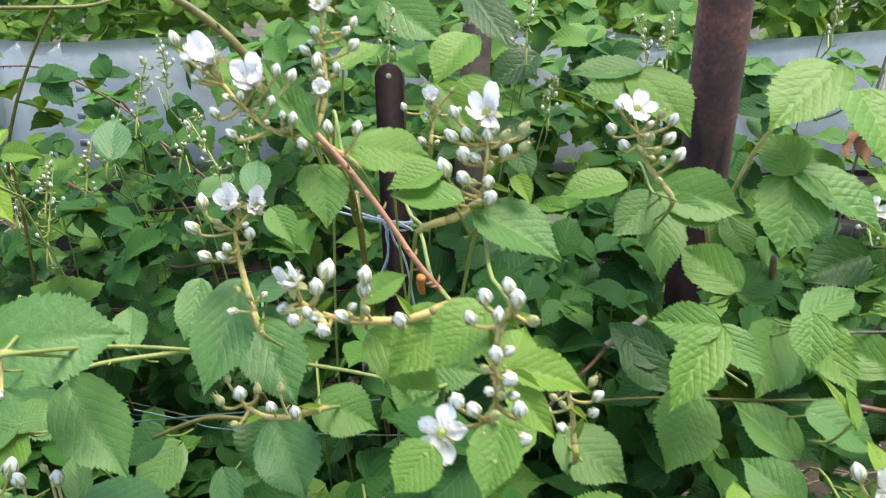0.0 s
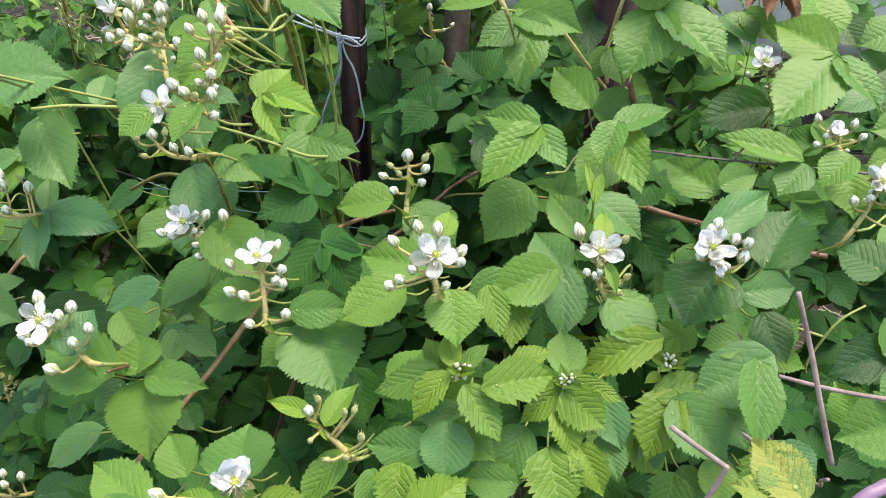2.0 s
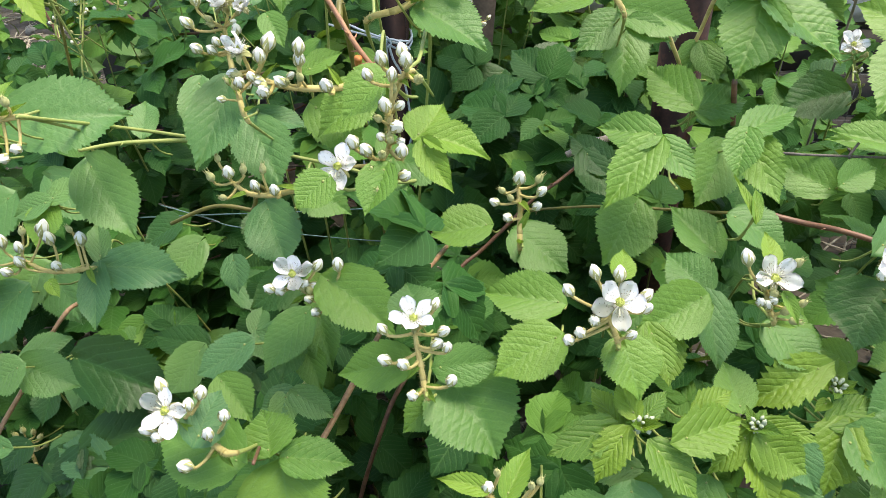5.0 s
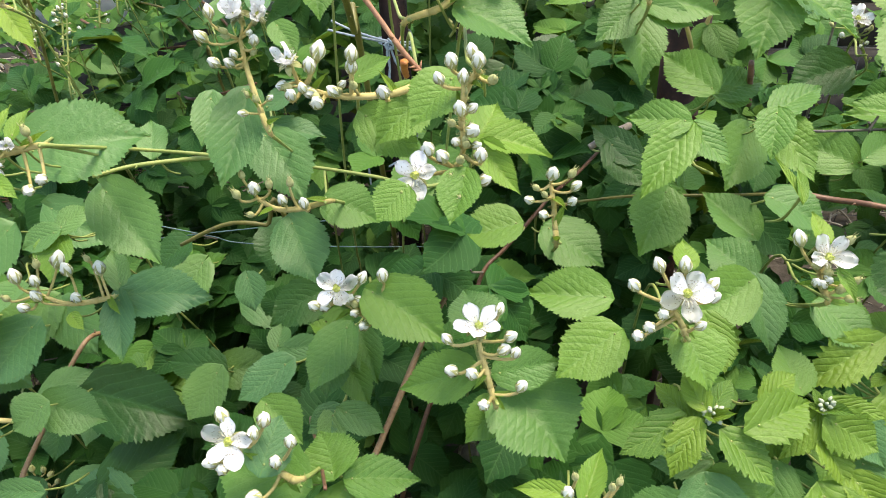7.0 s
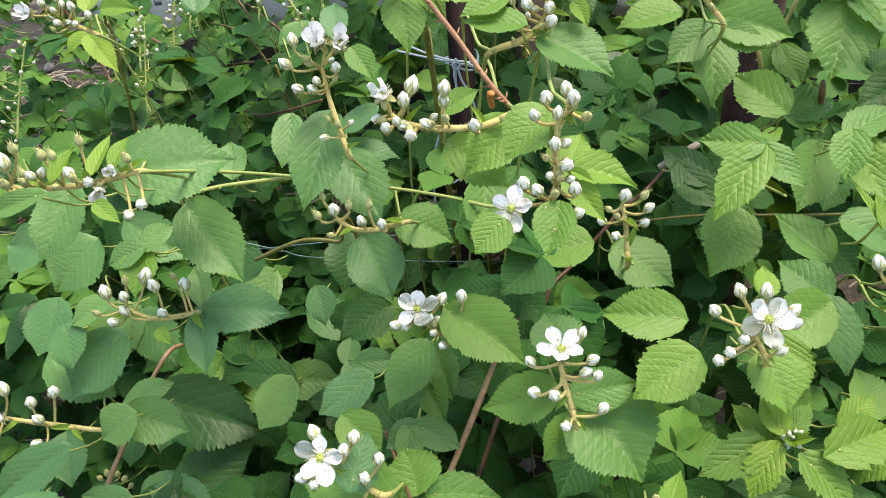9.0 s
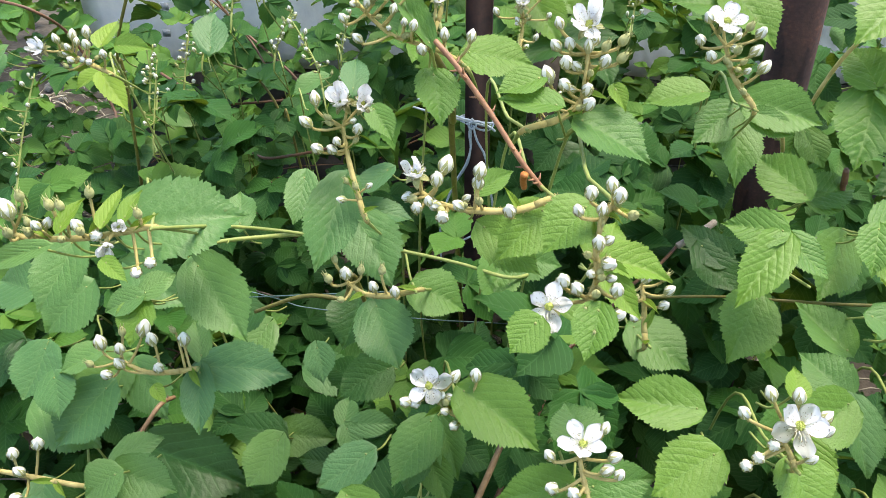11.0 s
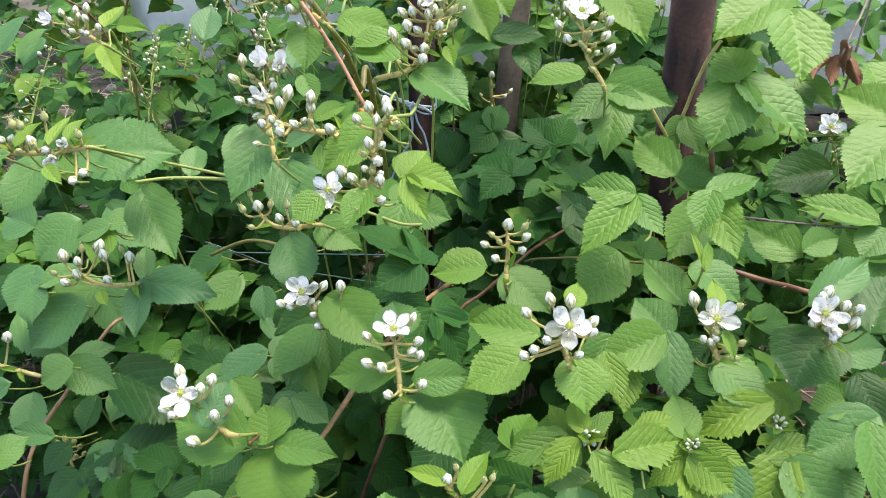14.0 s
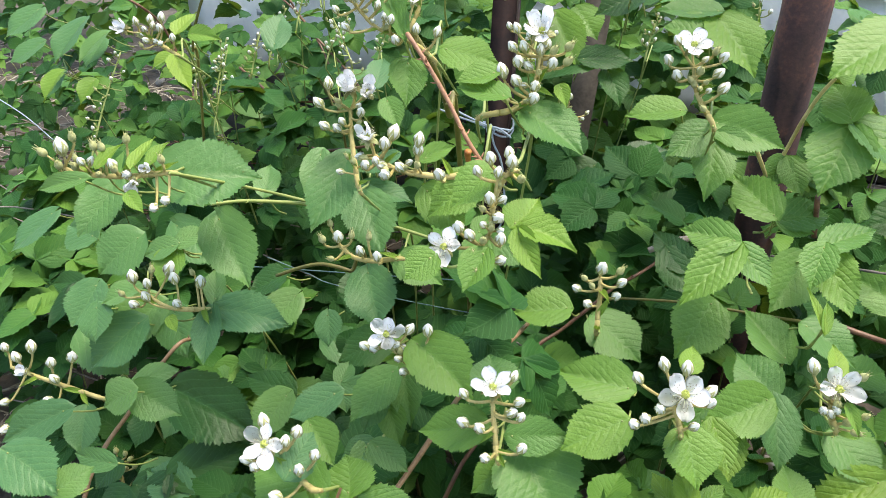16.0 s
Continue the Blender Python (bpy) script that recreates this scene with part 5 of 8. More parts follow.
p = shoot("bramble_shoot", "bramble shoot before the pipe post with an open white flower", "bramble", (0.1701, 0.5454, 1.0640), "flowering bramble shoots")
truss(p, [(0.1714, 0.5591, 1.0602), (0.1615, 0.5680, 1.0720), (0.1535, 0.5765, 1.0833), (0.1490, 0.5883, 1.0991)],
      [((0.1454, 0.5862, 1.1183), (0.0, -0.65, 0.75), 0.0347, "open")],
      [((0.1261, 0.5778, 1.1071), 0.0125, False), ((0.1350, 0.5724, 1.0964), 0.0135, False), ((0.1539, 0.5704, 1.1025), 0.0106, True), ((0.1689, 0.5759, 1.1003), 0.0116, False),
       ((0.1743, 0.5652, 1.0912), 0.0135, False), ((0.1712, 0.5801, 1.1130), 0.0116, False), ((0.1646, 0.5878, 1.1153), 0.0106, True), ((0.1316, 0.5855, 1.1221), 0.0106, False)])
leaf(p, (0.1708, 0.7119, 1.1137), (0.2099, 0.6624, 1.0853), 0.0497, 0, 0)
leaf(p, (0.1680, 0.6908, 1.1016), (0.1238, 0.6956, 1.1043), 0.0432, 0, 0)
leaf(p, (0.1758, 0.7177, 1.1170), (0.1172, 0.7168, 1.1165), 0.0324, 0, 0)
leaf(p, (0.1518, 0.6300, 1.0446), (0.1006, 0.6230, 1.0406), 0.0346, 0, 0)
leaf(p, (0.1828, 0.6390, 1.0276), (0.1432, 0.6064, 1.0089), 0.0345, 0, 0)
leaf(p, (0.1838, 0.6549, 1.0183), (0.1844, 0.5935, 0.9830), 0.0412, 0, 0)
leaf(p, (0.1763, 0.6066, 1.0455), (0.2358, 0.5904, 1.0362), 0.0430, 0, 0)
leaf(p, (0.1810, 0.5960, 1.0394), (0.2141, 0.5800, 1.0302), 0.0246, 0, 0)

p = shoot("bramble_shoot", "pale-leaved bramble shoot twining up the pipe post", "bramble", (0.2903, 0.7435, 0.9213), "flowering bramble shoots")
leaf(p, (0.2670, 0.7040, 0.9790), (0.2530, 0.6830, 0.9550), 0.0270, 0, 0)
leaf(p, (0.2690, 0.7030, 0.9790), (0.2837, 0.6727, 0.9552), 0.0300, 0, 0)
leaf(p, (0.2543, 0.6136, 0.9528), (0.2145, 0.6532, 0.9755), 0.0410, 5, 0)
leaf(p, (0.2592, 0.6345, 0.9409), (0.3084, 0.6484, 0.9489), 0.0370, 5, 0)
leaf(p, (0.2593, 0.6323, 0.9396), (0.2937, 0.6269, 0.9366), 0.0253, 5, 0)
leaf(p, (0.3097, 0.6717, 1.0337), (0.2834, 0.6063, 0.9962), 0.0578, 5, 0)
leaf(p, (0.3119, 0.6729, 1.0345), (0.3757, 0.6278, 1.0085), 0.0578, 5, 0)
leaf(p, (0.3087, 0.6681, 1.0375), (0.2924, 0.7069, 1.0598), 0.0447, 5, 0)
leaf(p, (0.3376, 0.6452, 1.1149), (0.3468, 0.5815, 1.0783), 0.0571, 5, 0)
leaf(p, (0.3457, 0.7123, 1.1188), (0.2786, 0.6586, 1.0880), 0.0561, 0, 0)
leaf(p, (0.2446, 0.7902, 0.9990), (0.2464, 0.7313, 0.9651), 0.0367, 2, 0)
for way, r in (([(0.2695, 0.7400, 0.9270), (0.2635, 0.7100, 0.9694), (0.2663, 0.7040, 0.9899), (0.2710, 0.6950, 1.0220), (0.2776, 0.6850, 1.0531), (0.2854, 0.6780, 1.0734)], 0.0022),
               ([(0.2166, 0.6215, 1.0264), (0.2250, 0.6395, 1.0094), (0.2532, 0.6993, 0.9525), (0.2701, 0.7651, 0.9084)], 0.0022)):
    bm = bmesh.new()
    tube(bm, smooth_path(way, 4), r, r * 0.9, 7, wob=0.05)
    part("stem", bm, mat_stalk, p, "yellow-green stem")

p = shoot("bramble_shoot", "bramble shoot hanging low with white buds", "bramble", (-0.3708, 0.3973, 0.7605), "flowering bramble shoots")
truss(p, [(-0.3791, 0.4070, 0.7515), (-0.4228, 0.4097, 0.7551), (-0.4570, 0.4121, 0.7583), (-0.4920, 0.4149, 0.7620)],
      [((-0.4647, 0.4043, 0.7699), (-0.3, -0.6, 0.7), 0.0210, "cup")],
      [((-0.4792, 0.4123, 0.7806), 0.0152, False), ((-0.4658, 0.4218, 0.7896), 0.0164, False), ((-0.4360, 0.4108, 0.7838), 0.0152, False), ((-0.4325, 0.4054, 0.7672), 0.0140, False),
       ((-0.4158, 0.4184, 0.7896), 0.0164, False), ((-0.4311, 0.3891, 0.7525), 0.0140, False), ((-0.4775, 0.3699, 0.7188), 0.0140, False), ((-0.4793, 0.3820, 0.7449), 0.0129, False),
       ((-0.4953, 0.4176, 0.7858), 0.0129, False)])
leaf(p, (-0.3944, 0.3711, 0.7653), (-0.4467, 0.3359, 0.7451), 0.0365, 6, 0)
leaf(p, (-0.3940, 0.2904, 0.7887), (-0.3347, 0.2703, 0.7772), 0.0464, 6, 0)
leaf(p, (-0.3484, 0.2839, 0.7556), (-0.3260, 0.3072, 0.7690), 0.0294, 6, 0)
leaf(p, (-0.3362, 0.3484, 0.7301), (-0.3783, 0.3495, 0.7307), 0.0231, 6, 0)
leaf(p, (-0.3433, 0.4092, 0.7703), (-0.3690, 0.3914, 0.7601), 0.0387, 6, 0)
leaf(p, (-0.3708, 0.4431, 0.7428), (-0.3312, 0.4647, 0.7552), 0.0304, 6, 0)
leaf(p, (-0.3550, 0.4235, 0.7553), (-0.3038, 0.4118, 0.7485), 0.0417, 6, 0)

p = shoot("bramble_shoot", "low shaded bramble shoot with a small white flower spray", "bramble", (-0.2974, 0.3438, 0.5538), "flowering bramble shoots")
truss(p, [(-0.3055, 0.3516, 0.5422), (-0.3332, 0.3470, 0.5362), (-0.3554, 0.3475, 0.5369), (-0.3713, 0.3516, 0.5423)],
      [((-0.3680, 0.3489, 0.5607), (0.0, -0.6, 0.8), 0.0309, "open")],
      [((-0.3345, 0.3533, 0.5665), 0.0129, False), ((-0.3137, 0.3549, 0.5650), 0.0142, False), ((-0.3282, 0.3445, 0.5601), 0.0116, False), ((-0.3836, 0.3374, 0.5411), 0.0103, True),
       ((-0.3525, 0.3340, 0.5417), 0.0129, False), ((-0.3344, 0.3311, 0.5399), 0.0116, False), ((-0.3721, 0.3321, 0.5331), 0.0116, False)])
leaf(p, (-0.4077, 0.5199, 0.5176), (-0.4248, 0.4691, 0.4884), 0.0454, 2, 0)
leaf(p, (-0.4077, 0.5199, 0.5176), (-0.3757, 0.5112, 0.5126), 0.0416, 2, 0)
leaf(p, (-0.2883, 0.3411, 0.5549), (-0.2388, 0.3552, 0.5630), 0.0451, 2, 0)

p = shoot("bramble_shoot", "bramble shoot with a pale young leaf and bud cluster", "bramble", (-0.4150, 0.6905, 1.0208), "flowering bramble shoots")
truss(p, [(-0.4234, 0.7046, 1.0176), (-0.4434, 0.7096, 1.0242), (-0.4620, 0.7143, 1.0305), (-0.4755, 0.7169, 1.0339)],
      [((-0.4855, 0.7051, 1.0402), (-0.4, -0.6, 0.6), 0.0277, "cup")],
      [((-0.4731, 0.7116, 1.0489), 0.0106, False), ((-0.4572, 0.7164, 1.0517), 0.0119, False), ((-0.4399, 0.7131, 1.0562), 0.0140, False), ((-0.4571, 0.7012, 1.0308), 0.0106, False),
       ((-0.4224, 0.7021, 1.0372), 0.0106, False), ((-0.4403, 0.7068, 1.0454), 0.0119, False), ((-0.4527, 0.7131, 1.0458), 0.0092, False), ((-0.4585, 0.7038, 1.0432), 0.0092, False),
       ((-0.4607, 0.6962, 1.0265), 0.0079, True)])
leaf(p, (-0.4739, 0.7802, 0.9877), (-0.4977, 0.7633, 0.9780), 0.0217, 3, 0)
leaf(p, (-0.4682, 0.7735, 0.9897), (-0.4276, 0.7345, 0.9673), 0.0269, 3, 0)
leaf(p, (-0.4619, 0.8063, 1.0085), (-0.4234, 0.8071, 1.0090), 0.0241, 3, 0)
leaf(p, (-0.4795, 0.8043, 1.0074), (-0.4725, 0.8418, 1.0290), 0.0269, 3, 0)
leaf(p, (-0.7468, 1.0329, 0.9189), (-0.7777, 0.9862, 0.8921), 0.0368, 6, 0)
leaf(p, (-0.8699, 1.0610, 0.8350), (-0.8778, 1.0086, 0.8049), 0.0347, 6, 0)
leaf(p, (-0.5959, 1.1645, 0.7677), (-0.5254, 1.1479, 0.7582), 0.0437, 6, 0)
leaf(p, (-0.5327, 0.9285, 0.8208), (-0.5563, 0.9063, 0.8080), 0.0316, 6, 0)
leaf(p, (-0.5309, 0.9287, 0.8209), (-0.4932, 0.9364, 0.8253), 0.0299, 6, 0)
leaf(p, (-0.5315, 0.9258, 0.8192), (-0.5100, 0.9029, 0.8061), 0.0316, 6, 0)

p = shoot("bramble_shoot", "leafy bramble shoot at the back edge of the thicket", "bramble", (-0.8230, 1.0012, 0.8616), "flowering bramble shoots", r=0.0009, mat=mat_green_stem)
leaf(p, (-0.8329, 1.0966, 0.9155), (-0.8536, 1.0205, 0.8718), 0.0578, 6, 0)
leaf(p, (-0.9300, 1.1098, 0.9231), (-0.9647, 1.0507, 0.8891), 0.0578, 6, 0)
leaf(p, (-0.8189, 0.9972, 0.8584), (-0.8360, 0.9496, 0.8310), 0.0391, 3, 0)
leaf(p, (-0.8863, 1.0447, 0.8857), (-0.9269, 1.0075, 0.8643), 0.0484, 6, 0)
leaf(p, (-0.7551, 0.9888, 0.8536), (-0.7651, 0.9501, 0.8313), 0.0335, 3, 0)
leaf(p, (-0.7815, 1.0622, 0.8957), (-0.7865, 1.0119, 0.8668), 0.0466, 6, 0)

p = shoot("bramble_shoot", "dull green bramble leaves at the free edge, shade in the colour of the thicket", "bramble", (-0.4232, 0.5515, 0.7870), "flowering bramble shoots")
leaf(p, (-0.4618, 0.6274, 0.8067), (-0.4968, 0.5830, 0.7812), 0.0616, 6, 0)
leaf(p, (-0.4881, 0.5659, 0.7714), (-0.4997, 0.5197, 0.7448), 0.0576, 6, 0)
leaf(p, (-0.3982, 0.5571, 0.7663), (-0.4398, 0.5152, 0.7423), 0.0589, 6, 0)
leaf(p, (-0.3912, 0.5532, 0.7641), (-0.3469, 0.5079, 0.7380), 0.0469, 6, 0)
leaf(p, (-0.4242, 0.6480, 0.8186), (-0.3579, 0.6141, 0.7991), 0.0482, 6, 0)
leaf(p, (-0.4770, 0.5124, 0.7406), (-0.4111, 0.4808, 0.7225), 0.0603, 6, 0)
leaf(p, (-0.5203, 0.6179, 0.8012), (-0.5659, 0.6281, 0.8071), 0.0536, 6, 0)
leaf(p, (-0.3116, 0.7424, 0.6708), (-0.3463, 0.6953, 0.6437), 0.0536, 6, 0)
leaf(p, (-0.2527, 0.6941, 0.6431), (-0.1861, 0.6790, 0.6344), 0.0506, 6, 0)

p = shoot("bramble_shoot", "bramble shoot near the fence wire with an open white flower", "bramble", (0.4428, 0.7329, 0.9308), "flowering bramble shoots")
truss(p, [(0.4491, 0.7384, 0.9162), (0.4432, 0.7528, 0.9354), (0.4390, 0.7629, 0.9488)],
      [((0.4338, 0.7553, 0.9607), (0.0, -0.6, 0.8), 0.0337, "open")],
      [((0.4179, 0.7458, 0.9480), 0.0084, False), ((0.4087, 0.7547, 0.9562), 0.0072, True), ((0.4463, 0.7465, 0.9542), 0.0084, True)])
leaf(p, (0.4987, 0.7447, 0.9747), (0.4437, 0.6702, 0.9319), 0.0616, 0, 0)
leaf(p, (0.4968, 0.7513, 0.9785), (0.4437, 0.7865, 0.9987), 0.0497, 0, 0)
leaf(p, (0.5021, 0.7423, 0.9733), (0.5464, 0.6990, 0.9484), 0.0391, 5, 0)
leaf(p, (0.4526, 0.7772, 0.8994), (0.3820, 0.7534, 0.8858), 0.0538, 2, 0)
leaf(p, (0.4643, 0.6301, 0.9092), (0.3945, 0.6428, 0.9165), 0.0336, 0, 0)
leaf(p, (0.4628, 0.6031, 0.9177), (0.4393, 0.5730, 0.9005), 0.0342, 0, 0)
leaf(p, (0.3844, 0.5804, 0.8906), (0.3361, 0.6108, 0.9080), 0.0406, 0, 0)
leaf(p, (0.3856, 0.5736, 0.9008), (0.4189, 0.5901, 0.9103), 0.0288, 0, 0)
leaf(p, (0.4936, 0.8792, 0.9989), (0.5183, 0.8295, 0.9703), 0.0642, 5, 0)
leaf(p, (0.6026, 0.8676, 0.9691), (0.5540, 0.8517, 0.9600), 0.0511, 0, 0)
leaf(p, (0.5360, 0.9058, 0.9680), (0.5586, 0.8700, 0.9475), 0.0409, 2, 0)
leaf(p, (0.6124, 0.9012, 0.9654), (0.6294, 0.8553, 0.9390), 0.0415, 2, 0)
leaf(p, (0.5605, 0.8611, 0.9423), (0.5855, 0.8376, 0.9288), 0.0322, 0, 0)
leaf(p, (0.6067, 0.8286, 0.9352), (0.5745, 0.7784, 0.9064), 0.0470, 2, 0)
leaf(p, (0.5605, 0.7634, 0.9323), (0.5146, 0.7413, 0.9196), 0.0326, 6, 0)
leaf(p, (0.5883, 0.7101, 0.9248), (0.5446, 0.6980, 0.9178), 0.0355, 0, 0)
leaf(p, (0.6164, 0.7722, 0.9720), (0.5799, 0.7404, 0.9537), 0.0358, 0, 0)
leaf(p, (0.6087, 0.7570, 0.9632), (0.5835, 0.6962, 0.9283), 0.0325, 5, 0)
leaf(p, (0.5884, 0.7132, 0.9035), (0.5448, 0.6979, 0.8946), 0.0262, 6, 0)
leaf(p, (0.5789, 0.6867, 0.8998), (0.5427, 0.6741, 0.8925), 0.0242, 0, 0)
leaf(p, (0.5762, 0.6829, 0.8976), (0.5897, 0.6540, 0.8809), 0.0376, 2, 0)
leaf(p, (0.5115, 0.6370, 0.9001), (0.5181, 0.5967, 0.8769), 0.0453, 0, 0)
leaf(p, (0.4025, 0.8958, 0.9623), (0.4384, 0.8636, 0.9438), 0.0472, 0, 0)
leaf(p, (0.4253, 0.9037, 0.9668), (0.4634, 0.8722, 0.9487), 0.0354, 5, 0)
leaf(p, (0.3877, 0.8672, 0.9458), (0.4255, 0.8490, 0.9354), 0.0298, 6, 0)
leaf(p, (0.6034, 0.6899, 0.9016), (0.6128, 0.6547, 0.8814), 0.0340, 0, 0)
leaf(p, (0.6085, 0.9206, 0.9765), (0.6373, 0.9424, 0.9891), 0.0323, 0, 0)

p = shoot("bramble_shoot", "bramble shoot with a white flower above a thorny cane", "bramble", (0.4757, 0.4608, 0.9347), "flowering bramble shoots")
truss(p, [(0.4695, 0.4660, 0.9197), (0.4815, 0.4779, 0.9356), (0.4893, 0.4882, 0.9493), (0.4931, 0.4941, 0.9571)],
      [((0.4905, 0.4851, 0.9672), (0.1, -0.6, 0.75), 0.0358, "open")],
      [((0.4710, 0.4750, 0.9536), 0.0101, False), ((0.5085, 0.4677, 0.9403), 0.0110, False), ((0.4815, 0.4744, 0.9582), 0.0092, False), ((0.4967, 0.4779, 0.9534), 0.0083, True)])
truss(p, [(0.5043, 0.6244, 0.9138), (0.4981, 0.6326, 0.9248), (0.4930, 0.6391, 0.9335)],
      [((0.4868, 0.6291, 0.9421), (0.0, -0.5, 0.8), 0.0275, "cup")],
      [((0.4712, 0.6362, 0.9516), 0.0099, False), ((0.5053, 0.6370, 0.9490), 0.0110, False), ((0.5123, 0.6250, 0.9419), 0.0099, False), ((0.4736, 0.6234, 0.9303), 0.0099, False),
       ((0.4801, 0.6259, 0.9389), 0.0088, False)])
leaf(p, (0.4565, 0.6063, 0.9221), (0.3858, 0.6238, 0.9322), 0.0330, 0, 0)
leaf(p, (0.4861, 0.4166, 0.9277), (0.4581, 0.4310, 0.9360), 0.0413, 2, 0)
leaf(p, (0.5042, 0.6129, 0.9259), (0.4764, 0.5857, 0.9103), 0.0330, 0, 0)
leaf(p, (0.4874, 0.4294, 0.9350), (0.5174, 0.4449, 0.9439), 0.0367, 0, 0)

p = shoot("bramble_shoot", "bramble shoot behind the iron stake with a small white flower", "bramble", (-0.0107, 0.7020, 1.0560), "flowering bramble shoots")
truss(p, [(-0.0100, 0.7113, 1.0463), (-0.0085, 0.7233, 1.0624), (-0.0080, 0.7315, 1.0733)],
      [((-0.0092, 0.7252, 1.0869), (0.0, -0.6, 0.8), 0.0260, "cup")],
      [((-0.0339, 0.7214, 1.0818), 0.0090, False), ((-0.0174, 0.7042, 1.0553), 0.0100, False), ((0.0159, 0.7163, 1.0804), 0.0070, False), ((0.0046, 0.7093, 1.0615), 0.0080, False),
       ((0.0099, 0.7304, 1.0948), 0.0070, True)])
leaf(p, (0.0293, 0.8636, 1.1170), (-0.0081, 0.8149, 1.0890), 0.0490, 0, 0)
leaf(p, (0.0026, 0.4377, 1.1298), (-0.0258, 0.4273, 1.1238), 0.0219, 0, 0)
leaf(p, (-0.0630, 0.9109, 1.1442), (-0.0027, 0.8623, 1.1163), 0.0515, 0, 0)
leaf(p, (0.0334, 0.9652, 1.1408), (0.0757, 0.8951, 1.1005), 0.0490, 2, 0)
leaf(p, (0.1002, 0.8653, 1.0949), (0.0512, 0.8366, 1.0784), 0.0397, 2, 0)
leaf(p, (0.0620, 0.8343, 1.0242), (-0.0045, 0.8006, 1.0048), 0.0407, 2, 0)
leaf(p, (0.0382, 0.8210, 1.0224), (0.0976, 0.8288, 1.0268), 0.0331, 2, 0)
leaf(p, (0.0709, 0.8298, 1.0101), (0.0911, 0.7910, 0.9878), 0.0334, 2, 0)
leaf(p, (-0.0039, 0.8753, 1.0593), (0.0348, 0.8140, 1.0241), 0.0466, 0, 0)
leaf(p, (0.0219, 0.8936, 1.0640), (0.0520, 0.8537, 1.0411), 0.0426, 0, 0)

p = shoot("bramble_shoot", "bramble shoot with pale green leaves hanging from its spray", "bramble", (0.0355, 0.2972, 1.1208), "flowering bramble shoots")
truss(p, [(0.0349, 0.3093, 1.1150), (0.0287, 0.3031, 1.1066), (0.0266, 0.2957, 1.0968), (0.0273, 0.2865, 1.0846), (0.0229, 0.2800, 1.0759)],
      [((0.0041, 0.2675, 1.0812), (-0.15, -0.8, 0.55), 0.0242, "open")],
      [((0.0101, 0.2750, 1.0913), 0.0098, False), ((0.0170, 0.2747, 1.0873), 0.0092, False), ((0.0261, 0.2837, 1.1081), 0.0092, False), ((0.0320, 0.2825, 1.0970), 0.0098, False),
       ((0.0356, 0.2726, 1.0889), 0.0092, False), ((0.0259, 0.2703, 1.0878), 0.0072, True), ((0.0371, 0.2683, 1.0772), 0.0085, False), ((0.0257, 0.2583, 1.0737), 0.0079, True),
       ((0.0211, 0.2680, 1.0800), 0.0079, True), ((0.0221, 0.3017, 1.1248), 0.0092, False), ((0.0353, 0.2977, 1.1262), 0.0098, False), ((0.0323, 0.3058, 1.1272), 0.0085, False),
       ((0.0422, 0.2932, 1.1182), 0.0085, True), ((0.0161, 0.2948, 1.1188), 0.0079, False), ((0.0279, 0.2982, 1.1178), 0.0079, False)])
leaf(p, (0.0243, 0.3166, 1.1108), (0.0014, 0.2956, 1.0988), 0.0279, 0, 0)
leaf(p, (0.0281, 0.2688, 1.0834), (0.0205, 0.2454, 1.0699), 0.0197, 0, 0)
leaf(p, (-0.0001, 0.2615, 1.0791), (-0.0128, 0.2467, 1.0707), 0.0197, 0, 0)
leaf(p, (0.0325, 0.3422, 1.0575), (0.0460, 0.3660, 1.0712), 0.0254, 3, 0)
leaf(p, (0.0393, 0.3415, 1.0606), (0.0756, 0.3350, 1.0568), 0.0237, 3, 0)
leaf(p, (0.0371, 0.3384, 1.0588), (0.0565, 0.3121, 1.0437), 0.0173, 3, 0)

p = shoot("bramble_shoot", "bramble shoot with white buds between the raspberry leaves", "bramble", (0.3013, 0.2284, 0.7903), "flowering bramble shoots")
truss(p, [(0.3033, 0.2368, 0.7795), (0.3002, 0.2413, 0.7855), (0.3004, 0.2451, 0.7905)],
      [],
      [((0.2657, 0.2368, 0.8015), 0.0121, False), ((0.2940, 0.2442, 0.8077), 0.0113, False), ((0.3007, 0.2392, 0.8100), 0.0129, False), ((0.3201, 0.2433, 0.8060), 0.0121, False),
       ((0.2837, 0.2355, 0.8007), 0.0089, True)])

p = shoot("bramble_shoot", "deep bramble shoot with a spray of yellowish buds", "bramble", (-0.5184, 0.5605, 0.4073), "flowering bramble shoots")
truss(p, [(-0.5272, 0.5690, 0.3967), (-0.5384, 0.5808, 0.4124), (-0.5486, 0.5927, 0.4283)],
      [],
      [((-0.5570, 0.5882, 0.4443), 0.0134, True), ((-0.5482, 0.5938, 0.4482), 0.0150, True), ((-0.5301, 0.5897, 0.4515), 0.0134, True), ((-0.5233, 0.5895, 0.4418), 0.0150, True),
       ((-0.5569, 0.5790, 0.4330), 0.0134, True), ((-0.5381, 0.5786, 0.4344), 0.0150, True), ((-0.5278, 0.5812, 0.4298), 0.0134, True), ((-0.5115, 0.5807, 0.4389), 0.0134, True),
       ((-0.5466, 0.5736, 0.4230), 0.0117, True)])
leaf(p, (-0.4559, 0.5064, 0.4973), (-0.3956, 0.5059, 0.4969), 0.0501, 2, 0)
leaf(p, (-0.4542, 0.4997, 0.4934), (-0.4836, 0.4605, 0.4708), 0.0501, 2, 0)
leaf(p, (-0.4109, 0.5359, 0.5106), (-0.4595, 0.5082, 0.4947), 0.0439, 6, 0)
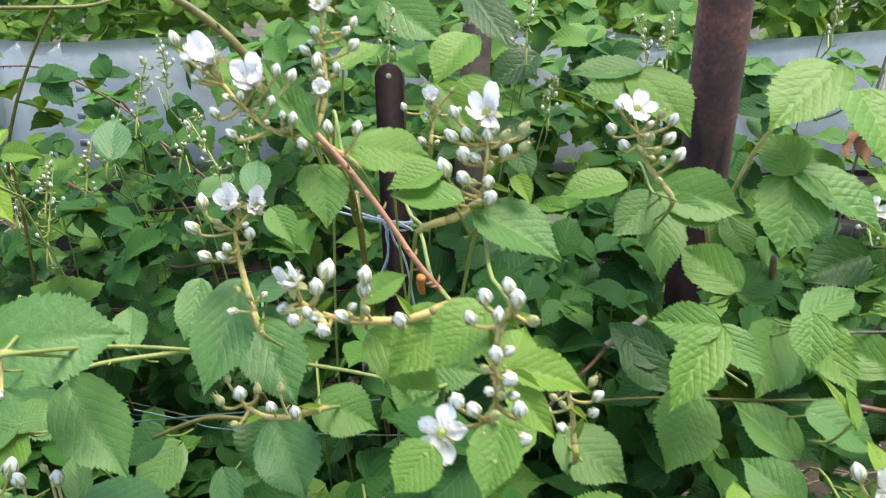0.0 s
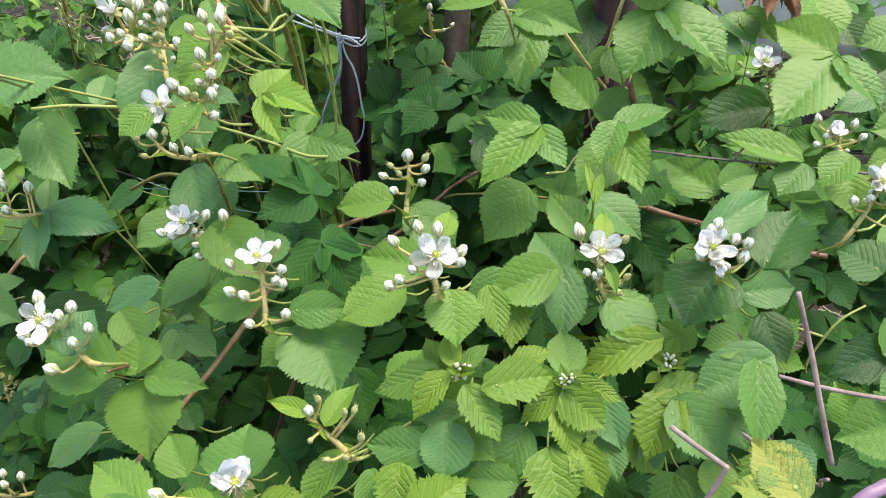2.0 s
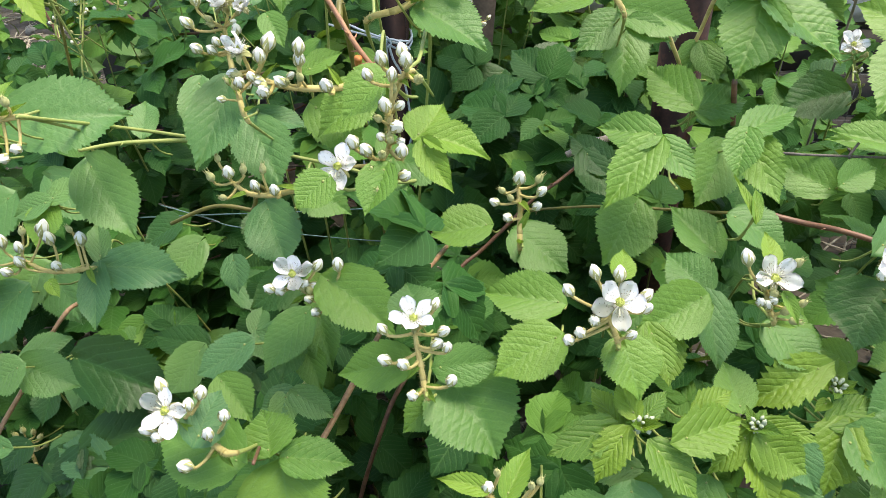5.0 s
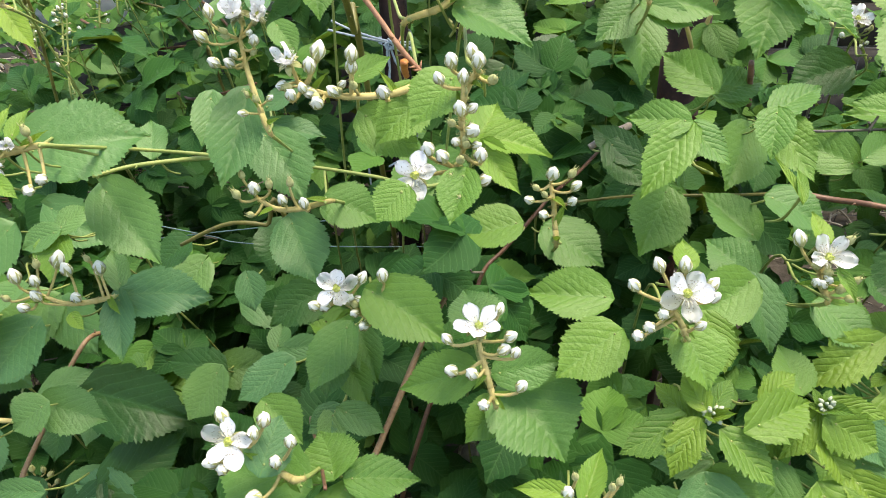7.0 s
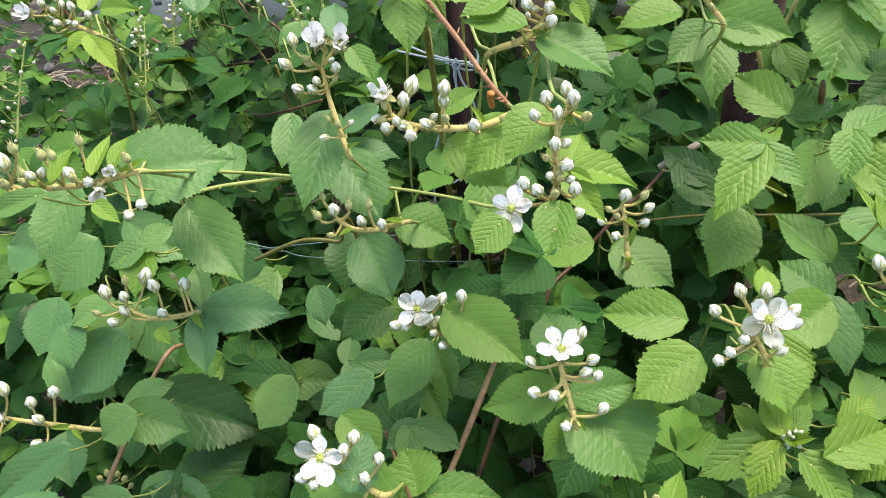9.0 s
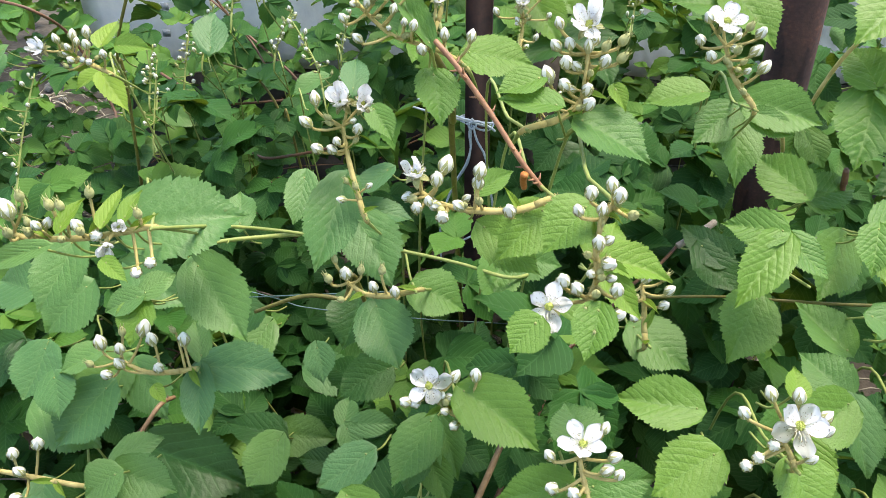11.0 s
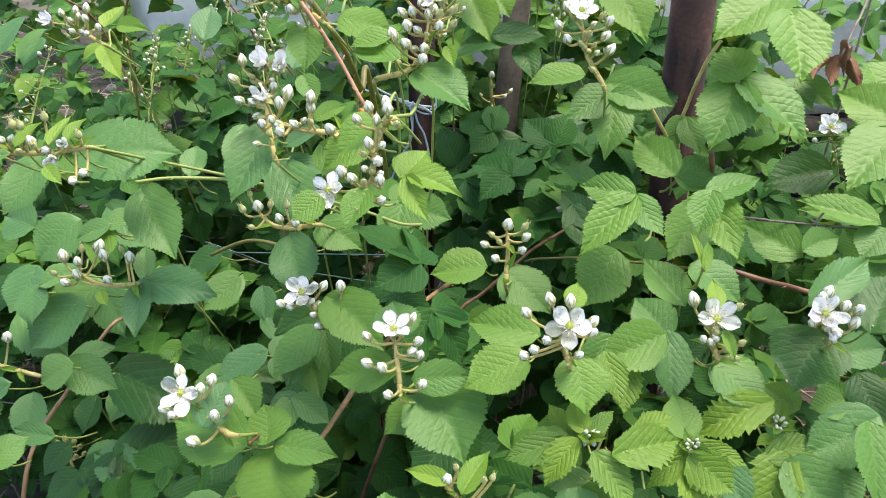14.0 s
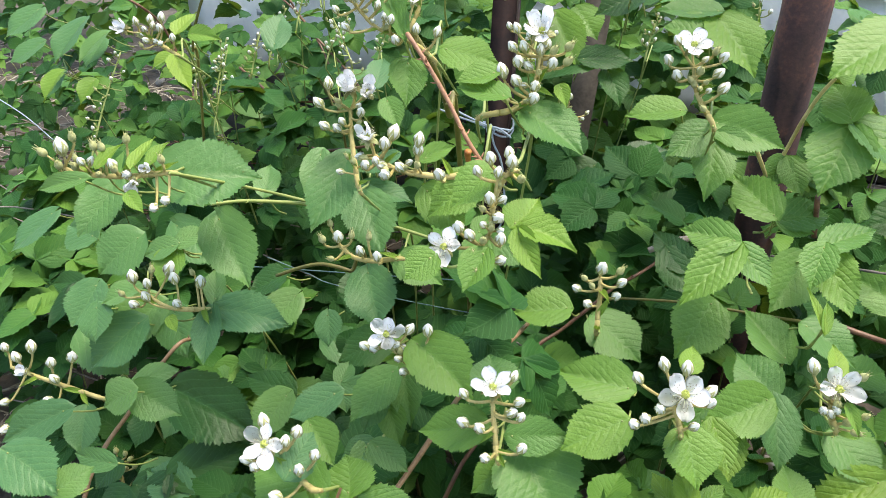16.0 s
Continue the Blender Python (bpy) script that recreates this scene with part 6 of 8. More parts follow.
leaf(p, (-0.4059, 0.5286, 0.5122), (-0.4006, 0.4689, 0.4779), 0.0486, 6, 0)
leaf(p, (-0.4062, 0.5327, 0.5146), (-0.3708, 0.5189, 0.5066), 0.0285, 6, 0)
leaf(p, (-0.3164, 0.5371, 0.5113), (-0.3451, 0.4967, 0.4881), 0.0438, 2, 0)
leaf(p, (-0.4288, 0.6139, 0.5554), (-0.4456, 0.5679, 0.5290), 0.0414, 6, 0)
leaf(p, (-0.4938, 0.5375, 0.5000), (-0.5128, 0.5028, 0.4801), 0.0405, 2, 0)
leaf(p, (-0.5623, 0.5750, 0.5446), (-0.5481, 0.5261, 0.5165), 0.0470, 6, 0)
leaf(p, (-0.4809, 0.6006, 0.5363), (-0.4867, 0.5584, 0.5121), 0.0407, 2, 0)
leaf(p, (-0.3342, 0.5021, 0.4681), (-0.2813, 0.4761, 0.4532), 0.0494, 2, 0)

p = shoot("raspberry_shoot", "raspberry shoot with bright pleated three-part leaves", "raspberry", (0.2243, 0.4946, 0.9380), "leafy shoots")
leaf(p, (0.2103, 0.5292, 0.9676), (0.1625, 0.5351, 0.9709), 0.0310, 5, 0)
leaf(p, (0.2109, 0.5299, 0.9649), (0.1689, 0.4789, 0.9356), 0.0362, 5, 0)
leaf(p, (0.2114, 0.5327, 0.9634), (0.2390, 0.5015, 0.9455), 0.0276, 5, 0)
leaf(p, (0.2799, 0.5375, 0.9687), (0.3233, 0.5617, 0.9826), 0.0305, 5, 0)
leaf(p, (0.2789, 0.5292, 0.9768), (0.2681, 0.4943, 0.9567), 0.0297, 5, 0)
leaf(p, (0.2875, 0.5457, 0.9640), (0.3052, 0.4947, 0.9347), 0.0350, 5, 0)
leaf(p, (0.2017, 0.5338, 0.8998), (0.1765, 0.4844, 0.8714), 0.0506, 0, 0)
leaf(p, (0.2846, 0.5891, 0.9316), (0.2546, 0.5354, 0.9007), 0.0439, 0, 0)
leaf(p, (0.1555, 0.5757, 0.9239), (0.1851, 0.5375, 0.9019), 0.0362, 2, 0)
leaf(p, (0.1783, 0.5574, 0.9134), (0.1433, 0.5906, 0.9325), 0.0310, 2, 0)
leaf(p, (0.2666, 0.4207, 0.9583), (0.2563, 0.4532, 0.9770), 0.0077, 3, 0)
leaf(p, (0.2666, 0.4207, 0.9583), (0.2711, 0.4460, 0.9729), 0.0085, 3, 0)

p = shoot("raspberry_shoot", "young raspberry shoot with a woolly grey bud tip", "raspberry", (0.1863, 0.2872, 0.8579), "leafy shoots")
woolly_tip(p, (0.1855, 0.2985, 0.8730), 0.0142)
leaf(p, (0.1641, 0.2953, 0.8726), (0.1267, 0.2777, 0.8625), 0.0254, 1, 0)
leaf(p, (0.1740, 0.2907, 0.8734), (0.1554, 0.2648, 0.8585), 0.0227, 1, 0)
leaf(p, (0.1720, 0.2977, 0.8694), (0.1548, 0.3203, 0.8823), 0.0187, 1, 0)
leaf(p, (0.1812, 0.2971, 0.8806), (0.1696, 0.3195, 0.8934), 0.0168, 3, 0)
leaf(p, (0.1871, 0.2989, 0.8781), (0.2015, 0.3159, 0.8879), 0.0143, 1, 0)
leaf(p, (0.2096, 0.2851, 0.8760), (0.2515, 0.3008, 0.8850), 0.0315, 1, 0)
leaf(p, (0.1933, 0.2840, 0.8684), (0.2205, 0.2594, 0.8542), 0.0267, 1, 0)
leaf(p, (0.2238, 0.3080, 0.8753), (0.2469, 0.3256, 0.8854), 0.0188, 1, 0)

p = shoot("raspberry_shoot", "young raspberry shoot with yellow-green leaves", "raspberry", (0.2641, 0.2995, 0.8570), "leafy shoots")
woolly_tip(p, (0.2627, 0.3082, 0.8686), 0.0133)
leaf(p, (0.2637, 0.3374, 0.8507), (0.2544, 0.3676, 0.8680), 0.0302, 0, 0)
leaf(p, (0.3255, 0.3735, 0.8659), (0.2733, 0.3479, 0.8512), 0.0311, 1, 0)
leaf(p, (0.2873, 0.4013, 0.8794), (0.3251, 0.3744, 0.8639), 0.0408, 0, 0)
leaf(p, (0.1991, 0.4169, 0.8830), (0.1770, 0.3818, 0.8629), 0.0278, 0, 0)
leaf(p, (0.2120, 0.3961, 0.8711), (0.2154, 0.3617, 0.8513), 0.0278, 1, 0)
leaf(p, (0.2585, 0.3042, 0.8650), (0.2350, 0.2809, 0.8516), 0.0198, 1, 0)
leaf(p, (0.2644, 0.2973, 0.8679), (0.2914, 0.2806, 0.8583), 0.0324, 1, 0)
leaf(p, (0.2601, 0.2895, 0.8542), (0.2731, 0.2667, 0.8411), 0.0232, 1, 0)
leaf(p, (0.2697, 0.3094, 0.8703), (0.3015, 0.3015, 0.8658), 0.0164, 1, 0)
leaf(p, (0.2890, 0.3186, 0.8536), (0.3070, 0.2871, 0.8356), 0.0277, 6, 0)

p = shoot("raspberry_shoot", "raspberry shoot with a drooping bright leaf", "raspberry", (0.3458, 0.3380, 0.8248), "leafy shoots")
woolly_tip(p, (0.3407, 0.3766, 0.8414), 0.0145)
leaf(p, (0.4154, 0.3871, 0.8521), (0.3651, 0.3569, 0.8348), 0.0475, 6, 0)
leaf(p, (0.4026, 0.3607, 0.8686), (0.4068, 0.3074, 0.8380), 0.0335, 0, 0)
leaf(p, (0.4240, 0.4580, 0.8425), (0.4438, 0.4243, 0.8231), 0.0357, 2, 0)
leaf(p, (0.4096, 0.4744, 0.8520), (0.4513, 0.4855, 0.8583), 0.0337, 6, 0)
leaf(p, (0.3937, 0.3995, 0.8593), (0.3682, 0.3912, 0.8545), 0.0269, 0, 0)
leaf(p, (0.5181, 0.4096, 0.8583), (0.4688, 0.3875, 0.8456), 0.0372, 2, 0)
leaf(p, (0.5056, 0.4028, 0.8613), (0.5341, 0.4281, 0.8758), 0.0377, 0, 0)
leaf(p, (0.5265, 0.3823, 0.8541), (0.4991, 0.3670, 0.8453), 0.0304, 0, 0)
leaf(p, (0.5238, 0.3661, 0.8333), (0.4753, 0.3450, 0.8212), 0.0467, 0, 0)
leaf(p, (0.4373, 0.3473, 0.7994), (0.4607, 0.3308, 0.7899), 0.0257, 6, 0)
leaf(p, (0.3895, 0.3656, 0.8120), (0.4077, 0.3406, 0.7977), 0.0294, 6, 0)
leaf(p, (0.3132, 0.3487, 0.7907), (0.2905, 0.3217, 0.7752), 0.0349, 0, 0)
leaf(p, (0.3193, 0.3453, 0.7888), (0.3458, 0.3223, 0.7756), 0.0349, 1, 0)
leaf(p, (0.3622, 0.4009, 0.8438), (0.3341, 0.4156, 0.8523), 0.0245, 0, 0)
leaf(p, (0.3373, 0.3542, 0.8285), (0.3728, 0.3698, 0.8375), 0.0250, 1, 0)
leaf(p, (0.3452, 0.3527, 0.8277), (0.3298, 0.3127, 0.8047), 0.0395, 1, 0)
leaf(p, (0.3479, 0.3492, 0.8280), (0.3883, 0.3156, 0.8087), 0.0442, 0, 0)
leaf(p, (0.3421, 0.3788, 0.8473), (0.3466, 0.3951, 0.8567), 0.0117, 3, 0)
leaf(p, (0.3354, 0.3644, 0.8390), (0.3243, 0.3581, 0.8354), 0.0096, 3, 0)
leaf(p, (0.3412, 0.3481, 0.7904), (0.3323, 0.3197, 0.7741), 0.0209, 6, 0)

p = shoot("raspberry_shoot", "low raspberry shoot with broad pleated leaves", "raspberry", (0.2138, 0.2716, 0.8148), "leafy shoots")
woolly_tip(p, (0.4400, 0.4060, 0.6902), 0.0167)
leaf(p, (0.4131, 0.4184, 0.6987), (0.4154, 0.3848, 0.6794), 0.0314, 2, 0)
leaf(p, (0.4369, 0.3854, 0.7231), (0.4685, 0.3646, 0.7112), 0.0410, 0, 0)
leaf(p, (0.4434, 0.4040, 0.7338), (0.4811, 0.3931, 0.7275), 0.0298, 6, 0)
leaf(p, (0.2349, 0.2897, 0.8348), (0.2238, 0.2561, 0.8154), 0.0315, 0, 0)
leaf(p, (0.1807, 0.2721, 0.8420), (0.1832, 0.2419, 0.8246), 0.0400, 6, 0)
leaf(p, (0.1850, 0.2783, 0.8398), (0.2163, 0.2607, 0.8296), 0.0258, 0, 0)
leaf(p, (0.1877, 0.2918, 0.8360), (0.1513, 0.2904, 0.8352), 0.0228, 6, 0)
leaf(p, (0.1693, 0.2581, 0.8282), (0.1248, 0.2565, 0.8273), 0.0290, 0, 0)
leaf(p, (0.1531, 0.2376, 0.8279), (0.1543, 0.2099, 0.8120), 0.0318, 1, 0)
leaf(p, (0.1713, 0.2061, 0.8098), (0.2009, 0.2385, 0.8284), 0.0380, 1, 0)
leaf(p, (0.1374, 0.2063, 0.7984), (0.1669, 0.2198, 0.8061), 0.0262, 5, 0)
leaf(p, (0.2356, 0.2545, 0.8145), (0.1967, 0.2521, 0.8132), 0.0250, 0, 0)
leaf(p, (0.2563, 0.2675, 0.8336), (0.2699, 0.2356, 0.8152), 0.0411, 1, 0)
leaf(p, (0.2783, 0.2745, 0.8376), (0.2953, 0.2507, 0.8239), 0.0250, 1, 0)
leaf(p, (0.2940, 0.2977, 0.8279), (0.3072, 0.2735, 0.8139), 0.0233, 6, 0)
leaf(p, (0.2541, 0.2260, 0.8040), (0.2137, 0.2243, 0.8030), 0.0272, 5, 0)
leaf(p, (0.2780, 0.2450, 0.8091), (0.2960, 0.2332, 0.8023), 0.0311, 6, 0)
leaf(p, (0.3580, 0.3337, 0.7564), (0.3500, 0.3065, 0.7407), 0.0367, 1, 0)
leaf(p, (0.3894, 0.3513, 0.7665), (0.3980, 0.3220, 0.7497), 0.0321, 0, 0)
leaf(p, (0.4396, 0.3661, 0.7750), (0.4185, 0.3276, 0.7529), 0.0360, 1, 0)
leaf(p, (0.4421, 0.3503, 0.7659), (0.4582, 0.3249, 0.7514), 0.0327, 1, 0)
leaf(p, (0.3700, 0.3552, 0.7456), (0.3854, 0.3291, 0.7307), 0.0263, 6, 0)

p = shoot("bramble_shoot", "shaded bramble shoot with three-part leaves, some coloured darker for the shade", "bramble", (-0.2751, 0.6189, 0.5973), "leafy shoots")
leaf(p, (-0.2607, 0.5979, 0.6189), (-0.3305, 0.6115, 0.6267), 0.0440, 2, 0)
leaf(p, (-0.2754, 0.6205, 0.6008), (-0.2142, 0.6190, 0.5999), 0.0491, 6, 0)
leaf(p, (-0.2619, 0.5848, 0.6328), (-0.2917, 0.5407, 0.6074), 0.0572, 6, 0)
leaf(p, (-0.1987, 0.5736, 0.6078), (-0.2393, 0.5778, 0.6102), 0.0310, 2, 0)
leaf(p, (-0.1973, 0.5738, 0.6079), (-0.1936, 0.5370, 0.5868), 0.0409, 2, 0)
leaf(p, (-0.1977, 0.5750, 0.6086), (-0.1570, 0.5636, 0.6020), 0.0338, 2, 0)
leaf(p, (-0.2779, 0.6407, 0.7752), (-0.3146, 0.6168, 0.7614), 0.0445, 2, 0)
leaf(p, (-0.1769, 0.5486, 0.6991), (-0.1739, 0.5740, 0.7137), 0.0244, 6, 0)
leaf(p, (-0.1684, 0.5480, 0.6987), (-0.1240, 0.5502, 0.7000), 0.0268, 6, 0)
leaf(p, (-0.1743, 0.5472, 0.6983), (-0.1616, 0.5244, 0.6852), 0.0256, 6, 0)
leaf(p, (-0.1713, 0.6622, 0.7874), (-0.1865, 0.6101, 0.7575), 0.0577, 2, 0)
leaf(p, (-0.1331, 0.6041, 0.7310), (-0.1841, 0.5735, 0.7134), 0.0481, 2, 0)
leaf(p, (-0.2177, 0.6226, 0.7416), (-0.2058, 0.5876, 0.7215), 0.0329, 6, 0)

p = shoot("bramble_shoot", "broad-leaved plant in the shade of the brambles, many leaves darkened for it", "bramble", (-0.4337, 0.5870, 0.5974), "leafy shoots")
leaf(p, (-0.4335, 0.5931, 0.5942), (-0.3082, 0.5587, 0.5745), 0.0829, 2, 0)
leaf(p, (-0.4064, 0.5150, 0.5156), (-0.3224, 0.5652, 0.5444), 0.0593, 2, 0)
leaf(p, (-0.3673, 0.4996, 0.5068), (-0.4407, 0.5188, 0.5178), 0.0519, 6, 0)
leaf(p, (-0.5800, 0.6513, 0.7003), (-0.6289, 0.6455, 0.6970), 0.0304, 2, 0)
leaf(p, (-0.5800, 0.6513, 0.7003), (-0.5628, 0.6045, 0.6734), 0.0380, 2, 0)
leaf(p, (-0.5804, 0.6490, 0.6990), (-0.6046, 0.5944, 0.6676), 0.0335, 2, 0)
leaf(p, (-0.3980, 0.5133, 0.7709), (-0.4353, 0.4632, 0.7421), 0.0557, 6, 0)
leaf(p, (-0.6640, 0.7223, 0.7592), (-0.7001, 0.6631, 0.7252), 0.0491, 6, 0)
leaf(p, (-0.2770, 0.5007, 0.9319), (-0.2291, 0.4501, 0.9029), 0.0511, 6, 0)

p = shoot("bramble_shoot", "bramble leaves behind the wires with shade put into their colour", "bramble", (0.0740, 0.8097, 0.8065), "leafy shoots")
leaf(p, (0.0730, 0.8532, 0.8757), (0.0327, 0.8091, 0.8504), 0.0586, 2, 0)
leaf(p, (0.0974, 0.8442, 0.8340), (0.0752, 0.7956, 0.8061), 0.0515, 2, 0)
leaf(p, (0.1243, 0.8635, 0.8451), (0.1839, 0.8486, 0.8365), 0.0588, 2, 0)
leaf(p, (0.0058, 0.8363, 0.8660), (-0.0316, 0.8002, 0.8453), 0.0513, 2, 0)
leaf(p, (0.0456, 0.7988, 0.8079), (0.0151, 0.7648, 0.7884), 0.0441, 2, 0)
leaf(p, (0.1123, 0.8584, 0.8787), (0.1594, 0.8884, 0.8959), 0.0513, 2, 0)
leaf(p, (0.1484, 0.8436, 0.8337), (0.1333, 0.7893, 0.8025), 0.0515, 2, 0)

cane("bramble_cane", "thick olive cane arching over the thorny thicket", [(-0.1571, 0.5000, 1.2168), (-0.1328, 0.5000, 1.1986), (-0.1148, 0.5000, 1.1782), (-0.0676, 0.5200, 1.1009), (-0.0647, 0.5800, 1.0321), (-0.0707, 0.6600, 0.9645), (-0.0600, 0.9200, 0.2000)], 0.0026, 0.0032, mat_olive_cane, 6)
cane("bramble_cane", "red thorny cane ending in a cut orange stub", [(-0.0647, 0.4300, 1.1535), (-0.0497, 0.4200, 1.1400), (-0.0298, 0.4100, 1.1165), (-0.0102, 0.3950, 1.0926), (0.0042, 0.3900, 1.0761)], 0.0017, 0.0016, mat_pink_cane, 12)
cane("bramble_cane", "cut orange end of a red cane", [(-0.0074, 0.3920, 1.0757), (-0.0084, 0.3900, 1.0818), (-0.0079, 0.3880, 1.0872)], 0.0018, 0.0026, mat_orange, 0)
cane("bramble_cane", "reddish brown cane leaning through the leaves", [(-0.1000, 0.4200, 0.1900), (-0.0600, 0.4300, 0.5200), (-0.0219, 0.4600, 0.6739), (-0.0017, 0.5000, 0.7040), (0.0253, 0.5425, 0.7424), (0.0409, 0.5749, 0.7772), (0.0649, 0.5980, 0.7904), (0.0977, 0.6200, 0.8189), (0.1146, 0.6350, 0.8319), (0.1397, 0.6500, 0.8455), (0.1682, 0.6900, 0.8497)], 0.0026, 0.0018, mat_red_cane, 9)
cane("bramble_cane", "brown thorny cane rising from the soil", [(-0.1900, 0.1600, 0.1900), (-0.1600, 0.1600, 0.5000), (-0.1120, 0.2050, 0.7000), (-0.0370, 0.3590, 0.8000), (-0.0080, 0.4200, 0.8380), (0.0130, 0.4600, 0.8540), (0.0258, 0.4850, 0.8560), (0.0372, 0.5641, 0.8257), (0.0500, 0.6200, 0.8000)], 0.0028, 0.0022, mat_tan_cane, 7)
cane("bramble_cane", "brown cane rising steeply at the edge of the thicket", [(-0.4236, 0.2234, 0.1900), (-0.4082, 0.2917, 0.4415), (-0.3929, 0.3600, 0.6530), (-0.3748, 0.4400, 0.7124), (-0.3443, 0.4900, 0.7622), (-0.3380, 0.5200, 0.7527)], 0.0028, 0.0022, mat_tan_cane, 5)
cane("bramble_cane", "yellow-green cane running across to the stake", [(-0.2562, 0.4013, 1.0291), (-0.2454, 0.5000, 0.9698), (-0.1976, 0.5400, 0.9401), (-0.1095, 0.5500, 0.9194), (-0.0556, 0.5450, 0.9114), (-0.0127, 0.5300, 0.9095), (0.0080, 0.5700, 0.8900), (-0.0200, 0.7200, 0.8000)], 0.0015, 0.0018, mat_green_stem, 5)
cane("bramble_cane", "pale green cane under the big leaf", [(-0.2828, 0.5000, 0.9446), (-0.2581, 0.5200, 0.9418), (-0.2252, 0.5400, 0.9352), (-0.2021, 0.5600, 0.9258)], 0.0016, 0.0022, mat_green_stem, 2)
cane("bramble_cane", "pale brown cane low behind the leaves", [(-0.2791, 0.6200, 0.7857), (-0.2186, 0.6000, 0.8248), (-0.1780, 0.6000, 0.8229), (-0.1581, 0.6200, 0.7981), (-0.1000, 0.7200, 0.2000)], 0.0022, 0.0026, mat_olive_cane, 3)
cane("bramble_cane", "dark red cane slanting across the back", [(-0.7181, 1.0000, 0.9981), (-0.6665, 1.0000, 0.9837), (-0.6499, 1.0500, 0.9275), (-0.6159, 1.0500, 0.8230), (-0.5685, 1.0000, 0.7449), (-0.4000, 1.1000, 0.2000)], 0.002, 0.0026, mat_red_cane, 4)
cane("bramble_cane", "dark red cane lying low at the back", [(-0.5760, 1.1500, 0.8391), (-0.5018, 1.1000, 0.8188), (-0.4291, 1.0500, 0.7822), (-0.3813, 1.0000, 0.7728), (-0.3238, 0.9800, 0.7879), (-0.2615, 0.9500, 0.8167)], 0.0024, 0.0022, mat_red_cane, 4)
cane("bramble_cane", "reddish cane lying low at the back", [(-0.6411, 1.2500, 0.7349), (-0.5465, 1.2000, 0.7616), (-0.4467, 1.2000, 0.7708), (-0.3582, 1.2000, 0.7806)], 0.0024, 0.0022, mat_red_cane, 3)
cane("bramble_cane", "brown cane bending over at the back", [(-0.4138, 1.0000, 0.9165), (-0.3758, 1.0000, 0.9027), (-0.3513, 1.0000, 0.8683), (-0.3336, 0.9900, 0.8318), (-0.3200, 0.9800, 0.8069), (-0.2600, 1.0000, 0.2000)], 0.0015, 0.0022, mat_olive_cane, 3)
cane("bramble_cane", "dry thorny twig crossing the back", [(-0.7475, 1.3500, 0.9693), (-0.6556, 1.3000, 0.9792), (-0.5653, 1.2500, 0.9624), (-0.4816, 1.2000, 0.9333), (-0.4200, 1.1500, 0.8942), (-0.3778, 1.1000, 0.8525)], 0.0015, 0.0018, mat_red_cane, 3)
cane("bramble_cane", "dark red cane crossing before the sheeting", [(-0.4706, 1.1500, 0.9670), (-0.4384, 1.1500, 0.9202), (-0.3896, 1.1300, 0.8864), (-0.3408, 1.1000, 0.8557), (-0.2939, 1.0500, 0.8237)], 0.0018, 0.0022, mat_red_cane, 4)
cane("bramble_cane", "mossy olive cane at the edge of the thicket", [(-0.3632, 0.8000, 1.1708), (-0.4104, 0.8200, 1.1131), (-0.4575, 0.8400, 1.0428), (-0.4914, 0.8600, 0.9711), (-0.5008, 0.8800, 0.8915), (-0.6000, 0.9500, 0.2000)], 0.0015, 0.0022, mat_olive_cane, 3)
cane("bramble_cane", "thin horizontal cane at the top of the thicket", [(-0.3874, 0.7000, 1.1758), (-0.3501, 0.7200, 1.1721), (-0.3139, 0.7500, 1.1686), (-0.3012, 0.8000, 1.1704)], 0.0018, 0.0016, mat_olive_cane, 2)
cane("trellis_wire", "thin greenish wire stretched past the iron stake", [(-0.3839, 0.7400, 0.7060), (-0.2812, 0.7420, 0.7156), (-0.1429, 0.7450, 0.7277), (-0.0143, 0.7480, 0.7408), (0.0667, 0.7500, 0.7480)], 0.0008, 0.0008, mat_wire, 0)
cane("trellis_wire", "thin greenish wire sagging low past the stakes", [(-0.3511, 0.7400, 0.7269), (-0.2929, 0.7420, 0.7089), (-0.2548, 0.7430, 0.6967), (-0.1211, 0.7450, 0.6865), (-0.0125, 0.7480, 0.6825), (0.0581, 0.7500, 0.6801)], 0.0007, 0.0007, mat_wire, 0)
cane("garden_twine", "loose pale twine hanging among the leaves", [(-0.5963, 0.6000, 0.9848), (-0.5594, 0.6000, 0.9636), (-0.5304, 0.6000, 0.9383)], 0.0006, 0.0006, mat_twine, 0)
cane("dry_twig", "grey dry twig between two red canes", [(0.0288, 0.4900, 0.8476), (0.0307, 0.5300, 0.8129), (0.0409, 0.5749, 0.7772)], 0.0008, 0.0012, mat_dry, 0)
cane("bramble_cane", "red cane running behind the leaves to the fence", [(0.3192, 0.5500, 0.8821), (0.3498, 0.5400, 0.8807), (0.3764, 0.5200, 0.8873), (0.4169, 0.5000, 0.8874), (0.4736, 0.5000, 0.8828)], 0.0028, 0.0024, mat_red_cane, 4)
cane("bramble_cane", "thin olive brown cane in the shade behind the leaves", [(0.1088, 0.6200, 0.8244), (0.1263, 0.6000, 0.8426), (0.1783, 0.5800, 0.8620), (0.2209, 0.5700, 0.8686), (0.2767, 0.5600, 0.8743), (0.3192, 0.5500, 0.8821)], 0.0013, 0.0016, mat_olive_cane, 2)
cane("dry_twig", "pale bare dead stalk standing in the leaves", [(0.3461, 0.1480, 1.0868), (0.3556, 0.1400, 1.0638), (0.3634, 0.1300, 1.0428), (0.3720, 0.1220, 1.0200)], 0.001, 0.0013, mat_pale_twig, 0)
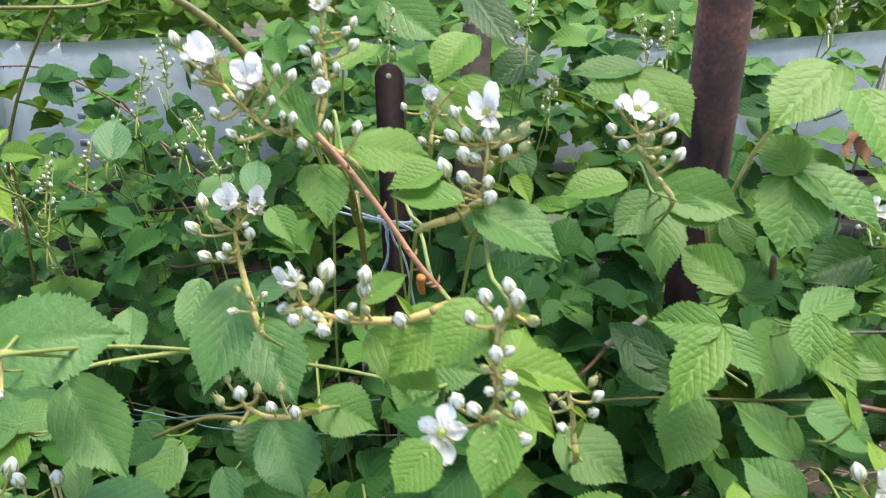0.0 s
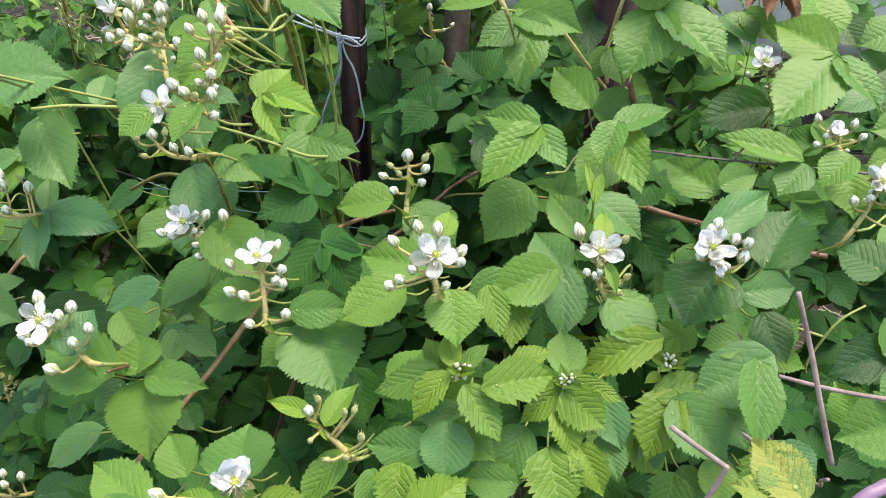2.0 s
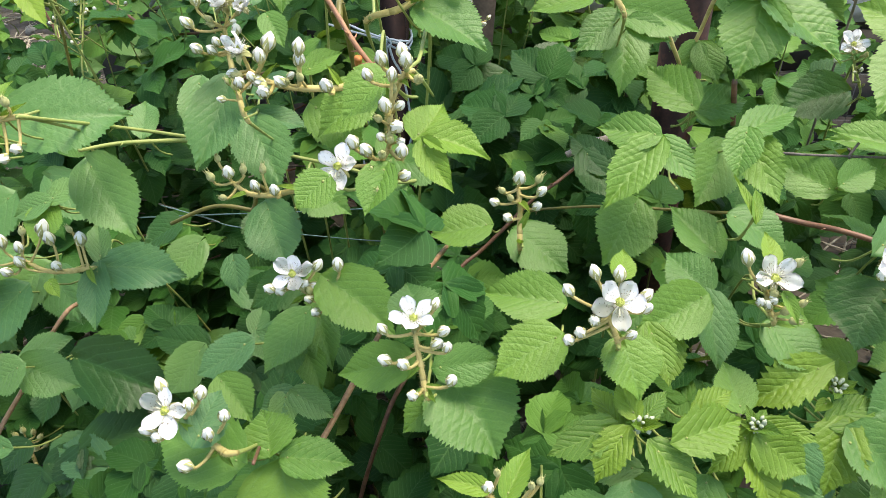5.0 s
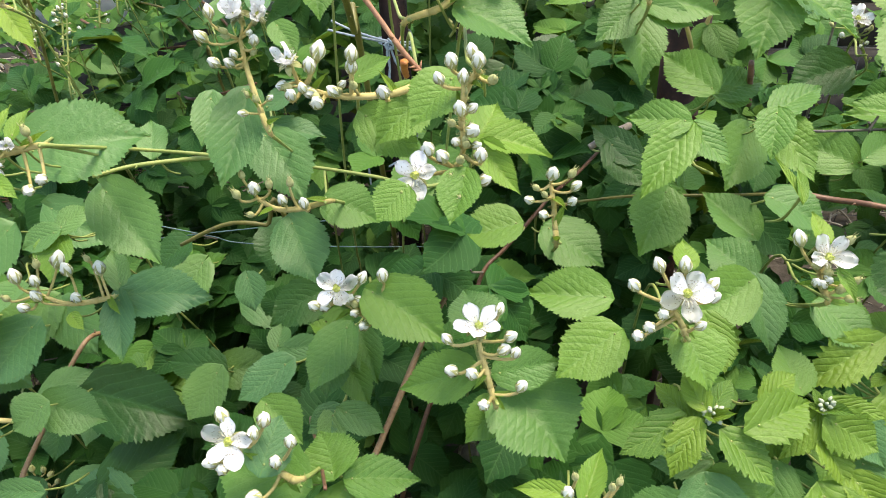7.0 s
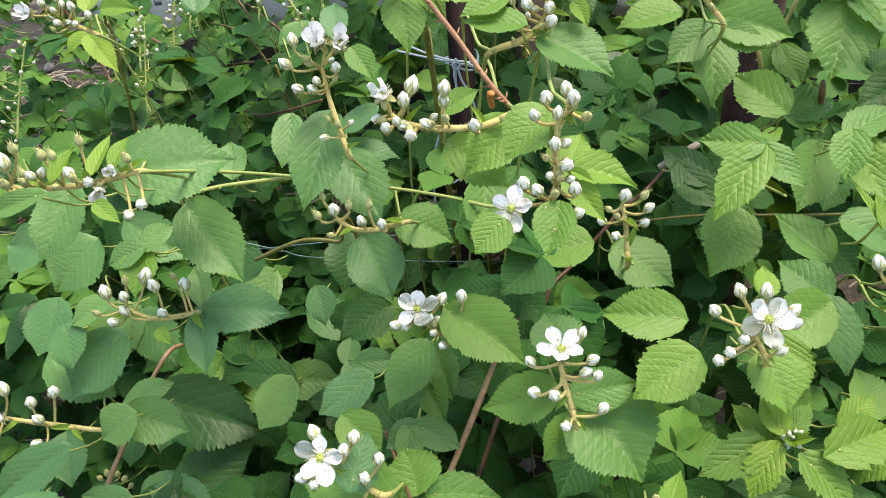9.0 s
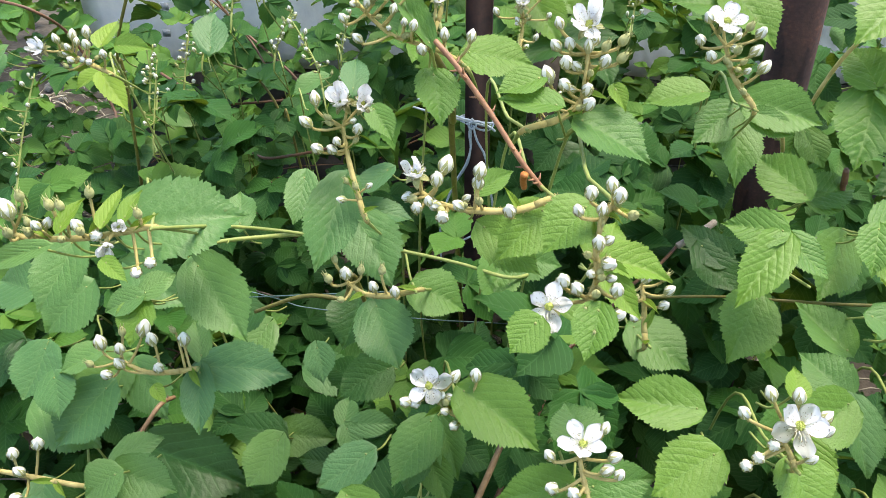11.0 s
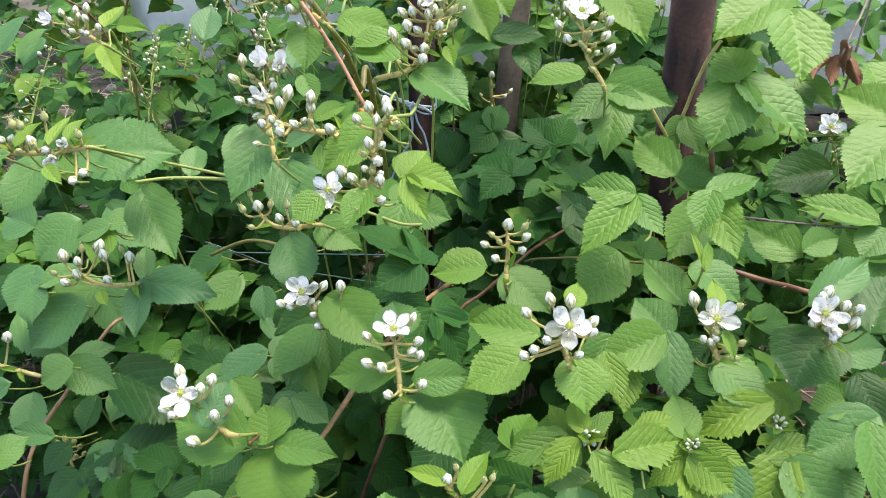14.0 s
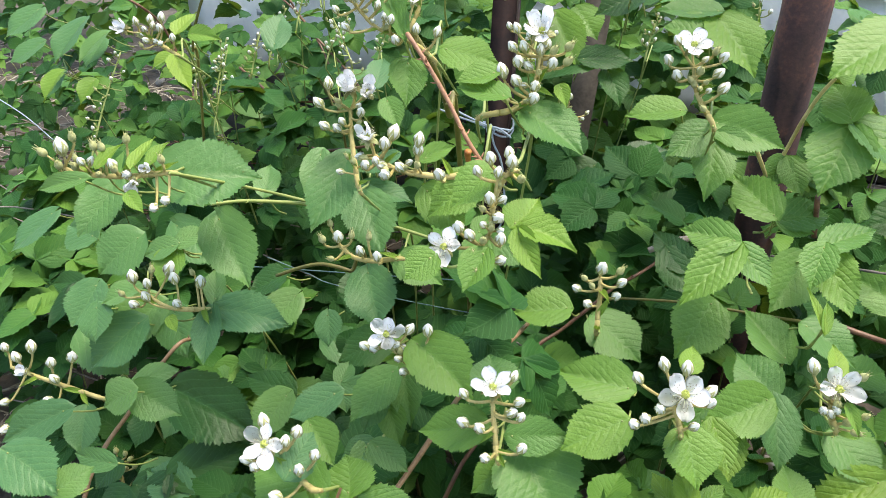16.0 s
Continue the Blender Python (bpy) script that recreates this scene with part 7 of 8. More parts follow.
cane("dry_twig", "pale dead twig lying on the leaves", [(0.3589, 0.1760, 1.0174), (0.3873, 0.1800, 1.0101), (0.4217, 0.1860, 1.0036), (0.4639, 0.2000, 0.9911), (0.6200, 0.2500, 0.8000)], 0.001, 0.0013, mat_pale_twig, 0)
cane("dry_twig", "grey bent twig poking out of the leaves", [(0.2901, 0.0460, 1.1036), (0.2985, 0.0430, 1.0999), (0.3062, 0.0400, 1.0971), (0.3068, 0.0390, 1.0959), (0.3021, 0.0350, 1.0823), (0.2967, 0.0300, 1.0690), (0.2862, 0.0200, 1.0441), (0.2671, 0.0000, 1.0002), (0.2100, 0.0200, 0.6000), (0.2100, 0.0600, 0.2000)], 0.0008, 0.001, mat_pale_twig, 0)
cane("raspberry_cane", "thick purple waxy raspberry cane", [(0.3000, 0.1700, 0.2000), (0.3050, 0.1400, 0.8000), (0.3706, 0.1080, 0.9728), (0.3859, 0.1180, 1.0026), (0.4052, 0.1300, 1.0092), (0.4461, 0.1600, 1.0046), (0.6200, 0.2400, 0.9500)], 0.0032, 0.003, mat_purple, 0)
cane("bramble_cane", "pale green branching stem in a gap", [(0.5608, 0.6000, 0.7647), (0.5368, 0.5850, 0.7540), (0.5225, 0.5750, 0.7320), (0.5123, 0.5650, 0.6990), (0.5302, 0.5600, 0.6711)], 0.0013, 0.0017, mat_green_stem, 0)
cane("bramble_cane", "thin pale side stem in a gap", [(0.4490, 0.5800, 0.7470), (0.4856, 0.5750, 0.7449), (0.5211, 0.5740, 0.7372)], 0.0013, 0.0016, mat_green_stem, 0)

p = shoot("raspberry_shoot", "yellowing young raspberry leaves with brown edges", "raspberry", (0.3406, 0.0517, 1.0856), "leafy shoots", foot=(0.355, 0.10, 1.03), r=0.0006, mat=mat_pale_twig)
leaf(p, (0.3331, 0.0442, 1.0838), (0.3187, 0.0577, 1.0915), 0.0162, 4, 0)
leaf(p, (0.3325, 0.0438, 1.0836), (0.3228, 0.0558, 1.0905), 0.0162, 4, 0)
leaf(p, (0.3305, 0.0427, 1.0829), (0.3130, 0.0455, 1.0846), 0.0123, 4, 0)
leaf(p, (0.3273, 0.0392, 1.0809), (0.3146, 0.0298, 1.0755), 0.0105, 4, 0)
cane("dry_twig", "pale cut end of an old cane", [(0.1401, 0.5880, 0.9114), (0.1487, 0.5911, 0.9156), (0.1562, 0.5942, 0.9196), (0.1897, 0.6600, 0.8940)], 0.003, 0.0036, mat_dry, 0)
cane("dry_twig", "pale dry stick poking out beside the low flowers", [(-0.3416, 0.3000, 0.5315), (-0.2948, 0.3000, 0.5478), (-0.2538, 0.3100, 0.5456)], 0.0014, 0.0016, mat_straw, 0)
cane("dry_twig", "brown dead stalk before the fence", [(0.2938, 0.6400, 0.9534), (0.2916, 0.6400, 0.9668), (0.3046, 0.6600, 0.9137)], 0.0027, 0.0027, mat_red_cane, 0)

p = shoot("bramble_shoot", "slim bramble shoot with a spike of tiny white buds", "bramble", (-0.3741, 0.9601, 0.9769), "bud spikes", r=0.0008, mat=mat_green_stem)
truss(p, [(-0.3859, 0.9734, 0.9726), (-0.3859, 0.9975, 1.0047), (-0.3838, 1.0138, 1.0264), (-0.3796, 1.0343, 1.0538)],
      [],
      [((-0.3883, 0.9790, 1.0021), 0.0063, False), ((-0.3729, 0.9871, 1.0093), 0.0061, True), ((-0.3725, 0.9858, 1.0165), 0.0071, False), ((-0.3853, 0.9951, 1.0194), 0.0062, False),
       ((-0.3688, 0.9965, 1.0263), 0.0065, True), ((-0.3648, 0.9990, 1.0316), 0.0067, False), ((-0.3724, 1.0086, 1.0364), 0.0073, True), ((-0.3836, 1.0044, 1.0406), 0.0080, False),
       ((-0.3665, 1.0150, 1.0482), 0.0064, True), ((-0.3796, 1.0189, 1.0533), 0.0081, True), ((-0.3796, 1.0176, 1.0584), 0.0064, False)])

p = shoot("bramble_shoot", "slim bramble shoot with a spike of tiny white buds", "bramble", (-0.3237, 0.9166, 1.0288), "bud spikes", r=0.0008, mat=mat_green_stem)
truss(p, [(-0.3234, 0.9301, 1.0249), (-0.3275, 0.9504, 1.0519), (-0.3321, 0.9640, 1.0701), (-0.3392, 0.9813, 1.0931)],
      [],
      [((-0.3155, 0.9317, 1.0489), 0.0066, True), ((-0.3334, 0.9379, 1.0537), 0.0059, False), ((-0.3251, 0.9369, 1.0613), 0.0069, False), ((-0.3215, 0.9484, 1.0671), 0.0067, False),
       ((-0.3163, 0.9485, 1.0723), 0.0057, False), ((-0.3236, 0.9515, 1.0783), 0.0069, False), ((-0.3321, 0.9601, 1.0817), 0.0076, False), ((-0.3283, 0.9561, 1.0863), 0.0068, False),
       ((-0.3326, 0.9641, 1.0904), 0.0050, False), ((-0.3376, 0.9683, 1.0958), 0.0050, False)])

p = shoot("bramble_shoot", "slim bramble shoot with a spike of tiny white buds", "bramble", (-0.4217, 0.9639, 0.9196), "bud spikes", r=0.0008, mat=mat_green_stem)
truss(p, [(-0.4362, 0.9767, 0.9146), (-0.4353, 0.9985, 0.9437), (-0.4318, 1.0132, 0.9633), (-0.4251, 1.0318, 0.9880)],
      [],
      [((-0.4439, 0.9804, 0.9416), 0.0080, False), ((-0.4453, 0.9880, 0.9481), 0.0055, False), ((-0.4281, 0.9867, 0.9553), 0.0071, True), ((-0.4319, 0.9985, 0.9614), 0.0078, False),
       ((-0.4353, 1.0005, 0.9692), 0.0085, True), ((-0.4178, 1.0045, 0.9766), 0.0073, False), ((-0.4194, 1.0129, 0.9798), 0.0052, False), ((-0.4264, 1.0097, 0.9853), 0.0079, False),
       ((-0.4244, 1.0200, 0.9925), 0.0077, True)])

p = shoot("bramble_shoot", "slim bramble shoot with a spike of tiny white buds", "bramble", (-0.2911, 0.8716, 0.9622), "bud spikes", r=0.0008, mat=mat_green_stem)
truss(p, [(-0.3071, 0.8844, 0.9573), (-0.3041, 0.9017, 0.9802), (-0.2982, 0.9132, 0.9957), (-0.2878, 0.9278, 1.0151)],
      [],
      [((-0.3038, 0.8864, 0.9819), 0.0065, False), ((-0.3086, 0.8924, 0.9864), 0.0065, False), ((-0.2967, 0.8885, 0.9900), 0.0051, False), ((-0.2956, 0.8966, 0.9913), 0.0070, True),
       ((-0.2937, 0.8963, 0.9960), 0.0055, False), ((-0.2949, 0.8996, 1.0024), 0.0066, False), ((-0.2946, 0.9080, 1.0056), 0.0050, False), ((-0.2796, 0.9061, 1.0129), 0.0055, True),
       ((-0.2809, 0.9128, 1.0152), 0.0061, False), ((-0.2887, 0.9168, 1.0204), 0.0070, False)])

p = shoot("bramble_shoot", "slim bramble shoot with a spike of tiny white buds", "bramble", (-0.4648, 0.8670, 0.9046), "bud spikes", r=0.0008, mat=mat_green_stem)
truss(p, [(-0.4743, 0.8794, 0.8991), (-0.4761, 0.8993, 0.9257), (-0.4764, 0.9128, 0.9436), (-0.4761, 0.9298, 0.9662)],
      [],
      [((-0.4605, 0.8822, 0.9248), 0.0070, False), ((-0.4777, 0.8917, 0.9338), 0.0071, False), ((-0.4786, 0.8913, 0.9422), 0.0068, False), ((-0.4759, 0.9010, 0.9456), 0.0075, False),
       ((-0.4687, 0.9007, 0.9504), 0.0055, False), ((-0.4672, 0.9064, 0.9600), 0.0066, False), ((-0.4791, 0.9160, 0.9647), 0.0062, True), ((-0.4660, 0.9133, 0.9710), 0.0054, False)])

p = shoot("bramble_shoot", "slim bramble shoot with a spike of tiny white buds", "bramble", (-0.5099, 0.8710, 0.8920), "bud spikes", r=0.0008, mat=mat_green_stem)
truss(p, [(-0.5125, 0.8832, 0.8863), (-0.5171, 0.9008, 0.9098), (-0.5218, 0.9126, 0.9256), (-0.5290, 0.9276, 0.9455)],
      [],
      [((-0.5105, 0.8857, 0.9117), 0.0057, False), ((-0.4995, 0.8929, 0.9176), 0.0079, True), ((-0.4996, 0.8912, 0.9243), 0.0065, False), ((-0.5177, 0.8994, 0.9257), 0.0052, False),
       ((-0.5198, 0.9004, 0.9321), 0.0054, True), ((-0.5165, 0.9040, 0.9390), 0.0051, False), ((-0.5210, 0.9150, 0.9455), 0.0066, True), ((-0.5253, 0.9135, 0.9535), 0.0055, False)])

p = shoot("bramble_shoot", "slim bramble shoot with a spike of tiny white buds", "bramble", (-0.0531, 0.8205, 1.0850), "bud spikes", r=0.0008, mat=mat_green_stem)
truss(p, [(-0.0565, 0.8343, 1.0814), (-0.0559, 0.8523, 1.1053), (-0.0547, 0.8643, 1.1215), (-0.0525, 0.8796, 1.1418)],
      [],
      [((-0.0508, 0.8338, 1.1028), 0.0063, True), ((-0.0496, 0.8405, 1.1080), 0.0060, False), ((-0.0633, 0.8398, 1.1161), 0.0057, False), ((-0.0583, 0.8480, 1.1174), 0.0063, True),
       ((-0.0514, 0.8480, 1.1226), 0.0053, True), ((-0.0517, 0.8504, 1.1278), 0.0047, False), ((-0.0581, 0.8613, 1.1342), 0.0068, True), ((-0.0500, 0.8590, 1.1410), 0.0050, False),
       ((-0.0508, 0.8650, 1.1425), 0.0067, False)])

p = shoot("bramble_shoot", "slim bramble shoot with a spike of tiny white buds", "bramble", (0.0869, 0.8171, 1.0965), "bud spikes", r=0.0008, mat=mat_green_stem)
truss(p, [(0.0856, 0.8310, 1.0931), (0.0874, 0.8510, 1.1198), (0.0894, 0.8645, 1.1378), (0.0927, 0.8816, 1.1605)],
      [],
      [((0.0711, 0.8333, 1.1182), 0.0055, False), ((0.0908, 0.8404, 1.1240), 0.0044, True), ((0.0778, 0.8374, 1.1290), 0.0046, True), ((0.0762, 0.8469, 1.1321), 0.0057, False),
       ((0.0920, 0.8481, 1.1388), 0.0046, False), ((0.0920, 0.8503, 1.1437), 0.0066, False), ((0.0937, 0.8601, 1.1487), 0.0055, False), ((0.0901, 0.8575, 1.1552), 0.0050, True),
       ((0.0933, 0.8632, 1.1562), 0.0051, False), ((0.0885, 0.8681, 1.1626), 0.0051, False)])

p = shoot("bramble_shoot", "slim bramble shoot with a spike of tiny white buds", "bramble", (0.2419, 0.9652, 1.0322), "bud spikes", r=0.0008, mat=mat_green_stem)
truss(p, [(0.2507, 0.9788, 1.0285), (0.2502, 1.0000, 1.0566), (0.2480, 1.0142, 1.0756), (0.2438, 1.0322, 1.0996)],
      [],
      [((0.2617, 0.9829, 1.0559), 0.0079, False), ((0.2403, 0.9895, 1.0611), 0.0076, True), ((0.2477, 0.9879, 1.0679), 0.0063, False), ((0.2456, 0.9990, 1.0730), 0.0075, False),
       ((0.2529, 0.9987, 1.0778), 0.0077, False), ((0.2426, 1.0020, 1.0843), 0.0070, False), ((0.2469, 1.0126, 1.0903), 0.0072, False), ((0.2465, 1.0111, 1.0983), 0.0050, True),
       ((0.2353, 1.0187, 1.1017), 0.0072, False)])

p = shoot("bramble_shoot", "slim bramble shoot with a spike of tiny white buds", "bramble", (0.2850, 1.0180, 1.0357), "bud spikes", r=0.0008, mat=mat_green_stem)
truss(p, [(0.2837, 1.0319, 1.0322), (0.2874, 1.0513, 1.0580), (0.2916, 1.0643, 1.0754), (0.2982, 1.0807, 1.0973)],
      [],
      [((0.2862, 1.0349, 1.0582), 0.0059, False), ((0.2718, 1.0425, 1.0647), 0.0072, False), ((0.2748, 1.0414, 1.0722), 0.0074, False), ((0.2797, 1.0496, 1.0736), 0.0066, False),
       ((0.2794, 1.0533, 1.0837), 0.0077, False), ((0.2908, 1.0568, 1.0903), 0.0080, True), ((0.2893, 1.0636, 1.0913), 0.0063, False), ((0.2915, 1.0639, 1.1016), 0.0059, False)])

p = shoot("bramble_shoot", "slim bramble shoot with a spike of tiny white buds", "bramble", (-0.2155, 0.6827, 0.9925), "bud spikes", r=0.0008, mat=mat_green_stem)
truss(p, [(-0.1999, 0.6953, 0.9874), (-0.2095, 0.7179, 1.0175), (-0.2223, 0.7330, 1.0376), (-0.2432, 0.7519, 1.0628)],
      [],
      [((-0.1849, 0.7028, 1.0194), 0.0052, False), ((-0.1940, 0.7074, 1.0219), 0.0049, True), ((-0.2064, 0.7060, 1.0289), 0.0061, True), ((-0.1989, 0.7141, 1.0302), 0.0050, False),
       ((-0.2226, 0.7142, 1.0355), 0.0055, False), ((-0.2204, 0.7176, 1.0420), 0.0058, False), ((-0.2262, 0.7251, 1.0439), 0.0045, True), ((-0.2206, 0.7227, 1.0506), 0.0041, False),
       ((-0.2229, 0.7308, 1.0549), 0.0063, False), ((-0.2382, 0.7342, 1.0593), 0.0059, False), ((-0.2386, 0.7329, 1.0644), 0.0063, False), ((-0.2466, 0.7405, 1.0646), 0.0058, True)])

p = shoot("bramble_shoot", "slim bramble shoot with a spike of tiny white buds", "bramble", (-0.4387, 0.9094, 0.8897), "bud spikes", r=0.0008, mat=mat_green_stem)
truss(p, [(-0.4476, 0.9217, 0.8841), (-0.4489, 0.9464, 0.9170), (-0.4485, 0.9629, 0.9390), (-0.4472, 0.9836, 0.9666)],
      [],
      [((-0.4314, 0.9303, 0.9175), 0.0076, False), ((-0.4591, 0.9372, 0.9232), 0.0055, True), ((-0.4542, 0.9394, 0.9351), 0.0078, True), ((-0.4531, 0.9507, 0.9405), 0.0083, False),
       ((-0.4425, 0.9514, 0.9466), 0.0073, False), ((-0.4312, 0.9589, 0.9585), 0.0058, True), ((-0.4455, 0.9688, 0.9637), 0.0056, False), ((-0.4325, 0.9692, 0.9741), 0.0075, False)])

p = shoot("bramble_shoot", "slim bramble shoot with a spike of tiny white buds", "bramble", (-0.4423, 0.8043, 0.8766), "bud spikes", r=0.0008, mat=mat_green_stem)
truss(p, [(-0.4502, 0.8161, 0.8704), (-0.4525, 0.8439, 0.9074), (-0.4534, 0.8625, 0.9323), (-0.4540, 0.8859, 0.9634)],
      [],
      [((-0.4577, 0.8253, 0.9046), 0.0063, False), ((-0.4611, 0.8351, 0.9142), 0.0066, True), ((-0.4366, 0.8344, 0.9222), 0.0073, False), ((-0.4339, 0.8485, 0.9313), 0.0060, False),
       ((-0.4319, 0.8501, 0.9387), 0.0069, False), ((-0.4618, 0.8546, 0.9465), 0.0053, False), ((-0.4498, 0.8633, 0.9501), 0.0069, False), ((-0.4502, 0.8630, 0.9597), 0.0051, False),
       ((-0.4550, 0.8743, 0.9681), 0.0051, False)])

p = shoot("bramble_shoot", "slim bramble shoot with a spike of tiny white buds", "bramble", (-0.1941, 0.7784, 1.0068), "bud spikes", r=0.0008, mat=mat_green_stem)
truss(p, [(-0.2027, 0.7913, 1.0020), (-0.2015, 0.8044, 1.0195), (-0.1989, 0.8133, 1.0313), (-0.1944, 0.8244, 1.0461)],
      [],
      [((-0.2015, 0.7888, 1.0207), 0.0044, True), ((-0.1975, 0.7948, 1.0250), 0.0044, False), ((-0.2038, 0.7916, 1.0297), 0.0059, False), ((-0.1900, 0.7987, 1.0296), 0.0061, True),
       ((-0.1956, 0.8009, 1.0377), 0.0044, False), ((-0.1966, 0.8007, 1.0394), 0.0065, False), ((-0.1967, 0.8083, 1.0415), 0.0053, True), ((-0.1934, 0.8048, 1.0467), 0.0047, False),
       ((-0.1934, 0.8127, 1.0506), 0.0064, False)])

p = shoot("bramble_shoot", "slim bramble shoot with a spike of tiny white buds", "bramble", (-0.5497, 0.6890, 0.8608), "bud spikes", r=0.0008, mat=mat_green_stem)
truss(p, [(-0.5685, 0.7000, 0.8535), (-0.5690, 0.7372, 0.9030), (-0.5658, 0.7622, 0.9363), (-0.5590, 0.7936, 0.9782)],
      [],
      [((-0.5678, 0.7185, 0.9001), 0.0068, False), ((-0.5790, 0.7273, 0.9082), 0.0059, False), ((-0.5694, 0.7319, 0.9232), 0.0058, False), ((-0.5840, 0.7441, 0.9300), 0.0062, False),
       ((-0.5749, 0.7487, 0.9412), 0.0062, True), ((-0.5548, 0.7575, 0.9550), 0.0068, False), ((-0.5422, 0.7688, 0.9620), 0.0050, False), ((-0.5629, 0.7708, 0.9746), 0.0073, False),
       ((-0.5586, 0.7809, 0.9815), 0.0052, False)])

p = shoot("bramble_shoot", "slim bramble shoot with a spike of tiny white buds", "bramble", (0.1145, 0.8274, 1.0249), "bud spikes", r=0.0008, mat=mat_green_stem)
truss(p, [(0.1126, 0.8406, 1.0206), (0.1146, 0.8544, 1.0389), (0.1172, 0.8636, 1.0512), (0.1214, 0.8752, 1.0667)],
      [],
      [((0.1124, 0.8400, 1.0417), 0.0053, False), ((0.1066, 0.8446, 1.0443), 0.0056, False), ((0.1209, 0.8407, 1.0480), 0.0061, False), ((0.1081, 0.8524, 1.0540), 0.0047, True),
       ((0.1210, 0.8506, 1.0568), 0.0068, False), ((0.1163, 0.8527, 1.0616), 0.0044, True), ((0.1230, 0.8604, 1.0638), 0.0056, True), ((0.1199, 0.8595, 1.0725), 0.0051, False)])

p = shoot("bramble_shoot", "slim green bramble shoot with loose white buds before the wooden stake", "bramble", (0.0560, 1.0000, 0.7600), "bud spikes", r=0.0014, mat=mat_green_stem)
truss(p, [(0.0488, 0.9900, 0.7900), (0.0377, 0.9850, 0.8260), (0.0235, 0.9600, 0.8720), (0.0240, 0.9250, 0.9280)],
      [],
      [((0.0253, 0.9216, 0.9371), 0.0118, False), ((0.0488, 0.9634, 0.9009), 0.0078, False), ((0.0444, 0.9253, 0.9060), 0.0080, False), ((0.0199, 0.9279, 0.8673), 0.0075, True), ((0.0330, 0.9161, 0.8869), 0.0080, False), ((0.0075, 0.9500, 0.8956), 0.0080, True)])

p = shoot("bramble_shoot", "slim bramble shoot with a spike of tiny white buds", "bramble", (0.4217, 0.8805, 1.1002), "bud spikes", r=0.0008, mat=mat_green_stem)
truss(p, [(0.4223, 0.8947, 1.0971), (0.4265, 0.9065, 1.1129), (0.4314, 0.9145, 1.1235), (0.4390, 0.9244, 1.1367)],
      [],
      [((0.4153, 0.8892, 1.1118), 0.0047, False), ((0.4159, 0.8956, 1.1167), 0.0069, False), ((0.4269, 0.8917, 1.1205), 0.0067, False), ((0.4213, 0.9029, 1.1259), 0.0066, True),
       ((0.4240, 0.8993, 1.1262), 0.0051, True), ((0.4223, 0.9011, 1.1304), 0.0069, True), ((0.4279, 0.9095, 1.1336), 0.0055, False), ((0.4277, 0.9080, 1.1416), 0.0071, False)])


# ---- undergrowth ----
def thicket(name, label, mat, count, seed, region, depth, size, lo_z=None, res=(12, 3)):
    """Three-part leaves filling the bush under its outer leaves; one mesh."""
    rng = random.Random(seed)
    forms = [blade_grid(*res, random.Random(seed * 10 + i), 0.80, 0.05, 0.012, 7, 0.2, d, 0.04, 0.3, 0.05, 1.0) for i, d in enumerate((0.1, 0.2, 0.3))]
    forms = [(np.array(v), np.array(u), np.array(f)) for v, u, f in forms]
    cen = np.array([c[:] for c, r in canopy])
    vs, us, fs, base = [], [], [], 0
    made = tries = 0
    while made < count and tries < count * 12:
        tries += 1
        x, y = rng.uniform(region[0], region[1]), rng.uniform(region[2], region[3])
        d2 = (cen[:, 0] - x) ** 2 + (cen[:, 1] - y) ** 2
        k = np.argsort(d2)[:5]
        w = 1 / (d2[k] + 4e-4)
        top = float((cen[k, 2] * w).sum() / w.sum()) - 0.6 * max(0.0, float(d2[k[0]]) ** 0.5 - 0.12)
        top = min(top, float(cen[k, 2].min()) + 0.03)
        z = top - depth[0] - (depth[1] - depth[0]) * rng.random() ** 1.3
        if lo_z is not None and region[1] - region[0] > 0.7:     # loose, uneven outer edges
            edge = min(x - region[0], region[1] - x, y - region[2], region[3] - y) / max(0.02, 0.22 * min(region[1] - region[0], region[3] - region[2]))
            if edge < 0.55 + 0.9 * noise.noise((x * 5, y * 5, seed)) and rng.random() > 0.35 + edge:
                continue
        if lo_z is not None:
            z = rng.uniform(lo_z[0], lo_z[1])
        if x < -0.1 and y < 0.6:        # the thicket opens and sinks towards its free edge
            z = min(z, 0.46 + (x + 0.45) * 0.9 - rng.uniform(0, 0.1))
        if z < GROUND + 0.03 or (-0.04 < x < 0.12 and 0.84 < y < 1.09 and z > 0.80):       # a gap stays open before the wooden stake
            continue
        made += 1
        yaw, s = rng.uniform(0, 6.28), rng.uniform(*size)
        tilt = Vector((rng.gauss(0, 0.35), rng.gauss(-0.35, 0.35), 1)).normalized()
        turn = tilt.to_track_quat("Z", "Y").to_matrix()
        for a in (0, 1.35, -1.35):
            v, u, f = forms[rng.randrange(3)]
            k = s * (1.0 if a == 0 else 0.85)
            m = np.array(turn @ Matrix.Rotation(yaw + a + rng.uniform(-0.15, 0.15), 3, "Z") @ Matrix.Rotation(rng.gauss(-0.15, 0.25), 3, "X"))
            vs.append((v * k) @ m.T + (x, y, z))
            us.append(u)
            fs.append(f + base)
            base += len(v)
    vs, us, fs = np.concatenate(vs), np.concatenate(us), np.concatenate(fs)
    me = bpy.data.meshes.new(name)
    me.from_pydata(vs.tolist(), [], fs.tolist())
    lay = me.uv_layers.new(name="blade")
    lay.data.foreach_set("uv", us.astype(np.float32)[fs.ravel()].ravel())
    me.materials.append(mat)
    me.polygons.foreach_set("use_smooth", [True] * len(me.polygons))
    return tagged(new(name, me), label, "foliage", kind="stuff")


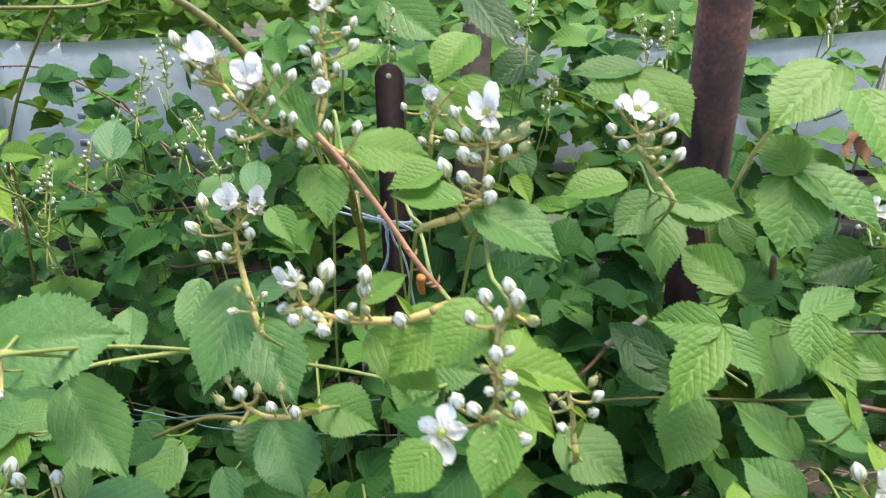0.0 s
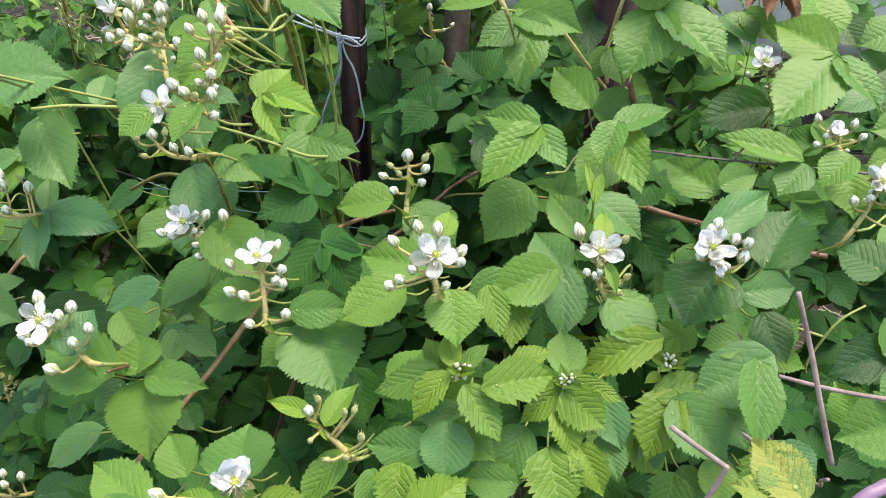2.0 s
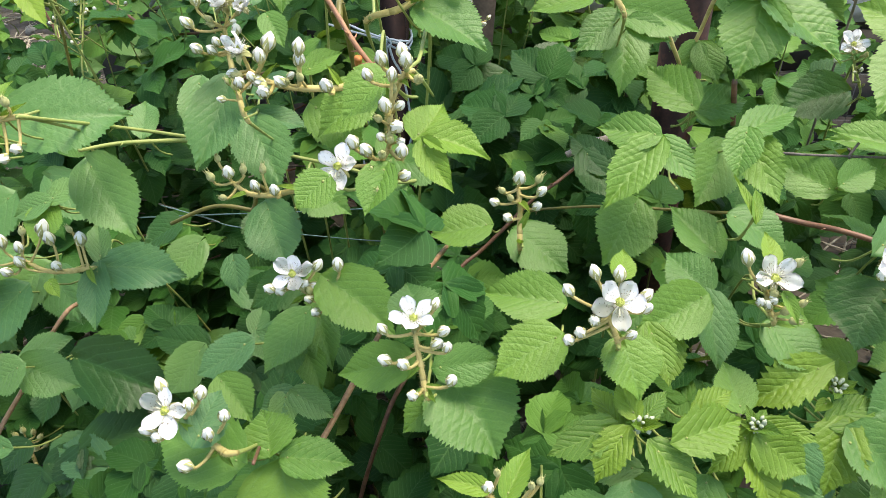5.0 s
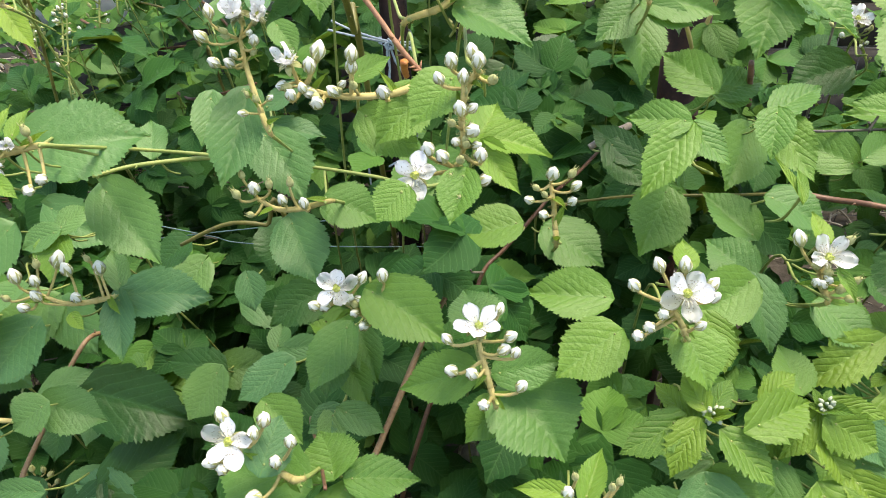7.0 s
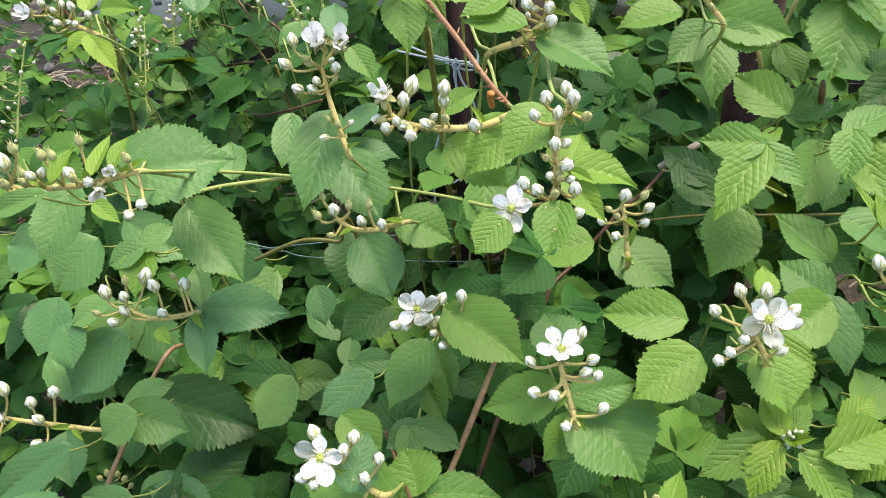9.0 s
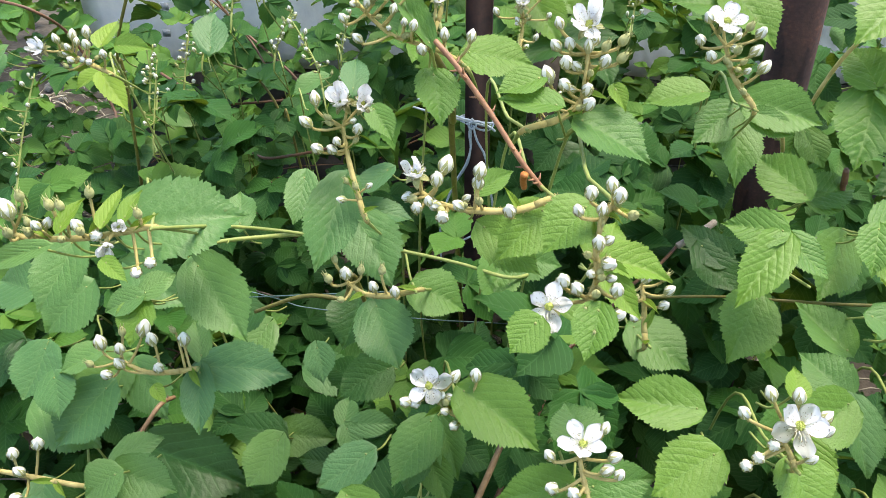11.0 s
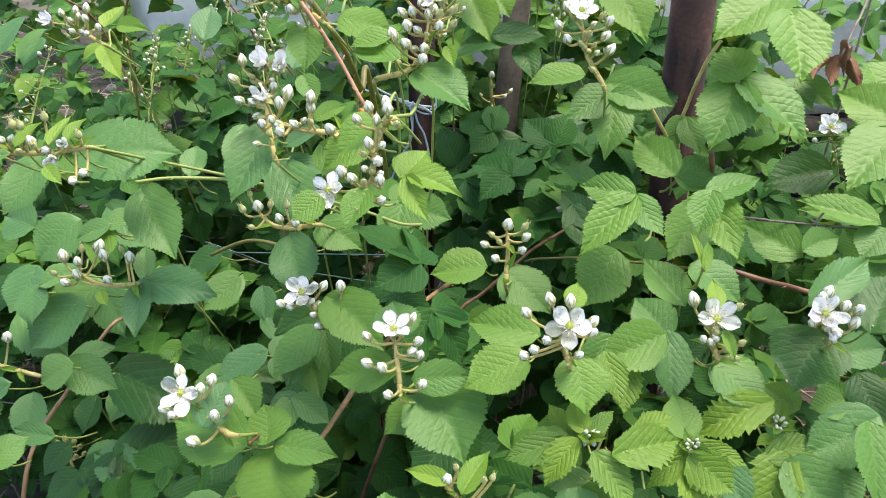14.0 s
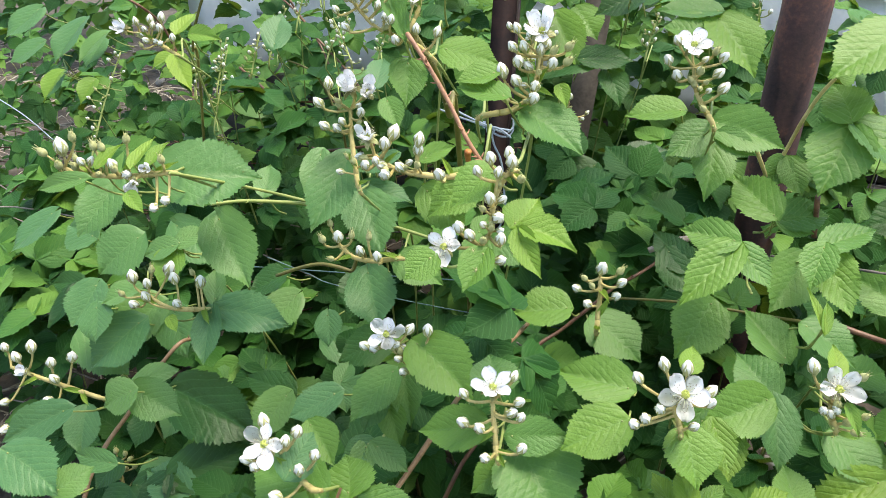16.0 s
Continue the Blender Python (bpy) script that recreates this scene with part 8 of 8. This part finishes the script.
# deeper layers take darker leaf colours, which stand in for the bush's own shade
thicket("bramble_foliage", "bramble leaves just under the outer ones, half shade in their colour", mat_mid, 95, 2, (-0.16, 0.75, 0.10, 0.90), (0.08, 0.21), (0.040, 0.060), None, (20, 3))
thicket("bramble_foliage", "dull green bramble leaves at the free edge, shade in the colour", mat_under, 230, 21, (-0.80, -0.14, 0.10, 0.90), (0.06, 0.19), (0.045, 0.065), None, (16, 3))
thicket("bramble_foliage", "leaves at the free edge of the thicket, half shade in their colour", mat_mid, 60, 22, (-0.80, -0.34, 0.42, 0.88), (0.01, 0.07), (0.05, 0.07), None, (18, 4))
thicket("bramble_foliage", "dense bramble leaves inside the thicket, shade in the colour", mat_under, 800, 3, (-0.8, 0.8, 0.05, 1.0), (0.13, 0.40), (0.042, 0.066), None, (14, 3))
thicket("bramble_foliage", "deep bramble leaves near the soil, darkened for shade", mat_under, 500, 4, (-1.0, 0.9, 0.0, 1.2), (0.25, 0.55), (0.04, 0.065), None, (8, 2))
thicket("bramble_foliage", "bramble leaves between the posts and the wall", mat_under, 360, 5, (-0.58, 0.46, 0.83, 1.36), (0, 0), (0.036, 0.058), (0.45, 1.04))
thicket("bramble_foliage", "bramble leaves behind the posts, half shade in their colour", mat_mid, 125, 25, (-0.20, 0.46, 0.83, 1.36), (0, 0), (0.042, 0.064), (0.50, 1.00), (16, 3))
thicket("bramble_foliage", "bramble leaves at the back edge of the thicket", mat_under, 300, 8, (-1.5, -0.5, 0.80, 1.64), (0, 0), (0.030, 0.052), (0.30, 0.82), (14, 3))
thicket("bramble_foliage", "low leaves along the foot of the wall", mat_mid, 330, 9, (-1.6, 1.4, 1.36, 1.64), (0, 0), (0.028, 0.05), (0.28, 0.78), (10, 2))
# added round the bush to keep side and front light out of it
thicket("bramble_foliage", "bramble leaves added beyond the open edge to block side light", mat_under, 300, 10, (-1.9, -0.85, -0.2, 1.3), (0, 0), (0.04, 0.06), (0.25, 0.62), (8, 2))
thicket("bramble_foliage", "bramble leaves added farther along the fence to block side light", mat_under, 380, 11, (0.68, 1.9, -0.2, 1.15), (0, 0), (0.04, 0.06), (0.25, 0.60), (8, 2))
thicket("bramble_foliage", "low unseen bramble leaves added along the front to block light", mat_under, 380, 14, (-0.9, 0.9, -0.30, 0.12), (0, 0), (0.04, 0.06), (0.28, 0.66), (8, 2))
thicket("bramble_foliage", "broad bramble leaves rising before the sheeting", mat_mid, 190, 15, (-0.36, 0.50, 1.05, 1.60), (0, 0), (0.05, 0.075), (0.66, 1.06), (14, 3))
thicket("bramble_foliage", "pale bramble leaves before the free end of the sheeting", mat_mid, 95, 26, (-0.95, -0.30, 1.15, 1.62), (0, 0), (0.040, 0.062), (0.58, 0.94), (16, 3))
thicket("bramble_foliage", "loose bramble leaves before the end of the sheeting", mat_mid, 64, 17, (0.50, 1.15, 1.05, 1.60), (0, 0), (0.045, 0.07), (0.55, 0.98), (14, 3))
thicket("bramble_foliage", "broad leaves of a shrub reaching over the fence", mat_hedge, 420, 16, (-0.85, 2.0, 1.76, 1.98), (0, 0), (0.045, 0.075), (0.93, 1.12), (12, 3))
thicket("bramble_foliage", "leaves filling the low free edge of the thicket, darkened for shade", mat_under, 170, 18, (-0.78, -0.10, 0.15, 0.80), (0, 0), (0.045, 0.07), (0.24, 0.44), (14, 3))
thicket("bramble_foliage", "broad leaves between the posts with shade in their colour", mat_under, 75, 19, (-0.03, 0.22, 0.64, 0.84), (0, 0), (0.045, 0.065), (0.55, 0.90), (16, 3))
thicket("hedge", "green hedge leaves beyond the low fence", mat_hedge, 1500, 6, (-1.5, 2.0, 1.86, 2.25), (0, 0), (0.045, 0.075), (0.60, 1.14), (8, 2))


# ---- litter, weeds and a withered leaf ----
rng = random.Random(77)
bm = bmesh.new()
for k in range(3000):
    x, y, a, q = rng.uniform(-2.6, 0.9), rng.uniform(0.3, 2.8), rng.uniform(0, 3.14), rng.uniform(0.04, 0.16)
    z = GROUND + 0.03 + rng.uniform(0, 0.03)
    d = Vector((math.cos(a), math.sin(a), rng.uniform(-0.12, 0.12))) * q
    tube(bm, [(x, y, z), Vector((x, y, z)) + d * 0.5 + Vector((0, 0, 0.008)), Vector((x, y, z)) + d], rng.uniform(0.0010, 0.0030), None, 4, False)
tagged(new("straw_litter", mesh_of("straw_litter", bm, mat_straw)), "dry pale stalks and straw lying on the soil", "litter", kind="stuff")

bm = bmesh.new()
for k in range(95):
    p = Vector((rng.uniform(-1.7, -0.2), rng.uniform(0.75, 1.62), GROUND + rng.uniform(0.02, 0.30)))
    a, q = rng.uniform(-0.9, 0.9), rng.uniform(0.2, 0.6)
    d = Vector((math.cos(a), math.sin(a) * 0.6, rng.uniform(-0.10, 0.35))) * q
    end = p + d
    end.y = min(end.y, 1.64)
    tube(bm, smooth_path([p, p.lerp(end, 0.5) + Vector((0, 0, rng.uniform(0.0, 0.07))), end], 5), rng.uniform(0.0012, 0.0026), rng.uniform(0.0009, 0.0018), 5, False)
tagged(new("dead_canes", mesh_of("dead_canes", bm, mat_red_cane)), "tangle of dead brown canes low behind the brambles", "canes", kind="stuff")

bm = bmesh.new()
for k in range(110):
    p = Vector((rng.uniform(-1.9, -0.3), rng.uniform(0.75, 1.62), GROUND + rng.uniform(0.04, 0.42)))
    a, q = rng.uniform(-0.7, 0.7) + 3.14 * (k % 2), rng.uniform(0.15, 0.55)
    end = p + Vector((math.cos(a), math.sin(a) * 0.5, rng.uniform(-0.15, 0.25))) * q
    end.y = min(end.y, 1.64)
    tube(bm, smooth_path([p, p.lerp(end, 0.5) + Vector((0, 0, rng.uniform(-0.02, 0.06))), end], 5), rng.uniform(0.0010, 0.0022), rng.uniform(0.0007, 0.0014), 5, False)
tagged(new("dead_canes", mesh_of("dead_canes", bm, mat_dry)), "pale grey dead stalks crossing behind the brambles", "canes", kind="stuff")

bm = bmesh.new()
for k in range(260):
    x, y, q = rng.uniform(-2.6, 0.9), rng.uniform(0.4, 2.6), rng.uniform(0.006, 0.022)
    blob(bm, (x, y, GROUND + 0.005), (rng.uniform(-1, 1), rng.uniform(-1, 1), 0.5), q * 1.6, q, 4, 6, 0, 1.0)
tagged(new("pebbles", mesh_of("pebbles", bm, mat_pebble)), "pale pebbles and clods scattered on the soil", "pebbles", kind="stuff")

bm = bmesh.new()
for k in range(520):
    x, y = rng.uniform(-2.8, -0.5), rng.uniform(0.9, 2.6)
    if rng.random() < 0.35:
        x, y = rng.uniform(0.0, 0.5), rng.uniform(0.95, 1.5)
    h, a, b = rng.uniform(0.10, 0.30), rng.uniform(0, 6.28), rng.uniform(0.02, 0.12)
    p0 = Vector((x, y, GROUND))
    side = Vector((math.sin(a), -math.cos(a), 0)) * rng.uniform(0.0015, 0.003)
    row = []
    for i in range(6):
        v = i / 5
        c = p0 + Vector((math.cos(a) * b * v * v, math.sin(a) * b * v * v, h * v * (1 - 0.25 * v)))
        w = side * (1 - v) + side * 0.05
        row.append((bm.verts.new(c - w), bm.verts.new(c + w)))
    for p0, p1 in zip(row, row[1:]):
        bm.faces.new((p0[0], p0[1], p1[1], p1[0]))
tagged(new("grass", mesh_of("grass", bm, mat_green_stem)), "thin green grass blades at the foot of the thicket", "grass", kind="stuff")

thicket("weeds", "small leafy weeds covering the soil", mat_mid, 170, 12, (-3.0, -0.7, 0.8, 2.7), (0, 0), (0.020, 0.040), (0.235, 0.40), (12, 3))
thicket("weeds", "darker small weeds low on the soil", mat_under, 300, 20, (-2.6, -0.4, 0.8, 2.3), (0, 0), (0.026, 0.055), (0.235, 0.36), (8, 2))
thicket("hedge", "dark green hedge at the far side of the bed", mat_under, 900, 13, (-4.2, -0.9, 2.5, 3.3), (0, 0), (0.05, 0.085), (0.25, 1.2), (6, 1))

dead = new("withered_leaf")
for i, (dx, dz, a, b) in enumerate(((0.0, 0.0, 14, -95), (0.012, -0.006, -32, -80), (-0.012, -0.002, 48, -110), (0.004, 0.012, -8, -60))):
    me = blade_mesh("withered_blade", mat_brown_leaf, 90 + i, 22, 4, 0.6, 0.08, 0.03, 6, 1.1, 0.7, 0.20)
    part("blade", me, None, dead, "", Matrix.Translation((0.438 + dx, 0.80, 1.030 + dz)) @ Matrix.Rotation(radians(a), 4, "Y") @ Matrix.Rotation(radians(b), 4, "X") @ Matrix.Diagonal((0.025, 0.034, 0.026, 1)))
bm = bmesh.new()
tube(bm, smooth_path([(0.438, 0.80, 1.030), (0.455, 0.83, 1.065), (0.48, 0.89, 1.03), (0.49, 0.98, GROUND)], 6), 0.0012, 0.002, 5)
part("leaf_stalk", bm, mat_dry, dead)
tagged(dead, "curled brown withered leaf hanging on a dry stalk", "leaf")
